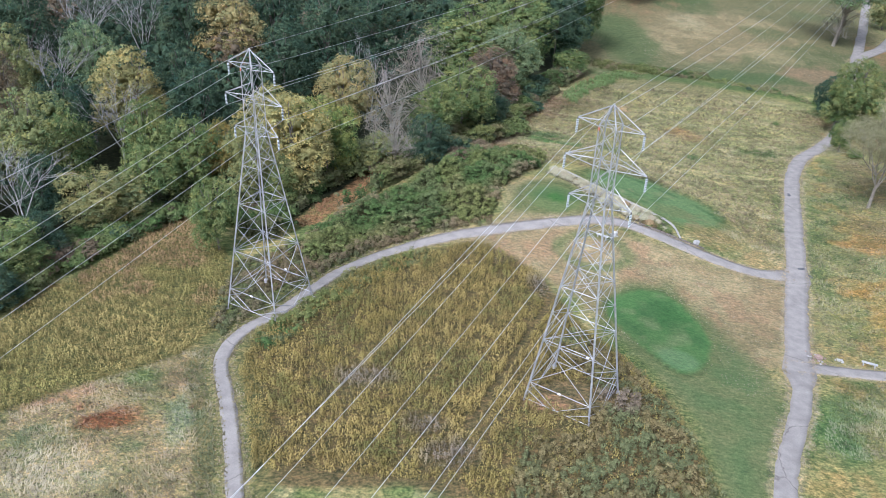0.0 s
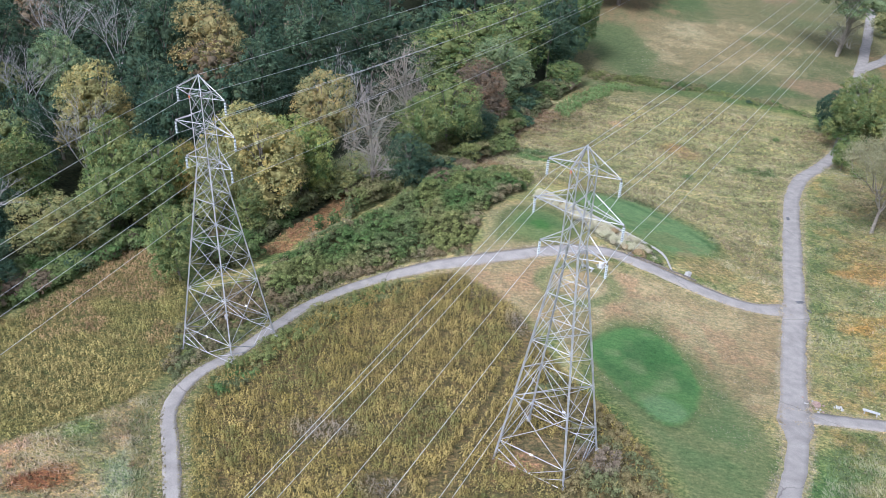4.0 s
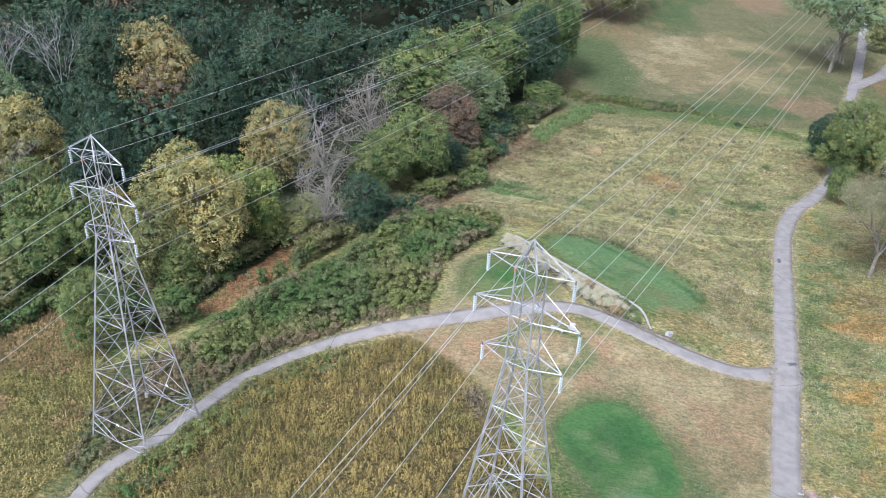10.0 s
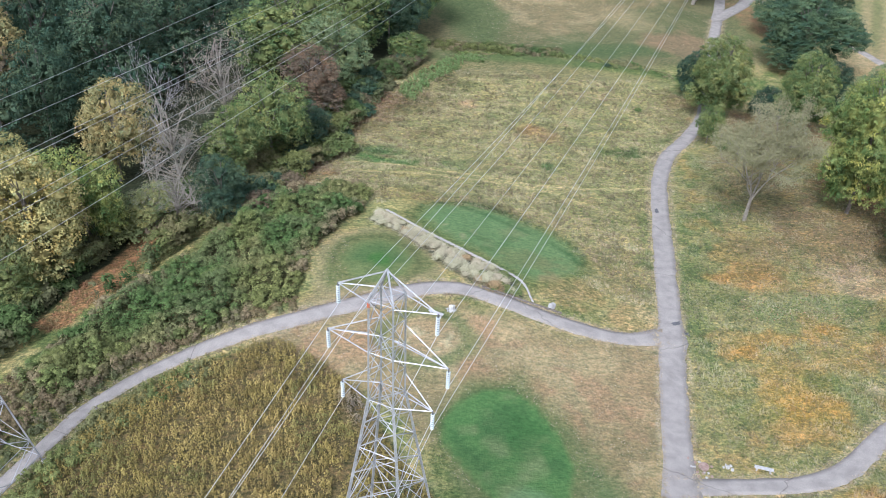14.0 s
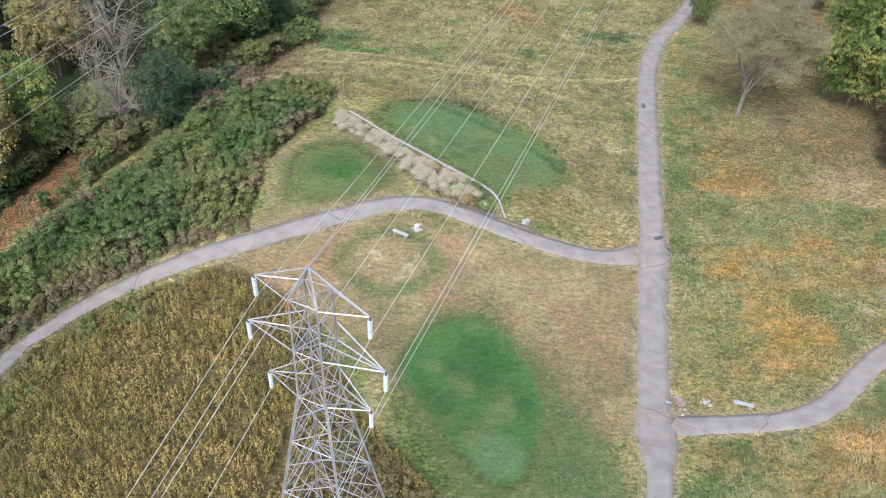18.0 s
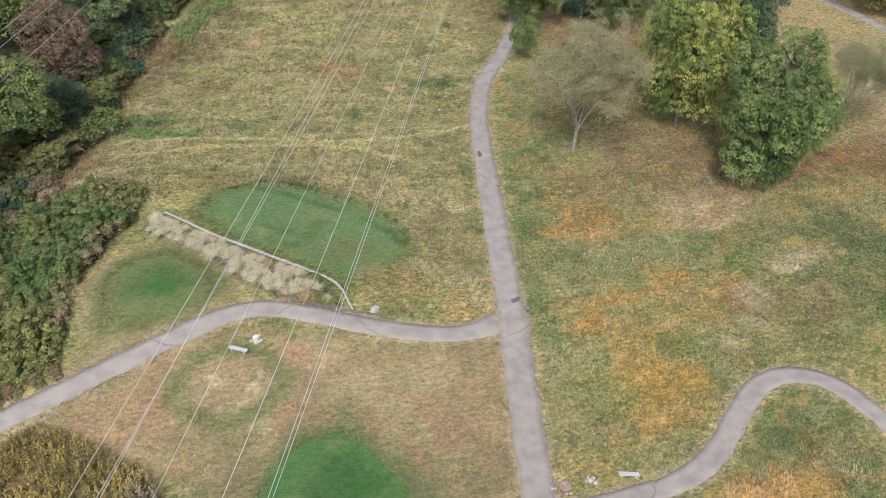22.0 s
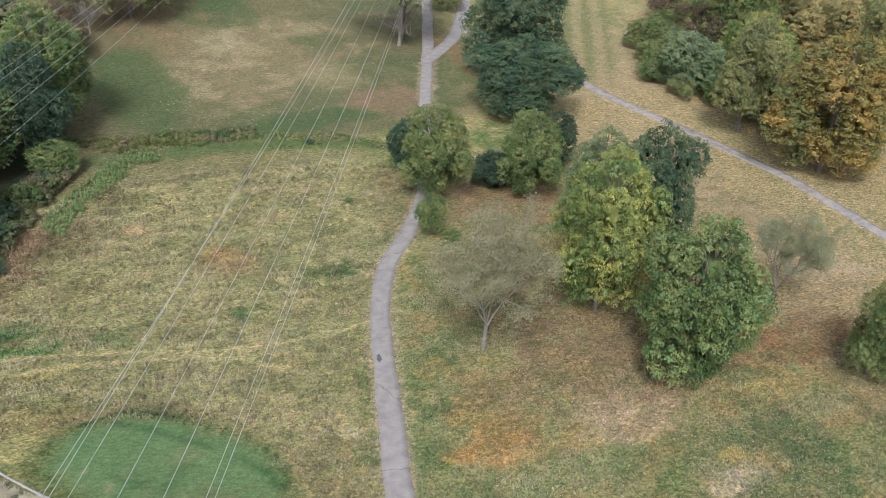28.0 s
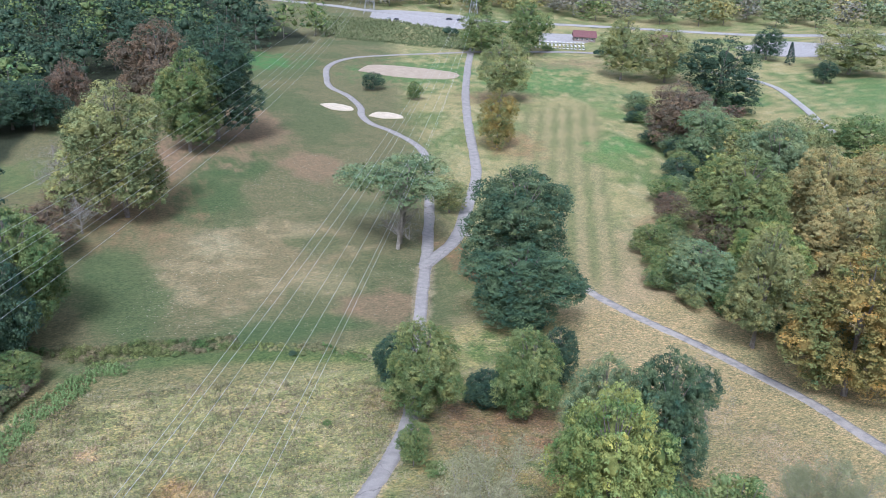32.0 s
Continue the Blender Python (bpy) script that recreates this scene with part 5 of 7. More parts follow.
FOREST_NEAR = [(-53, 144, 19, 7.4, "h"), (-40, 140, 18, 5.4, "d"), (-44, 187, 22, 7.2, "e"), (-86, 179, 24, 8.1, "d"), (-75, 185, 24, 7.5, "w"), (-64, 185, 24, 7.0, "w"), (-55, 190, 23, 7.2, "d"), (-23, 186, 24, 8.3, "d"), (-37, 194, 23, 6.6, "d"), (-14, 204, 20, 7.0, "d"), (-70, 153, 20, 6.5, "w"), (-60, 120, 18, 6.4, "o"), (-60, 131, 18, 5.2, "d"), (-51, 131, 18, 6.0, "w"), (-72, 137, 19, 4.6, "r"), (-30, 167, 20, 5.9, "d"), (-48, 158, 17, 5.0, "d"), (-79, 156, 20, 5.4, "o"), (-68, 168, 19, 5.5, "p")]
FOREST_EDGE = [(-55, 103, 15, 7.0, "w"), (-42, 116, 11, 5.2, "g"), (-47, 109, 10, 4.7, "o"), (-37, 122, 14, 4.5, "g"), (-44, 126, 16, 4.3, "g"), (-56, 111, 11, 4.0, "d"), (-53, 93, 9, 4.7, "g"), (-52, 99, 7, 3.7, "d"), (-52, 85, 6, 3.4, "d"), (-22, 124, 17, 6.4, "h"), (-27, 117, 14, 4.2, "o"), (-33, 124, 13, 3.0, "y"), (-17, 152, 17, 5.6, "e"), (-17, 130, 15, 4.6, "Y"), (-23, 117, 8, 3.2, "g"), (-56, 121, 15, 4.2, "g"), (-29, 103, 12, 3.5, "g"), (-26, 132, 16, 5.2, "e")]
CREEK_GROVE = [(-7, 145, 17, 6.6, "b"), (-2, 175, 20, 7.0, "b"), (-6, 132, 11, 4.6, "b"), (9, 197, 20, 8.8, "g"), (22, 212, 19, 8.7, "g"), (6, 157, 16, 6.1, "g"), (14, 179, 14, 5.4, "r"), (31, 214, 16, 5.2, "d"), (0, 134, 9, 3.9, "d"), (11, 163, 9, 4.5, "d"), (1, 147, 13, 4.3, "g"), (17, 192, 16, 6.0, "p"), (-9, 133.5, 7, 3.7, "o"), (-12, 165, 17, 5.4, "w")]
MIDDLE = [(93.5, 179, 18, 6.0, "g"), (93, 190, 11, 3.6, "d"), (109, 173, 17, 5.6, "g"), (120, 181, 12, 3.9, "d"), (97, 136.5, 26, 6.4, "Y"), (115, 148, 22, 6.0, "t"), (107, 153, 22, 4.8, "p"), (128, 157, 17, 4.3, "b"), (98.5, 121, 23, 7.7, "g"), (120, 127, 18, 5.2, "L"), (119.5, 110, 16, 4.4, "g"), (167, 160, 28, 11.2, "y"), (167, 182, 26, 7.1, "o"), (86, 166, 8, 2.4, "g"), (78, 134.5, 22, 7.6, "L"), (105, 179, 7, 4.0, "d"), (137, 227, 28, 11.8, "t"), (126.5, 204, 19, 9.4, "t")]
NORTHWEST = [(61, 285, 34, 13.0, "o"), (97, 351, 38, 13.0, "d"), (86, 340, 32, 9.9, "g"), (83, 386, 34, 12.0, "r"), (36, 228, 25, 8.8, "g"), (33, 218, 22, 5.7, "d"), (43, 370, 18, 8.9, "d"), (54, 380, 21, 6.2, "r"), (47, 303, 15, 7.0, "b"), (37, 371, 16, 11.0, "d"), (35, 210, 6, 4.1, "g"), (42, 262, 13, 6.0, "r"), (36, 248, 14, 6.0, "d"), (50, 276, 10, 5.0, "b"), (47, 290, 9, 5.0, "r"), (121, 254, 13, 8.0, "b")]
NORTH = [(119, 251, 23, 10.4, "u"), (143, 272, 11, 4.6, "o"), (178, 422, 8, 4.7, "d"), (189, 402, 8, 3.4, "g"), (223, 388, 28, 10.8, "o"), (188, 327, 21, 6.1, "y"), (268, 492, 22, 12.5, "g"), (293, 488, 29, 12.8, "g"), (305, 416, 31, 11.4, "o"), (323, 405, 27, 13.6, "o"), (311, 356, 31, 16.1, "d"), (426, 443, 19, 8.1, "d"), (428, 427, 13, 4.5, "c"), (461, 436, 16, 8.2, "b"), (442, 399, 28, 18.6, "o"), (407, 384, 12, 6.3, "d")]
EASTWOOD = [(194, 219, 30, 10.8, "g"), (233, 245, 29, 11.3, "p"), (229, 224, 27, 9.7, "e"), (188, 201, 19, 8.1, "Y"), (213, 202, 22, 8.8, "e"), (246, 222, 26, 9.4, "e"), (252, 312, 25, 10.6, "r"), (243, 287, 23, 8.8, "p"), (175, 208, 13, 8.0, "p"), (180, 200, 10, 6.6, "g"), (179, 163, 28, 6.3, "y"), (218, 193, 24, 6.6, "o"), (300, 270, 20, 11.9, "g"), (189, 218, 18, 5.0, "r"), (173, 216, 9, 4.8, "g"), (261, 263, 24, 8.7, "o")]
plant(FOREST_NEAR, PROTOS, "forest trees")
plant(FOREST_EDGE, PROTOS, "forest edge trees")
plant(CREEK_GROVE, PROTOS, "creek grove trees")
plant(MIDDLE, HERO, "trees beside the path")
plant(NORTHWEST[:5], HERO, "fairway trees")
plant(NORTHWEST[5:], PROTOS, "fairway trees")
plant(NORTH, PROTOS, "clubhouse trees")
plant(EASTWOOD[:5], HERO, "eastern wood trees")
plant(EASTWOOD[5:], PROTOS, "eastern wood trees")


def bushline(line, width, n, kinds, srange, seed):
    rng = random.Random(seed)
    pts = spline(line)
    rows = []
    for i in range(n):
        x, y = pts[rng.randrange(len(pts))]
        rows.append((x + rng.uniform(-width, width), y + rng.uniform(-width, width), rng.uniform(*srange), rng.choice(kinds)))
    return rows


def wood(name, area, spacing, kinds, hrange, rrange, seed, label, keep=0.7, per=9, size=0.8):
    """A wood too far off to pick its trees apart: crowns and trunks joined, where no tree has been set yet."""
    rng, nr = random.Random(seed), np.random.default_rng(seed)
    shapes = [crown_clumps(np.random.default_rng(seed * 10 + j), 120, 20.0, 7.0, 1.5, 7, 0.17) for j in range(3)]
    xs, ys = [p[0] for p in area], [p[1] for p in area]
    rows, tall, chunks, paint = [], [], {}, {}
    x = min(xs)
    while x < max(xs):
        y = min(ys)
        while y < max(ys):
            px, py = x + rng.uniform(-0.45, 0.45) * spacing, y + rng.uniform(-0.45, 0.45) * spacing
            R = rng.uniform(*rrange)
            k, H = rng.choice(kinds), rng.uniform(*hrange)
            if float(polygon(px, py, area)) > 1 and all(math.hypot(px - a, py - b) > (R + r) * keep for a, b, r in PLANTED + rows):
                rows.append((px, py, R))
                tall.append(H)
                c, r, blobs = shapes[rng.randrange(3)]
                v, f, nv = leaves(nr, c, r, per, size * 7 / R)
                v2, f2, n2 = cores(nr, blobs, 1)
                shade = lump_tints(nr, len(c), 1, 1)
                # The 0.85 tint paints shade on the crowns' inner bodies.
                paint.setdefault(k, []).append((np.repeat(shade, 3 * per, 0), np.full((len(v2), 3), 0.85)))
                a = rng.uniform(0, 6.283)
                s = np.array([[math.cos(a), -math.sin(a), 0], [math.sin(a), math.cos(a), 0], [0, 0, 1]])
                v, v2 = ((q * np.array([R / 7, R / 7, H / 20])) @ s.T + np.array([px, py, gz(px, py)]) for q in (v, v2))
                chunks.setdefault(k, []).append((v, v2, nv @ s.T, n2 @ s.T, f2))
            y += spacing
        x += spacing
    for k, vs in chunks.items():
        v, f, nv, c, at = [], [], [], [], 0
        for (a, b, na, nb, fb), (ca, cb) in zip(vs, paint[k]):
            v += [a, b]
            nv += [na, nb]
            c += [ca, cb]
            f += [np.arange(len(a)).reshape(-1, 3) + at, fb + at + len(a)]
            at += len(a) + len(b)
        me = leaf_mesh(name, np.concatenate(v), np.concatenate(f), np.concatenate(nv), np.concatenate(c))
        me.materials.append(LEAVES[k])
        tagged(new(name, me), label, "woods", kind="stuff")
    bm = bmesh.new()
    for (px, py, R), H in zip(rows, tall):
        z = gz(px, py)
        limb(bm, [(px, py, z - 1), (px, py, z + 0.3 * H), (px + 0.3, py, z + 0.6 * H)], 0.3, 0.12, 5)
    me = bpy.data.meshes.new(name)
    bm.to_mesh(me)
    bm.free()
    me.materials.append(BARK)
    tagged(new(name, me), label, "woods", kind="stuff")


EAST_HEM = bushline([(178, 168), (176, 190), (172, 205), (176, 222), (192, 235), (212, 262), (238, 292), (252, 330), (270, 360)], 4, 46, "ggdorp", (4.5, 9.5), 14)
plant([(x, y, h, 0.45 * h + 1.0, k) for x, y, h, k in EAST_HEM], PROTOS, "eastern wood hem")
wood("forest_interior", [(-150, 95), (-62, 95), (-52, 128), (-30, 150), (-12, 165), (2, 200), (10, 235), (-150, 250)], 7.6, "dddddddr", (11, 17), (4.2, 6.4), 3, "dense mixed forest interior in early autumn", per=18, size=0.28)
wood("forest_behind", [(-150, 255), (18, 240), (28, 262), (20, 330), (-150, 360)], 11.5, "ddgddd", (18, 25), (6, 9), 4, "dense dark forest behind the creek", per=15, size=0.44)
wood("far_forest", [(-150, 365), (35, 385), (95, 430), (120, 480), (160, 515), (205, 560), (150, 690), (-150, 690)], 17, "ddddg", (20, 27), (8, 12), 5, "far dark forest beyond the fairway", per=12, size=0.52)
# Paler leaf kinds lighten these crowns, standing in for distance haze.
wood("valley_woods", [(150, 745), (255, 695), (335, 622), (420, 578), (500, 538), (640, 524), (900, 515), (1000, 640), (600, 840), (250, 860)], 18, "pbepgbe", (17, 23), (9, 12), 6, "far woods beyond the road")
wood("scrub_wood", [(205, 180), (215, 215), (212, 240), (225, 275), (250, 295), (300, 300), (320, 255), (300, 190), (240, 160)], 11, "eopYeo", (7, 14), (4, 6.5), 8, "mixed scrubby wood in early autumn", per=15, size=0.4)
wood("brush", [(244, 300), (262, 345), (280, 368), (308, 340), (290, 300)], 9, "oprrg", (4, 8), (3.5, 5.5), 9, "brown and green brush between fairways", per=15, size=0.4)

for protos in (PROTOS, HERO):
    for group in protos.values():
        for ob in group:
            if ob.name in scene.collection.objects:
                for o in (*ob.children_recursive, ob):
                    scene.collection.objects.unlink(o)


def dead_trunk(x, y, seed):
    """A leaning dead stem with a few broken stubs."""
    rng = random.Random(seed)
    top = thing("dead_tree", (x, y, gz(x, y)), "bare grey leaning dead trunk beside the eastern wood", "tree")
    bm = bmesh.new()
    stem = [Vector((0.16 * z + 0.004 * z * z, 0.05 * z, z)) for z in (-0.6, 2, 5, 8, 11, 14, 16)]
    limb(bm, stem, 0.34, 0.1, 8)
    part("trunk", bm, PALEBARK, top)
    for k in range(5):
        p = stem[2 + k % 4].lerp(stem[3 + k % 4], rng.random())
        bm = bmesh.new()
        e = p + Vector((rng.uniform(-1.4, 1.4), rng.uniform(-1.4, 1.4), rng.uniform(0.6, 1.6)))
        limb(bm, [p, p.lerp(e, 0.5) + Vector((0, 0, 0.1)), e], 0.07, 0.025, 5)
        part("broken_branch", bm, PALEBARK, top)


dead_trunk(167.5, 183.0, 6)


def bushes(rows, group):
    for x, y, s, k in rows:
        src = SHRUBS[k]
        m = pose(x, y, gz(x, y) - 0.05, 0, 0, used.uniform(0, 360)) @ Matrix.Diagonal((s, s, s * used.uniform(0.7, 1.1), 1))
        tagged(copy_thing(src, m), group=group)


bushes(bushline([(-55, 82), (-50, 92), (-44, 106), (-37, 117), (-32, 114), (-27, 112), (-23, 119), (-17, 129), (-5, 134)], 2.0, 60, "ggdor", (0.8, 1.8), 11), "forest edge shrubs")
bushes(bushline([(2, 134), (8, 147), (16, 165), (22, 182), (28, 196), (36, 210)], 2.5, 45, "ddgr", (0.8, 1.9), 12), "creek shrubs")
bushes(bushline([(34, 194), (40, 204), (48, 209), (60, 211), (75, 209), (88, 203), (96, 198)], 1.6, 5, "ggor", (0.25, 0.4), 13), "creek shrubs")
bushes([(78.3, 182, 0.5, "g"), (80.0, 207, 0.55, "d"), (88, 163, 1.1, "g"), (67, 162, 0.4, "g"), (310, 492, 2.2, "g"), (330, 470, 2.4, "d"), (345, 445, 2.6, "d"), (360, 455, 2.0, "g"), (275, 545, 3.2, "d"), (285, 535, 3.0, "g")], "lone shrubs")


# ---------------------------------------------------------------- weeds, thickets and grass
def scatter(area, per_m2, seed, edge=0.3):
    rng = np.random.default_rng(seed)
    xs, ys = [p[0] for p in area], [p[1] for p in area]
    n = int((max(xs) - min(xs)) * (max(ys) - min(ys)) * per_m2)
    x, y = rng.uniform(min(xs), max(xs), n), rng.uniform(min(ys), max(ys), n)
    keep = polygon(x, y, area) > edge + 1.2 * (fbm(x, y, 3, 31) - 0.5)
    for _, line, half, lift, _ in PATHS[:3]:
        keep &= along(x, y, line[::2]) > half + 0.5
    return x[keep], y[keep], rng


def herbs(name, x, y, rng, tall, wide, per, size, tint, tip, label):
    """Upright weeds: a few sprays of leaves up each stem, paler at the tip."""
    n = len(x)
    g = height(x, y)
    tall = np.broadcast_to(tall, (n,)) * (0.7 + 0.6 * rng.random(n))
    c = np.repeat(np.stack([x, y, g], 1), per, 0)
    k = np.tile((np.arange(per) + 0.5) / per, n)
    a = rng.random(n * per) * 2 * np.pi
    r = wide * (1.05 - 0.6 * k) * (0.3 + 0.7 * rng.random(n * per))
    c[:, 0] += r * np.cos(a)
    c[:, 1] += r * np.sin(a)
    c[:, 2] += np.repeat(tall, per) * k
    m = n * per
    out = np.stack([np.cos(a), np.sin(a), 0.7 + 1.1 * rng.random(m)], 1)
    out /= np.linalg.norm(out, axis=1)[:, None]
    u = np.stack([-np.sin(a), np.cos(a), np.zeros(m)], 1)
    w = np.cross(out, u)
    s = (size * (0.6 + 0.8 * rng.random(m)))[:, None]
    v = np.stack([c - u * s * 0.6, c - w * s, c + u * s * 0.6, c + w * s], 1).reshape(-1, 3)
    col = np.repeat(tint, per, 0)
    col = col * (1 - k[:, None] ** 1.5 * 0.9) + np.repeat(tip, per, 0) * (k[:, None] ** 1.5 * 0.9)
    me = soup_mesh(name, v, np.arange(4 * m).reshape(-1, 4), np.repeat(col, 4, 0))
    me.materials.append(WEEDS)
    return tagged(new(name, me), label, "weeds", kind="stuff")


def mottle(x, y, seed):
    """Clumps of growth that are lighter or darker than those beside them."""
    return (0.72 + 0.56 * smooth(fbm(0.8 * x, 1.2 * y, 1.0, seed, 3), 0.3, 0.7))[:, None]


def tints(n, a, b, w):
    w = np.asarray(w)[:, None]
    return np.asarray(a)[None] * (1 - w) + np.asarray(b)[None] * w


SCRUB = [(7, 50), (28, 50), (27.3, 62), (25.6, 70), (22, 77), (18, 83), (14, 78), (17, 73), (16, 62), (9, 60)]
x, y, rng = scatter(MEADOW, 9, 41)
n1, n2 = fbm(x, y, 9, 51), fbm(x, y, 2.2, 52)
ditch = along(x, y, [(4.5, 62), (9.5, 74), (13.5, 84), (16, 90)])
gap = np.hypot((x - 15.4) / 3.6, (y - 68.4) / 2.8)
grey = np.minimum.reduce([np.hypot((x + 6) / 3.6, (y - 71.6) / 2.2), np.hypot((x - 2.4) / 3.2, (y - 58.6) / 2.4), np.hypot((x - 0.5) / 2.5, (y - 63.0) / 1.8), np.hypot((x - 19.5) / 3, (y - 67) / 2.6), np.hypot((x - 15.5) / 2.4, (y - 92.5) / 3.4)])
keep = (ditch > 0.45) & (gap > 0.9) & (rng.random(len(x)) > 0.7 * smooth(fbm(x, y, 1.5, 53, 3), 0.52, 0.66))
keep &= ~((polygon(x, y, SCRUB) > 0.3) & (rng.random(len(x)) < 0.8))
keep &= ~((y < 57) & (x < 4) & (y < 55.3 - 0.16 * x))
x, y, n1, n2, ditch, grey = x[keep], y[keep], n1[keep], n2[keep], ditch[keep], grey[keep]
base = tints(len(x), (0.14, 0.115, 0.038), (0.195, 0.14, 0.05), n1)
tip = tints(len(x), (0.34, 0.25, 0.075), (0.44, 0.31, 0.11), smooth(n1, 0.35, 0.65))
south = smooth(70 - y + 0.3 * (x - 10), 0, 10) * smooth(x, 2, 12)
tip = tip * (1 - 0.6 * south[:, None]) + np.array([0.15, 0.155, 0.055]) * 0.6 * south[:, None]
green = smooth(fbm(x, y, 5, 55), 0.6, 0.72)[:, None]
tip = tip * (1 - 0.7 * green) + np.array([0.11, 0.16, 0.05]) * 0.7 * green
hem = 0.6 * smooth(3.6 - along(x, y, WEST[::2]) + 2.5 * (n1 - 0.5), 0, 1.2)[:, None] * smooth(y, 70, 82)[:, None]
tip = tip * (1 - hem) + np.array([0.145, 0.17, 0.07]) * hem
g = 0.9 * smooth(1.25 - grey + 0.8 * (n2 - 0.5), 0, 0.8)[:, None]
base, tip = base * (1 - g) + np.array([0.15, 0.12, 0.09]) * g, tip * (1 - g) + np.array([0.27, 0.225, 0.18]) * g
k = mottle(x, y, 203)
base, tip = base * k, tip * k
herbs("meadow_weeds", x, y, rng, 0.4 + 1.2 * n2, 0.3, 13, 0.09, base * 1.5, tip * 0.85, "dense yellow-brown goldenrod weeds filling the meadow")

x, y, rng = scatter(LEFT_MEADOW, 7, 42)
n1, n2 = fbm(x, y, 10, 61), fbm(x, y, 2.5, 62)
base = tints(len(x), (0.13, 0.13, 0.04), (0.16, 0.12, 0.05), n1)
tip = tints(len(x), (0.31, 0.25, 0.085), (0.43, 0.325, 0.12), smooth(n1, 0.35, 0.65))
rs = np.maximum(smooth(fbm(x, y, 8, 63) + 0.018 * (y - 94), 0.50, 0.66), smooth(3.4 - along(x, y, [(-32.5, 99.5), (-35, 106), (-35.8, 112)]) + 2 * (n2 - 0.5), 0, 1.5))[:, None]
tip = tip * (1 - 0.8 * rs) + np.array([0.36, 0.21, 0.12]) * 0.8 * rs
base = base * (1 - 0.7 * rs) + np.array([0.20, 0.12, 0.07]) * 0.7 * rs
n2 = n2 * (1 - 0.75 * rs[:, 0])
k = mottle(x, y, 204)
base, tip = base * k, tip * k
herbs("left_meadow_weeds", x, y, rng, 0.35 + 0.7 * n2, 0.3, 11, 0.09, base * 1.55, tip * 0.92, "mixed yellow, olive and russet meadow weeds beside the forest")

def brush(name, x, y, rng, tall, radius, per, size, tint, label):
    """Leafy tangle: sprays round many low clumps, coloured clump by clump."""
    z = height(x, y)
    cs, rs, cols = [], [], []
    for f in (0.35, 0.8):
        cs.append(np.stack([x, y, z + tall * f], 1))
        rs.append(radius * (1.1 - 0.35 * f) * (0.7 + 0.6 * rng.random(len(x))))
        # The lower clumps get a darker tint, painting shade into the tangle.
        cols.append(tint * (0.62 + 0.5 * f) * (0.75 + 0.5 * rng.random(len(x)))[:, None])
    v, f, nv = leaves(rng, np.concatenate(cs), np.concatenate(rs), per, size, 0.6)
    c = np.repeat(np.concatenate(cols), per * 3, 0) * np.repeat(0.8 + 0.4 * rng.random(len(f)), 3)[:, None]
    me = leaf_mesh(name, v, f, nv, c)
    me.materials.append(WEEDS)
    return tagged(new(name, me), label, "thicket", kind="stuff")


def thicket_tints(x, y, rng, brown):
    n1, n2 = fbm(x, y, 8, 71), fbm(x, y, 2.5, 73)
    t = tints(len(x), (0.115, 0.185, 0.055), (0.23, 0.25, 0.08), smooth(n1, 0.35, 0.65))
    t = t + (rng.random(len(x))[:, None] - 0.5) * np.array([0.05, 0.05, 0.02])
    w = (brown * smooth(n2, 0.42, 0.62))[:, None]
    return np.clip(t * (1 - w) + np.array([0.31, 0.235, 0.145]) * w, 0.02, 1)


x, y, rng = scatter(THICKET, 3.0, 43, 0.2)
clear = along(x, y, BRACKEN) > 2.3
x, y = x[clear], y[clear]
rim = smooth(2.6 - polygon(x, y, THICKET), 0, 1.8)
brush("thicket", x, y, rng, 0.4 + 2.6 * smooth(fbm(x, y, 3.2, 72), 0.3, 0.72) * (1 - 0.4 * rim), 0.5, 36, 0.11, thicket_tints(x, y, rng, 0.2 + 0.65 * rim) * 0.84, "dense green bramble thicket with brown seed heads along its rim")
x, y, rng = scatter([(-24, 104), (-16, 112), (-8, 121), (0, 130), (9, 143), (17, 160), (23, 178), (30, 193), (36, 204), (33, 209), (22, 200), (12, 182), (3, 163), (-6, 146), (-14, 134), (-22, 122), (-32, 112)], 1.7, 44)
clear = along(x, y, BRACKEN) > 2.6
x, y = x[clear], y[clear]
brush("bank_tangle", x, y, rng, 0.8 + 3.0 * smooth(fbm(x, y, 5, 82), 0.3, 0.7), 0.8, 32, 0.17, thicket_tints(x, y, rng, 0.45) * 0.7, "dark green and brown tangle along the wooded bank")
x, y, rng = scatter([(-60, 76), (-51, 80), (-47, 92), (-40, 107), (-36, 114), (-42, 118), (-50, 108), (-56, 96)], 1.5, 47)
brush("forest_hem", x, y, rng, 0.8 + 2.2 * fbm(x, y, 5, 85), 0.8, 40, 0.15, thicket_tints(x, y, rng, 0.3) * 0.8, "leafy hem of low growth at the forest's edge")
x, y, rng = scatter([(44, 208), (56, 212.5), (70, 211.5), (84, 206.5), (97, 196.5), (99, 199), (86, 210), (70, 215), (55, 216), (44, 213)], 2.2, 48)
brush("creek_growth", x, y, rng, 0.05 + 0.6 * smooth(fbm(x, y, 4, 86), 0.45, 0.75), 0.34, 24, 0.1, thicket_tints(x, y, rng, 0.55), "low green growth along the creek")
x, y, rng = scatter([(46, 213), (50, 214), (58, 213), (72, 212), (72, 217), (58, 219), (44, 220), (36, 222), (40, 217)], 1.6, 52)
brush("creek_tangle", x, y, rng, 0.4 + 1.4 * smooth(fbm(x, y, 5, 99), 0.35, 0.75) * smooth(72 - x, 0, 22), 0.6, 30, 0.13, thicket_tints(x, y, rng, 0.75) * 0.75, "brown and olive tangle of weeds along the creek bank")
x, y, rng = scatter(SCRUB, 3.0, 49, 0.2)
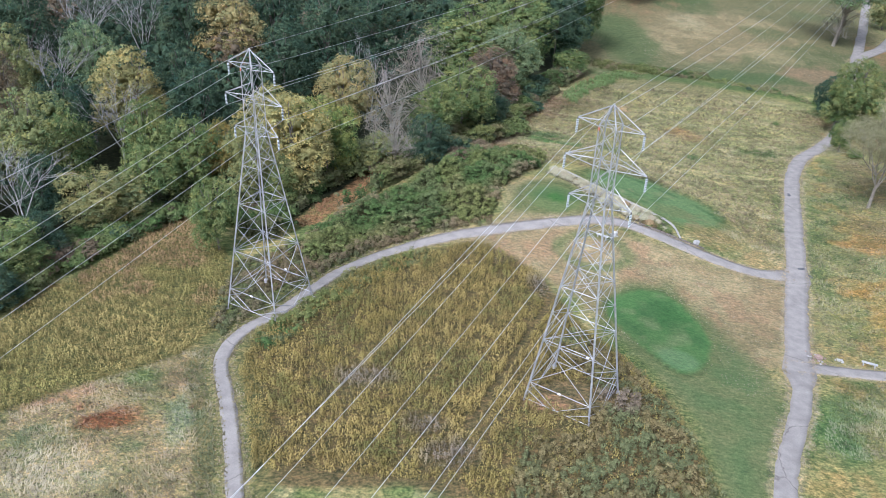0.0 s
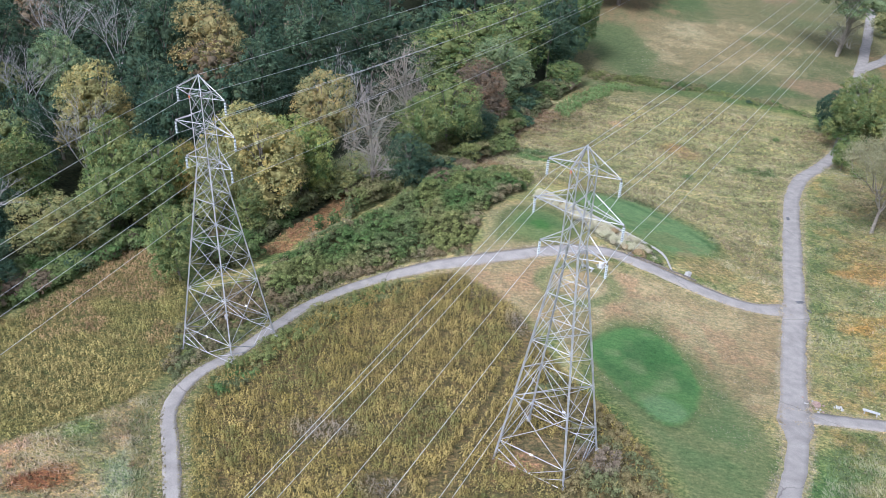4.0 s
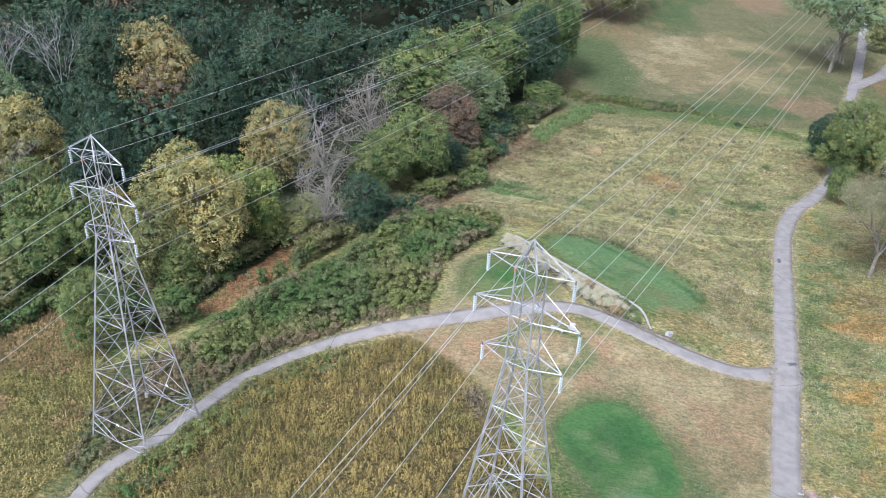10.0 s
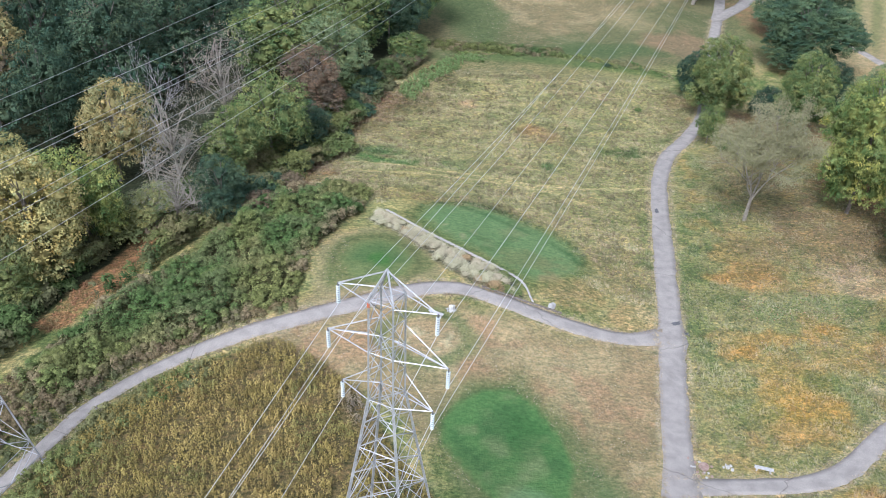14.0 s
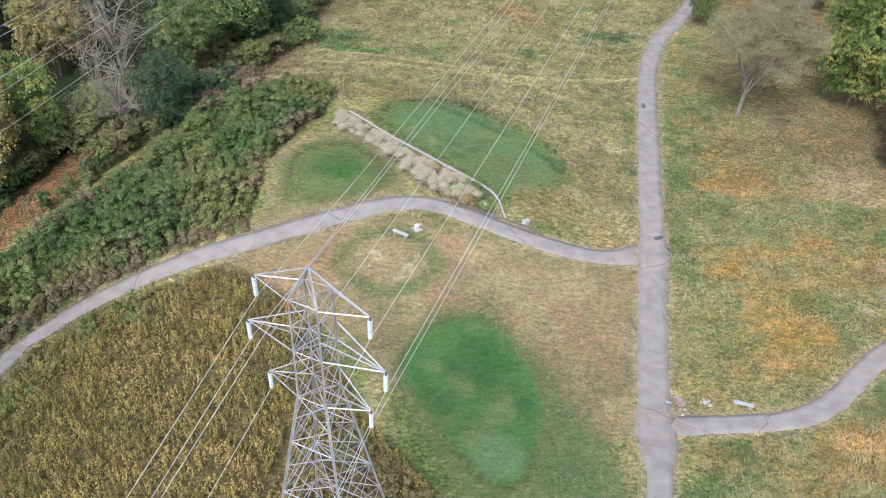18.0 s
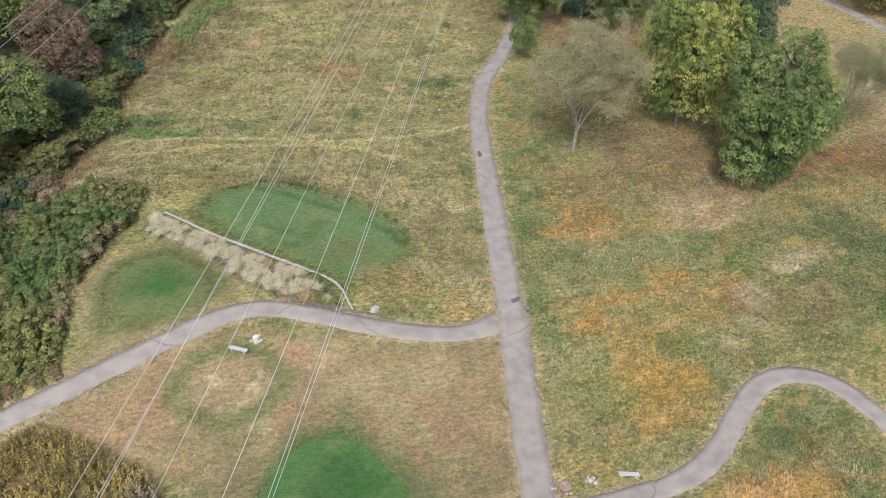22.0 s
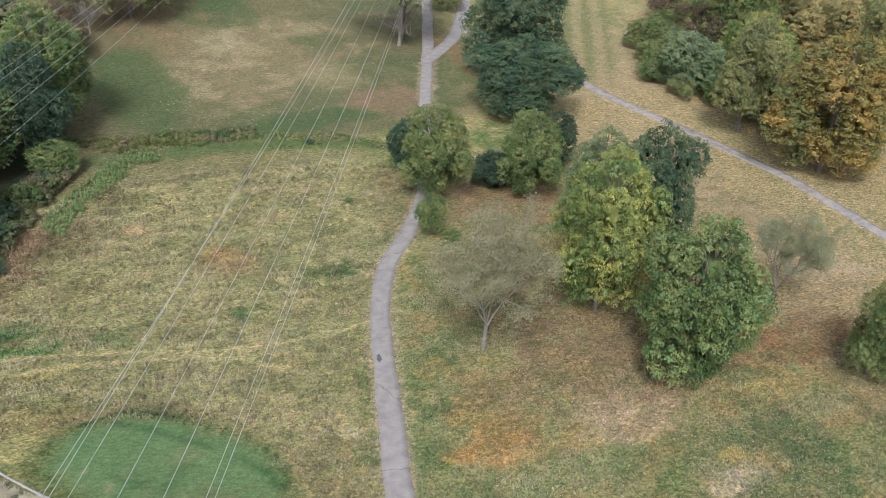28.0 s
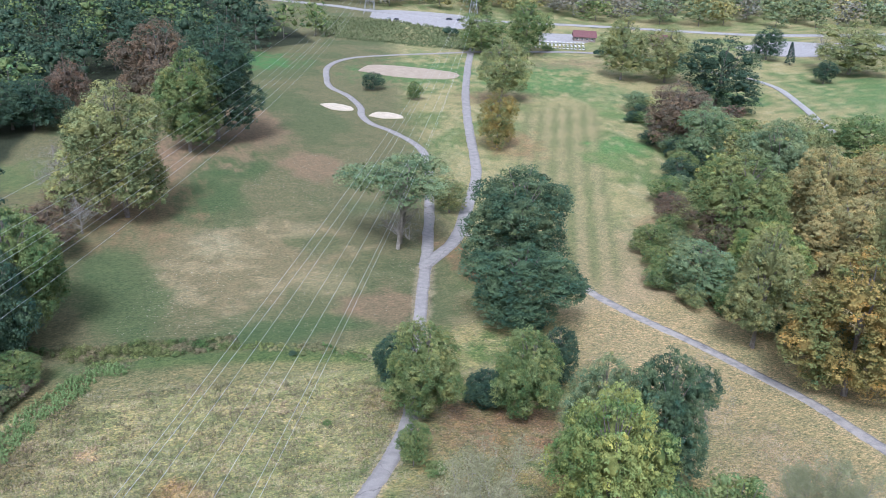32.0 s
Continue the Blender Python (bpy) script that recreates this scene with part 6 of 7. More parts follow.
n1, n2 = fbm(x, y, 4, 87), fbm(x, y, 9, 88)
t = tints(len(x), (0.27, 0.215, 0.10), (0.20, 0.215, 0.095), smooth(n1, 0.4, 0.6))
gr = (smooth(n2 + 0.03 * (x - 23), 0.52, 0.66) * 0.9)[:, None]
t = t * (1 - gr) + np.array([0.14, 0.19, 0.08]) * gr
pk = (0.7 * smooth(1.4 - np.hypot((x - 20.5) / 2.4, (y - 68) / 2.0), 0, 0.6))[:, None]
t = t * (1 - pk) + np.array([0.30, 0.21, 0.18]) * pk
gap = np.hypot((x - 15.4) / 3.4, (y - 68.4) / 2.6) > 0.5 + 0.8 * rng.random(len(x))
x, y, t = x[gap], y[gap], t[gap]
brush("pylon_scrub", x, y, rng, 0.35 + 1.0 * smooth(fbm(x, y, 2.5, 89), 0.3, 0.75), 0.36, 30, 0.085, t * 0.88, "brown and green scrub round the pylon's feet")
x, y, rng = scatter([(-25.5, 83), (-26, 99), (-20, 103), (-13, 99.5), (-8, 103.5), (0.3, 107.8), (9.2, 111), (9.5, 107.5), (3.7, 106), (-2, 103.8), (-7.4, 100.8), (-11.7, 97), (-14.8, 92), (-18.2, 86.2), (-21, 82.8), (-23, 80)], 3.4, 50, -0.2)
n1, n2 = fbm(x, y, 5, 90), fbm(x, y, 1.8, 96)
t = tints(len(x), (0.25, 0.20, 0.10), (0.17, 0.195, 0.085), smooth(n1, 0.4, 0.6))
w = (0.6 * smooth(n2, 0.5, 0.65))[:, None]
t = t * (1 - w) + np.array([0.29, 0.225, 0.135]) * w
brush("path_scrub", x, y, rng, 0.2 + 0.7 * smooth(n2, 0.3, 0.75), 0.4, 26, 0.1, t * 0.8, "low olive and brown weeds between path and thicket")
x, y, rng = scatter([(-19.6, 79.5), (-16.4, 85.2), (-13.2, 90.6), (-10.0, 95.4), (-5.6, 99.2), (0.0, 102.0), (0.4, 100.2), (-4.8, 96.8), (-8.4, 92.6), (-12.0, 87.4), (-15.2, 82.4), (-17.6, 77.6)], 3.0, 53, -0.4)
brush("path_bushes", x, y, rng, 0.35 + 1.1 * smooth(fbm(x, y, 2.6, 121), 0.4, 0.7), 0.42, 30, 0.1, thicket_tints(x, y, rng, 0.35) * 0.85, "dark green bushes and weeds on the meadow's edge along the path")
for tag, line, half, seed in (("main_path_edge", MAIN, 1.42, 122), ("west_path_edge", WEST, 1.0, 123), ("east_path_edge", EAST, 1.15, 124)):
    rng = np.random.default_rng(seed)
    pts = np.array(line)
    n = len(pts) * 22
    i = rng.integers(0, len(pts) - 1, n)
    d = pts[i + 1] - pts[i]
    d = d / np.linalg.norm(d, axis=1)[:, None]
    wide = half - 0.3 * (pts[i, 1] < 76) - 0.28 * (pts[i, 0] < -8)
    off = (wide + 0.16 + np.abs(rng.normal(size=n)) * 0.3) * np.where(rng.random(n) < 0.5, -1, 1)
    x, y = pts[i, 0] + d[:, 0] * rng.random(n) - d[:, 1] * off, pts[i, 1] + d[:, 1] * rng.random(n) + d[:, 0] * off
    k = (fbm(x, y, 2.2, seed) > 0.46) | (x < -6)
    x, y = x[k], y[k]
    c = cover(x, y) * mottle(x, y, 205)
    # Tuft roots are tinted darker than tips, as painted shade.
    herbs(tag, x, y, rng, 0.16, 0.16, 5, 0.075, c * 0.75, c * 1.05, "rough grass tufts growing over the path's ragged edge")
x, y, rng = scatter([(-21, 109.5), (-16, 111), (-8, 126), (-10, 129.5), (-17, 120)], 5, 51)
n1 = fbm(x, y, 2, 98)
k = rng.random(len(x)) < 0.3 + smooth(n1, 0.4, 0.6)
herbs("bracken", x[k], y[k], rng, 0.35, 0.25, 7, 0.1, tints(k.sum(), (0.20, 0.11, 0.06), (0.24, 0.15, 0.07), n1[k]), tints(k.sum(), (0.38, 0.20, 0.10), (0.24, 0.22, 0.09), smooth(n1[k], 0.45, 0.75)), "rust-brown dead bracken along the thicket")
x, y, rng = scatter([(33, 186), (39, 197), (47, 205), (53, 209), (50, 213), (42, 209), (35, 200), (29, 190)], 5, 45)
k = fbm(x, y, 3.0, 97) > 0.4
x, y = x[k], y[k]
n1 = fbm(x, y, 4, 83)
herbs("bright_reeds", x, y, rng, 0.85, 0.4, 12, 0.15, tints(len(x), (0.10, 0.16, 0.05), (0.13, 0.19, 0.06), n1), tints(len(x), (0.16, 0.27, 0.09), (0.24, 0.34, 0.13), n1), "bright green reeds at the end of the creek")
x, y, rng = scatter([(198, 556), (262, 502), (290, 500), (300, 545), (286, 572), (262, 610), (215, 640)], 0.35, 46)
n1 = fbm(x, y, 30, 84)
herbs("far_cornfield", x, y, rng, 1.3, 1.1, 8, 0.5, tints(len(x), (0.09, 0.13, 0.05), (0.12, 0.14, 0.06), n1), tints(len(x), (0.15, 0.20, 0.085), (0.24, 0.25, 0.11), n1), "distant rough green field below the car park")


def grass(name, area, per_m2, seed, long, label, stand=0.5, green=0.4, pale=0.3):
    """Tufts of leaning blades whose colour follows the ground."""
    x, y, rng = scatter(area, per_m2, seed)
    for pts in (MEADOW, LEFT_MEADOW, THICKET, BED, GREEN_A, TEE_B, GREEN_C, FOREST):
        k = polygon(x, y, pts) < 0.2
        x, y = x[k], y[k]
    k = rng.random(len(x)) < 0.35 + 0.9 * fbm(x, y, 4, seed)
    for line in TRACKS:
        k &= along(x, y, line) > 0.45
    x, y = x[k], y[k]
    n = len(x)
    z = height(x, y)
    a = 2.4 + 2.2 * (fbm(x, y, 7, seed + 3) - 0.5) * 2 + rng.normal(size=n) * 0.7
    d = np.stack([np.cos(a), np.sin(a), np.full(n, stand)], 1)
    d[:, 2] *= 0.5 + rng.random(n)
    side = np.stack([-np.sin(a), np.cos(a), np.zeros(n)], 1)
    s = (long * (0.5 + rng.random(n)))[:, None]
    p = np.stack([x, y, z - 0.02], 1)
    v = np.stack([p - side * s * 0.12, p + side * s * 0.12, p + d * s], 1).reshape(-1, 3)
    c = cover(x, y) * mottle(x, y, 201) * (0.85 + 0.3 * rng.random(n))[:, None]
    pick = (0.93 * smooth(fbm(0.55 * x + 0.25 * y, y, 2.0, seed + 5, 3), 0.3, 0.7) + 0.07 * rng.random(n))[:, None]
    c = np.where(pick < 0.25, c * (1 - 0.83 * pale) + np.array(PALE) * pale, np.where(pick > 0.7, c * (1 - green) + np.array((0.10, 0.15, 0.055)) * green, c))
    me = soup_mesh(name, v, np.arange(3 * n).reshape(-1, 3), np.repeat(c, 3, 0))
    me.materials.append(WEEDS)
    return tagged(new(name, me), label, "grass", kind="stuff")


grass("rough_grass", [(10, 126), (25, 136), (50, 110), (56, 112), (72, 152), (86, 170), (98, 196), (60, 206), (42, 204), (28, 196), (8, 152)], 20, 91, 0.36, "rough field grass in straw and green, bent by wind")
grass("east_grass", [(46, 82), (82, 70), (100, 90), (140, 100), (150, 150), (130, 200), (100, 190), (72, 150), (56, 110)], 20, 92, 0.34, "dry amber and green rough grass under the trees")
grass("verge_grass", [(5, 100), (24, 80), (44, 80), (54, 104), (38, 106), (24, 110), (14, 126), (10, 112)], 16, 93, 0.2, "short dry verge grass round the tees", green=0.08, pale=0.12)
grass("west_grass", [(-52, 48), (-16, 48), (-23, 80), (-28, 76), (-44, 64)], 30, 94, 0.38, "pale matted grass with rust patches")
grass("east_amber_grass", [(48, 79), (60, 78), (72, 84), (80, 82), (80, 66), (40, 62)], 24, 95, 0.38, "amber rough grass inside the path's bend")


def tussocks(name, area, per_m2, seed, tall, wide, per, size, label):
    """Rough grass hummocks: sprays round a crown, dark at the root and pale at the tip, coloured as the ground is."""
    x, y, rng = scatter(area, per_m2, seed)
    for pts in (MEADOW, LEFT_MEADOW, THICKET, BED, GREEN_A, FRINGE_A, TEE_B, GREEN_C, FOREST):
        k = polygon(x, y, pts) < 0.3
        x, y = x[k], y[k]
    k = rng.random(len(x)) < 0.25 + 1.1 * fbm(x, y, 5, seed)
    for line in TRACKS:
        k &= along(x, y, line) > 0.6
    x, y = x[k], y[k]
    c = cover(x, y) * mottle(x, y, 201)
    pick = (0.9 * smooth(fbm(0.6 * x + 0.2 * y, y, 2.4, seed + 7, 3), 0.3, 0.7) + 0.1 * rng.random(len(x)))[:, None]
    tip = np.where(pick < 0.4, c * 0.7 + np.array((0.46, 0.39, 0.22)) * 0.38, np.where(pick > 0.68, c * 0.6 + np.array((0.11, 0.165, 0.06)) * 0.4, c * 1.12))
    # Root colour is halved to paint the shade at each hummock's foot.
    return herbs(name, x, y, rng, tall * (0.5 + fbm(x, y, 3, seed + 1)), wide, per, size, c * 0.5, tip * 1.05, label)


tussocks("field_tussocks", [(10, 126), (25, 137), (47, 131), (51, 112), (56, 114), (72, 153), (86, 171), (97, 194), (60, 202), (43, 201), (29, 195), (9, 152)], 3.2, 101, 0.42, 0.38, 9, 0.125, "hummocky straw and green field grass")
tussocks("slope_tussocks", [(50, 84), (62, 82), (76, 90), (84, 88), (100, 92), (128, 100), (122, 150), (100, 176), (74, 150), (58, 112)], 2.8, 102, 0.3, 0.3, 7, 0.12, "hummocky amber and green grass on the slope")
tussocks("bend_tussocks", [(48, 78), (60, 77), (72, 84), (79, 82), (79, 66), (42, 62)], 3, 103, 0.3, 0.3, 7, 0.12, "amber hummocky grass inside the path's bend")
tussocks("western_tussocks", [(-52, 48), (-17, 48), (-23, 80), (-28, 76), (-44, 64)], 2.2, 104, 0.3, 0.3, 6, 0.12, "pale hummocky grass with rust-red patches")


def fallen_leaves(name, x, y, rng, colour, size, label):
    """Single pale leaves lying on the grass."""
    n = len(x)
    z = height(x, y) + 0.05 + 0.08 * rng.random(n)
    a = rng.random(n) * 6.283
    p = np.stack([x, y, z], 1)
    u = np.stack([np.cos(a), np.sin(a), rng.normal(size=n) * 0.25], 1)
    w = np.stack([-np.sin(a), np.cos(a), rng.normal(size=n) * 0.25], 1)
    s = (size * (0.5 + rng.random(n)))[:, None]
    v = np.stack([p - u * s, p - w * s * 0.55, p + u * s, p + w * s * 0.55], 1).reshape(-1, 3)
    c = np.asarray(colour)[rng.integers(len(colour), size=n)] * (0.8 + 0.4 * rng.random(n))[:, None]
    me = soup_mesh(name, v, np.arange(4 * n).reshape(-1, 4), np.repeat(c, 4, 0))
    me.materials.append(WEEDS)
    return tagged(new(name, me), label, "leaf litter", kind="stuff")


DRYLEAF = [(0.42, 0.36, 0.25), (0.36, 0.28, 0.18), (0.30, 0.21, 0.13), (0.47, 0.41, 0.31)]
RUSTLEAF = [(0.40, 0.24, 0.13), (0.30, 0.16, 0.09), (0.48, 0.38, 0.26), (0.36, 0.27, 0.18)]
x, y, rng = scatter([(5, 101), (16, 96), (24, 82), (37, 72), (44, 80), (54, 104), (62, 114), (52, 122), (40, 112), (24, 110), (12, 126), (9, 110)], 9, 111, -0.5)
k = (polygon(x, y, GREEN_C) < 0) & (polygon(x, y, TEE_B) < -0.5) & (polygon(x, y, GREEN_A) < 0) & (rng.random(len(x)) < 0.2 + smooth(fbm(x, y, 4, 112), 0.42, 0.62))
fallen_leaves("verge_litter", x[k], y[k], rng, DRYLEAF, 0.055, "pale dry leaves scattered over the short grass")
x, y, rng = scatter([(62, 100), (100, 92), (128, 105), (146, 140), (150, 200), (128, 235), (110, 205), (96, 178), (80, 152)], 5, 113)
k = rng.random(len(x)) < 0.15 + smooth(fbm(x, y, 7, 114), 0.4, 0.6)
fallen_leaves("slope_litter", x[k], y[k], rng, RUSTLEAF, 0.1, "russet leaf litter under the trees on the slope")
x, y, rng = scatter([(50, 222), (100, 212), (112, 225), (140, 280), (150, 340), (110, 330), (70, 270)], 1.1, 115)
k = rng.random(len(x)) < 0.15 + smooth(fbm(x, y, 14, 116), 0.45, 0.6)
fallen_leaves("fairway_litter", x[k], y[k], rng, DRYLEAF, 0.13, "pale leaves drifted over the far fairway")
for tag, line, half, seed in (("main_path_litter", MAIN[46:], 1.45, 117), ("west_path_litter", WEST, 1.05, 118), ("east_path_litter", EAST, 1.15, 119)):
    rng = np.random.default_rng(seed)
    pts = np.array(line)
    n = len(pts) * 60
    i = rng.integers(0, len(pts) - 1, n)
    d = pts[i + 1] - pts[i]
    d = d / np.linalg.norm(d, axis=1)[:, None]
    off = (half + np.abs(rng.normal(size=n)) * 0.42 - 0.12) * np.where(rng.random(n) < 0.5, -1, 1)
    x, y = pts[i, 0] + d[:, 0] * rng.random(n) - d[:, 1] * off, pts[i, 1] + d[:, 1] * rng.random(n) + d[:, 0] * off
    fallen_leaves(tag, x, y, rng, DRYLEAF, 0.052, "pale dead grass and leaves along the path's ragged edge")


# ---------------------------------------------------------------- the walled bed and small things
def box(name, size, at, mat, parent, bevel=0.02, turn=0.0, label=""):
    bm = bmesh.new()
    bmesh.ops.create_cube(bm, size=1, matrix=pose(*at, 0, 0, turn) @ Matrix.Diagonal((*size, 1)))
    if bevel:
        bmesh.ops.bevel(bm, geom=bm.edges[:], offset=bevel, segments=1, affect="EDGES")
    return part(name, bm, mat, parent, label)


def rock(name, place, size, mat, seed, label, group=""):
    rng = random.Random(seed)
    bm = bmesh.new()
    bmesh.ops.create_icosphere(bm, subdivisions=2, radius=1)
    off = Vector((rng.uniform(0, 50), rng.uniform(0, 50), 3))
    for v in bm.verts:
        v.co *= 0.8 + 0.45 * noise.noise(v.co * 1.3 + off)
        v.co = Vector((v.co.x * size[0], v.co.y * size[1], max(-0.6, v.co.z) * size[2]))
    me = bpy.data.meshes.new(name)
    bm.to_mesh(me)
    bm.free()
    me.materials.append(mat)
    ob = new(name, me)
    ob.matrix_world = pose(*place, 0, 0, rng.uniform(0, 360))
    return tagged(ob, label, "rock", group)


def wall():
    top = thing("garden_wall", (0, 0, 0), "low retaining wall of pale stacked stones", "wall")
    top["kind"] = "structure"
    rng = random.Random(4)
    stones = []
    for j in range(4):
        bm = bmesh.new()
        bmesh.ops.create_cube(bm, size=1, matrix=Matrix.Diagonal((0.62, 0.13, 0.17, 1)))
        for v in bm.verts:
            v.co += Vector((rng.uniform(-0.03, 0.03), rng.uniform(-0.03, 0.03), rng.uniform(-0.02, 0.02)))
        bmesh.ops.bevel(bm, geom=bm.edges[:], offset=0.03, segments=1, affect="EDGES")
        me = bpy.data.meshes.new("stone")
        bm.to_mesh(me)
        bm.free()
        me.materials.append(STONE)
        stones.append(me)
    line = spline(WALL_LINE, 0.1)
    run, last = 0.0, Vector(line[0])
    for p, q in zip(line, line[1:]):
        p, q = Vector(p), Vector(q)
        run += (q - p).length
        if run >= 0.64:
            run = 0
            a = math.degrees(math.atan2(q.y - p.y, q.x - p.x))
            for course in range(2):
                o = new("stone", stones[rng.randrange(4)])
                o.parent = top
                o.matrix_local = pose(q.x, q.y, gz(q.x, q.y) + 0.07 + 0.17 * course, rng.uniform(-2, 2), rng.uniform(-2, 2), a + rng.uniform(-4, 4)) @ Matrix.Translation((0.3 * course, 0, 0))


wall()
kerb = thing("path_kerb", (0, 0, 0), "low dark timber kerb along the path below the bed", "kerb")
for (ax, ay), (bx, by) in zip([(31.5, 111.9), (34.0, 110.6), (36.8, 109.2)], [(34.0, 110.6), (36.8, 109.2), (40.6, 107.7)]):
    L, a = math.hypot(bx - ax, by - ay), math.degrees(math.atan2(by - ay, bx - ax))
    mx, my = (ax + bx) / 2, (ay + by) / 2
    tilt = math.degrees(math.atan2(gz(bx, by) - gz(ax, ay), L))
    bm = bmesh.new()
    bmesh.ops.create_cube(bm, size=1, matrix=pose(mx, my, gz(mx, my) + 0.1, 0, -tilt, a) @ Matrix.Diagonal((L, 0.16, 0.26, 1)))
    bmesh.ops.bevel(bm, geom=bm.edges[:], offset=0.02, segments=1, affect="EDGES")
    part("sleeper", bm, BARK, kerb)


def plume_grass(seed, mat, label):
    """A mounded ornamental grass: many fine blades from one crown, arching over, with feathery heads."""
    rng = np.random.default_rng(seed)
    top = thing("ornamental_grass", (0, 0, 0), label, "grass clump")
    n = 420
    a, tilt, L = rng.random(n) * 6.283, 0.1 + 1.2 * rng.random(n) ** 0.7, 0.35 + 0.35 * rng.random(n)
    d = np.stack([np.cos(a) * np.sin(tilt), np.sin(a) * np.sin(tilt), np.cos(tilt)], 1)
    side = np.stack([-np.sin(a), np.cos(a), np.zeros(n)], 1)
    p0 = d * np.array([0.15, 0.15, 0.0])
    p2 = p0 + d * L[:, None] + np.stack([np.cos(a), np.sin(a), -0.3 * np.ones(n)], 1) * (L * 0.2)[:, None]
    w = 0.012 + 0.016 * rng.random(n)[:, None]
    v = np.stack([p0 - side * w, p0 + side * w, p2], 1).reshape(-1, 3)
    f = np.arange(3 * n).reshape(-1, 3)
    cs = [(0.36 * math.cos(2.4 * k) * math.sqrt(k / 22), 0.36 * math.sin(2.4 * k) * math.sqrt(k / 22), 0.14 + 0.26 * math.sqrt(1.02 - k / 22)) for k in range(22)]
    h, hf, _ = leaves(rng, cs, [0.12] * 22, 34, 0.035)
    me = soup_mesh("blades", np.concatenate([v, h]), np.concatenate([f, hf + len(v)]))
    me.materials.append(mat)
    o = new("blades", me)
    o.parent = top
    return top


PLUMES = [plume_grass(3, PALEGRASS, "bleached straw-coloured ornamental grass clump"), plume_grass(4, PALEGRASS, "bleached straw-coloured ornamental grass clump"), plume_grass(5, TANGRASS, "tan ornamental grass clump")]
rng = random.Random(9)
spots = []
for i in range(2600):
    x, y = rng.uniform(18, 37.5), rng.uniform(109, 132)
    d = float(polygon(x, y, BED))
    if d > 0.2 and float(along(x, y, WALL_LINE)) > 1.05 and all(math.hypot(x - a, y - b) > 0.86 for a, b in spots) and not (x > 32.4 and y < 115.4 and rng.random() < 0.85):
        spots.append((x, y))
for x, y in spots:
    src = PLUMES[2] if rng.random() < 0.06 else PLUMES[rng.randrange(2)]
    s = rng.uniform(0.95, 1.6)
    tagged(copy_thing(src, pose(x, y, gz(x, y) - 0.02, 0, 0, rng.uniform(0, 360)) @ Matrix.Diagonal((s, s, s * rng.uniform(0.85, 1.25), 1))), group="grasses in the walled bed")
for x, y, s in ((33.0, 111.9, 1.8), (31.4, 113.2, 1.3)):
    tagged(copy_thing(PLUMES[2], pose(x, y, gz(x, y) - 0.02, 0, 0, 40) @ Matrix.Diagonal((s, s, s, 1))), group="grasses in the walled bed")
for i in range(44):
    x, y = rng.uniform(31.0, 36.4), rng.uniform(110.6, 115.4)
    if float(polygon(x, y, BED)) > 0.2:
        s = rng.uniform(0.22, 0.42)
        tagged(copy_thing(SHRUBS["g"], pose(x, y, gz(x, y), 0, 0, 50 * i) @ Matrix.Diagonal((s, s, s * 0.6, 1))), "low green weed clump in the stony bed", "shrub", "weeds in the walled bed")
for ob in PLUMES:
    for o in (*ob.children_recursive, ob):
        scene.collection.objects.unlink(o)


def bench(x, y, turn):
    top = thing("bench", (x, y, gz(x, y)), "weathered pale plank bench on concrete legs beside the tee", "bench", "benches", turn)
    for j in range(3):
        box("seat_plank", (1.85, 0.13, 0.05), (0, -0.15 + 0.15 * j, 0.45), PLANK, top, 0.01)
    for s in (-0.65, 0.65):
        box("leg", (0.12, 0.4, 0.5), (s, 0, 0.17), CONCRETE, top, 0.015, label="concrete block leg")
    box("brace", (1.3, 0.06, 0.08), (0, 0, 0.36), PLANK, top, 0.01)


bench(54.5, 82.5, -25)
bench(25.1, 106.7, -37)


def ball_washer(x, y):
    top = thing("tee_stand", (x, y, gz(x, y)), "small white tee stand with a box and a bin", "tee stand", turn=20)
    box("base", (0.9, 0.6, 0.08), (0, 0, 0.02), CONCRETE, top, 0.01)
    box("cabinet", (0.42, 0.36, 0.75), (-0.15, 0, 0.42), WHITE, top, 0.03)
    box("shelf", (0.5, 0.16, 0.04), (-0.6, 0, 0.55), PLANK, top, 0.008)
    box("post", (0.08, 0.08, 0.55), (-0.6, 0, 0.28), PLANK, top, 0.008)
    bm = bmesh.new()
    spun(bm, [(0.16, 0.05), (0.19, 0.6), (0.17, 0.63), (0.05, 0.66)], 12, (0.25, 0.05, 0))
    part("bin", bm, CONCRETE, top, "grey litter bin")


ball_washer(27.1, 107.5)
bm = bmesh.new()
bmesh.ops.create_cube(bm, size=1, matrix=Matrix.Diagonal((0.8, 0.55, 0.75, 1)))
for v in bm.verts:
    v.co += Vector((0.12 * math.sin(7 * v.co.z + v.co.y), 0.08 * math.cos(9 * v.co.x), 0.07 * math.sin(11 * v.co.x + 3 * v.co.y)))
bmesh.ops.bevel(bm, geom=bm.edges[:], offset=0.08, segments=2, affect="EDGES")
block = bpy.data.meshes.new("stone_block")
bm.to_mesh(block)
bm.free()
block.materials.append(CONCRETE)
ob = new("stone_block", block)
ob.matrix_world = pose(39.5, 108.7, gz(39.5, 108.7) + 0.3, 0, 4, 25)
tagged(ob, "pale grey upright stone block beside the path", "stone")
for i, (dx, dy, s) in enumerate(((0, 0, 0.34), (0.4, 0.2, 0.24), (0.3, -0.35, 0.26), (-0.4, 0.1, 0.2), (0.0, 0.42, 0.18))):
    x, y = 51.1 + dx, 83.3 + dy
    rock("boulder", (x, y, gz(x, y) + s * 0.3), (s, s * 0.8, s * 0.7), STONE, 10 + i, "pale limestone boulder in a small heap", "heaped boulders")
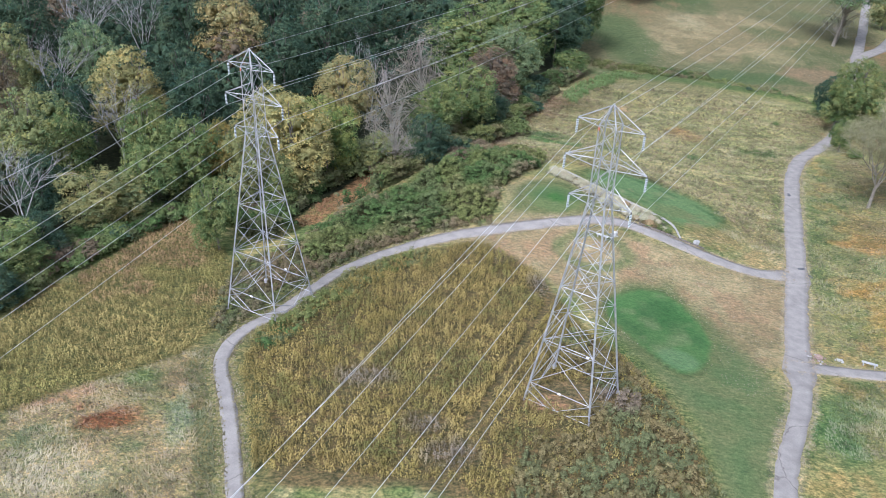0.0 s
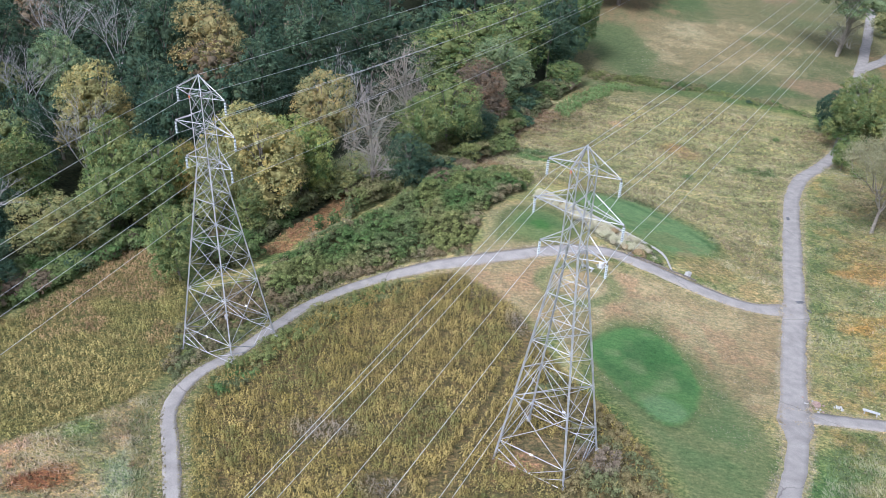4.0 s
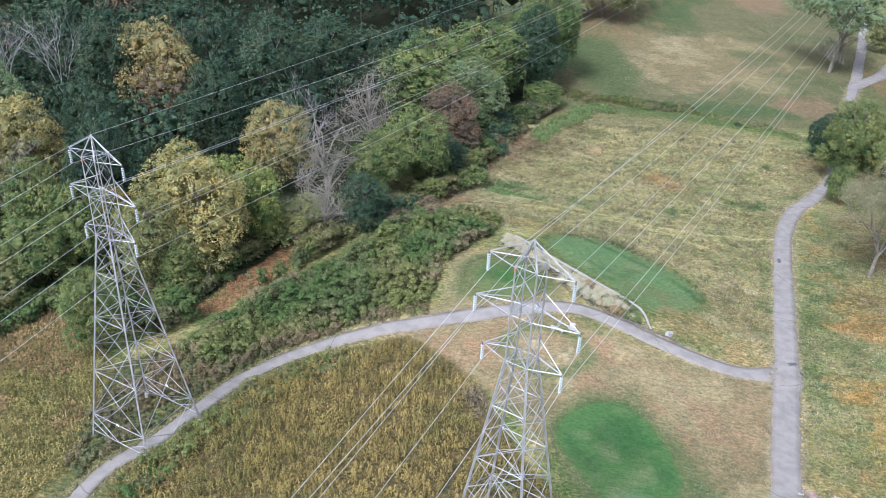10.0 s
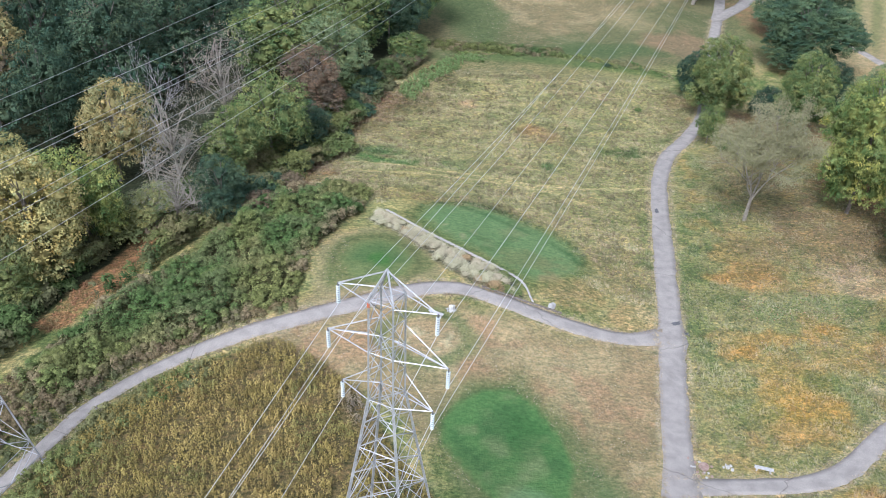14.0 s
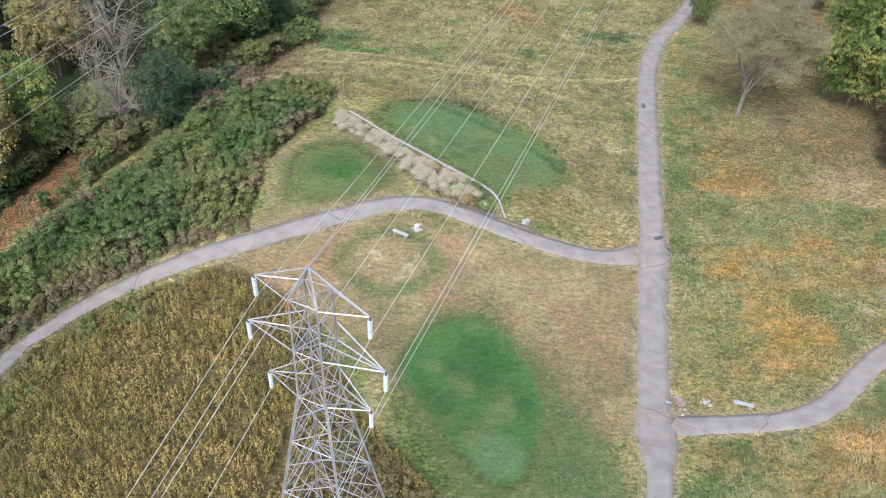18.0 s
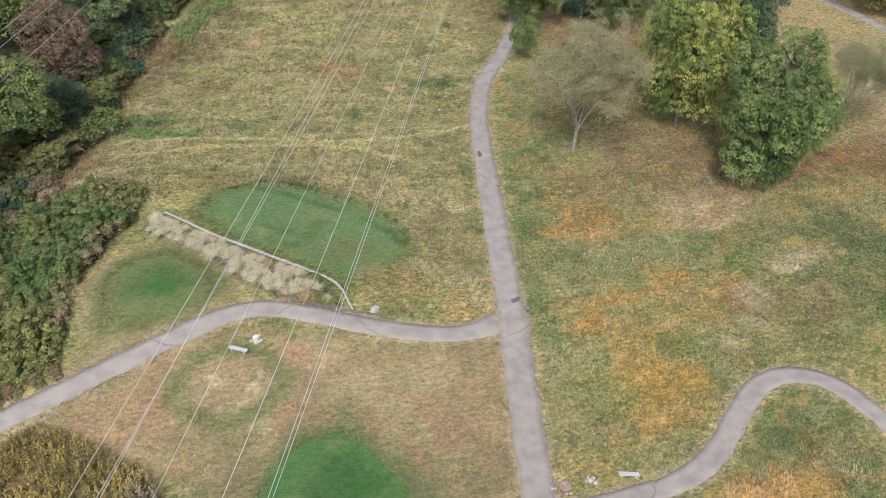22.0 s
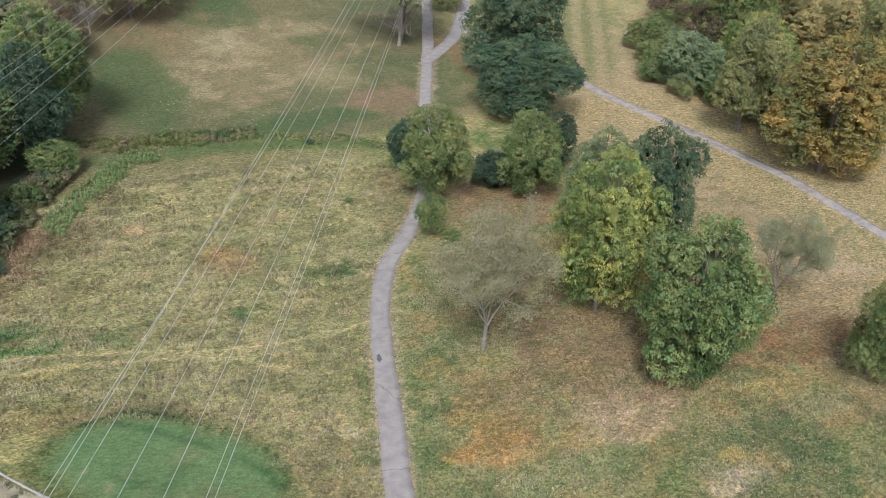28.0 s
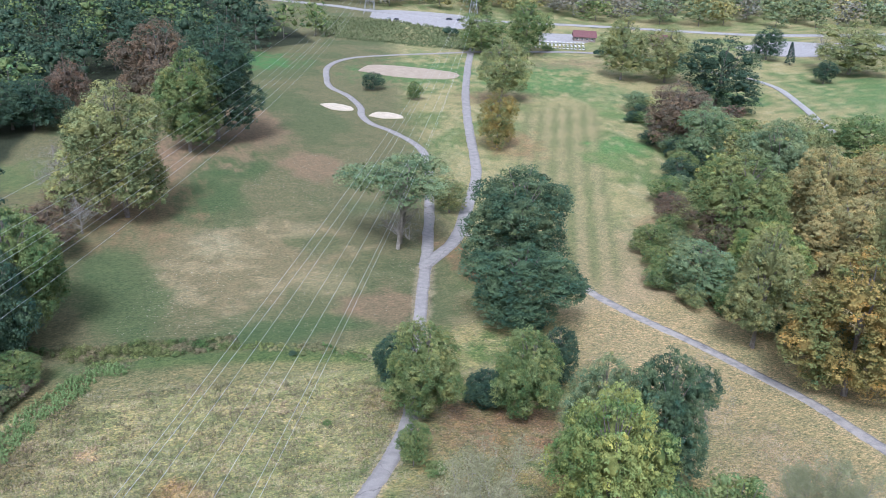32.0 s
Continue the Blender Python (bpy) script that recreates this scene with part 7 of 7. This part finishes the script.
for i in range(16):
    x, y = 48.2 + random.Random(i).gauss(0, 0.55), 83.3 + random.Random(i + 50).gauss(0, 0.8)
    rock("rubble_stone", (x, y, gz(x, y) + 0.06), (0.2, 0.17, 0.14), REDSTONE if i % 3 else STONE, 30 + i, "reddish rubble stone round a broken planter", "rubble by the junction")
bm = bmesh.new()
spun(bm, [(0.5, -0.1), (0.5, 0.3), (0.36, 0.3), (0.34, 0.12)], 14)
part("rim", bm, REDSTONE, thing("stone_planter", (48.6, 83.5, gz(48.6, 83.5)), "round reddish stone planter sunk in rubble", "planter"))


def tar(x, y, rx, ry, turn, seed):
    """A ragged tar patch lying on the path."""
    rng = random.Random(seed)
    bm = bmesh.new()
    n = 18
    ring = []
    for k in range(n):
        a = 2 * math.pi * k / n
        r = 1 + rng.uniform(-0.35, 0.25)
        px, py = x + math.cos(radians(turn)) * rx * r * math.cos(a) - math.sin(radians(turn)) * ry * r * math.sin(a), y + math.sin(radians(turn)) * rx * r * math.cos(a) + math.cos(radians(turn)) * ry * r * math.sin(a)
        ring.append(bm.verts.new((px, py, gz(px, py) + 0.075)))
    low = [bm.verts.new(v.co - Vector((0, 0, 0.03))) for v in ring]
    bm.faces.new(ring)
    for k in range(n):
        bm.faces.new((ring[k - 1], low[k - 1], low[k], ring[k]))
    me = bpy.data.meshes.new("tar_patch")
    bm.to_mesh(me)
    bm.free()
    me.materials.append(PATCH)
    tagged(new("tar_patch", me), "dark tar patch on the worn asphalt path", "patch", "tar patches", "structure")


tar(55.6, 107.6, 0.75, 0.35, 20, 1)
tar(56.2, 105.6, 0.25, 0.55, 10, 2)
tar(65.0, 138.0, 0.3, 0.9, -15, 3)

# ---------------------------------------------------------------- the far golf course
def slab(name, pts, lift, mat, label, category):
    bm = bmesh.new()
    cx, cy = sum(p[0] for p in pts) / len(pts), sum(p[1] for p in pts) / len(pts)
    ring = [bm.verts.new((x, y, gz(x, y) + lift)) for x, y in spline(pts + pts[:1], 4)[:-1]]
    low = [bm.verts.new(v.co - Vector((0, 0, lift + 0.3))) for v in ring]
    bm.faces.new(ring)
    for k in range(len(ring)):
        bm.faces.new((ring[k - 1], low[k - 1], low[k], ring[k]))
    me = bpy.data.meshes.new(name)
    bm.to_mesh(me)
    bm.free()
    me.materials.append(mat)
    return tagged(new(name, me), label, category, kind="structure")


slab("bunker_west", [(147, 399), (149, 390), (156, 387), (158, 393), (153, 400)], 0.28, SAND, "pale sand bunker beside the loop path", "bunker")
slab("bunker_east", [(160, 379), (164, 374), (172, 373), (172, 379), (166, 384)], 0.28, SAND, "pale sand bunker below the far green", "bunker")
slab("far_green_rim", [(186, 462), (200, 445), (222, 436), (231, 447), (216, 464), (198, 474)], 0.26, grained("bare_green_rim", (0.36, 0.29, 0.2), (0.42, 0.34, 0.24), 0.3), "bare dry rim of the far putting green", "green")
slab("car_park_west", [(252, 622), (275, 655), (322, 622), (302, 576), (285, 573), (268, 598)], 0.3, GRAVEL, "pale gravel car park", "car park")
slab("car_park_middle", [(338, 548), (366, 533), (350, 512), (324, 519)], 0.3, GRAVEL, "pale gravel yard beside the cart rows", "car park")
slab("car_park_east", [(436, 480), (485, 492), (518, 480), (590, 474), (575, 440), (482, 443), (444, 450)], 0.3, GRAVEL, "pale gravel car park", "car park")
tagged(ribbon("road_far", spline([(180, 745), (243.8, 681.8), (260.5, 657.8), (296.3, 622.1), (327.2, 598.3), (362.8, 580.9), (409.4, 557.3), (451.4, 533.5), (490.0, 515.1), (525.4, 508.6), (560, 504), (640, 500)], 5), 4.5, 0.4, GRAVEL), "pale road across the valley", "road", kind="structure")
tagged(ribbon("service_lane", spline([(262, 497), (285, 492), (318, 486), (345, 474), (372, 462)], 4), 2.2, 0.35, ASPHALT), "grey service lane past the cart rows", "road", kind="structure")


def golf_cart():
    top = thing("golf_cart", (0, 0, 0), "white-roofed golf cart parked in a row", "golf cart", "parked golf carts")
    box("body", (1.15, 2.2, 0.45), (0, 0, 0.5), WHITE, top, 0.08)
    box("seat", (1.0, 0.5, 0.4), (0, -0.2, 0.9), RUBBER, top, 0.06)
    box("roof", (1.25, 1.7, 0.08), (0, -0.1, 1.85), WHITE, top, 0.03)
    for sx in (-0.55, 0.55):
        for sy in (-0.8, 0.6):
            box("roof_post", (0.05, 0.05, 1.2), (sx, sy, 1.25), STEEL, top, 0)
            bm = bmesh.new()
            bmesh.ops.create_cone(bm, cap_ends=True, segments=12, radius1=0.23, radius2=0.23, depth=0.2, matrix=pose(sx, sy, 0.23, 0, 90, 0))
            part("wheel", bm, RUBBER, top)
    return top


first = golf_cart()
for r in range(2):
    for i in range(13):
        t = i / 12
        x, y = 309 + (333 - 309) * t + r * 7, 503 + (490 - 503) * t + r * 11
        copy_thing(first, pose(x, y, gz(x, y) + 0.05, 0, 0, -28))
for o in (*first.children_recursive, first):
    scene.collection.objects.unlink(o)


def car(x, y, turn, paint, label):
    top = thing("car", (x, y, gz(x, y) + 0.32), label, "car", "parked cars", turn)
    bm = bmesh.new()
    side = [(-2.2, 0.35), (-2.25, 0.75), (-1.9, 0.95), (-1.2, 1.0), (-0.7, 1.42), (0.9, 1.45), (1.6, 1.0), (2.15, 0.9), (2.25, 0.6), (2.2, 0.35)]
    a = [bm.verts.new((px, -0.88, pz)) for px, pz in side]
    b = [bm.verts.new((px, 0.88, pz)) for px, pz in side]
    bm.faces.new(a)
    bm.faces.new(b[::-1])
    for k in range(len(side)):
        bm.faces.new((a[k - 1], b[k - 1], b[k], a[k]))
    bmesh.ops.bevel(bm, geom=bm.edges[:], offset=0.06, segments=1, affect="EDGES")
    part("body", bm, paint, top)
    box("windscreen", (0.06, 1.4, 0.42), (-1.0, 0, 1.22), GLASS, top, 0.01)
    box("side_windows", (1.7, 1.8, 0.3), (0.05, 0, 1.2), GLASS, top, 0.02)
    for sx in (-1.4, 1.4):
        for sy in (-0.85, 0.85):
            bm = bmesh.new()
            bmesh.ops.create_cone(bm, cap_ends=True, segments=14, radius1=0.33, radius2=0.33, depth=0.22, matrix=pose(sx, sy, 0.33, 90, 0, 0))
            part("wheel", bm, RUBBER, top)


car(262, 612, 40, CARPAINT, "silver car parked on the gravel")
car(266, 608, 40, CARPAINT_DARK, "dark car parked on the gravel")
car(303, 605, -40, CARPAINT_DARK, "dark car on the far road")
car(309, 601, -40, CARPAINT_DARK, "dark car on the far road")


def clubhouse(x, y, turn):
    top = thing("clubhouse", (x, y, gz(x, y)), "low brown clubhouse with a maroon shingle roof", "house", turn=turn)
    box("wall", (13, 8, 3), (0, 0, 1.4), SIDING, top, 0.02)
    bm = bmesh.new()
    vs = [bm.verts.new(p) for p in ((-7.2, -4.8, 2.8), (7.2, -4.8, 2.8), (7.2, 4.8, 2.8), (-7.2, 4.8, 2.8), (-7.0, 0, 6.2), (7.0, 0, 6.2))]
    for f in ((0, 1, 5, 4), (2, 3, 4, 5), (0, 4, 3), (1, 2, 5), (3, 2, 1, 0)):
        bm.faces.new([vs[k] for k in f])
    part("roof", bm, ROOFING, top, "maroon shingle roof")
    for i in range(4):
        w = box("window", (1.5, 0.14, 1.2), (-4.5 + 3 * i, -4.02, 1.7), WHITE, top, 0.01)
        p = box("pane", (1.3, 0.1, 1.0), (-4.5 + 3 * i, -4.07, 1.7), GLASS, top, 0)
        p.parent = w
    box("door", (1.1, 0.12, 2.1), (5.6, -4.03, 1.1), SIDING, top, 0.01)


clubhouse(392, 497, -28)
clubhouse(352, 518, -28)

for ob in SHRUBS.values():
    for o in (*ob.children_recursive, ob):
        scene.collection.objects.unlink(o)
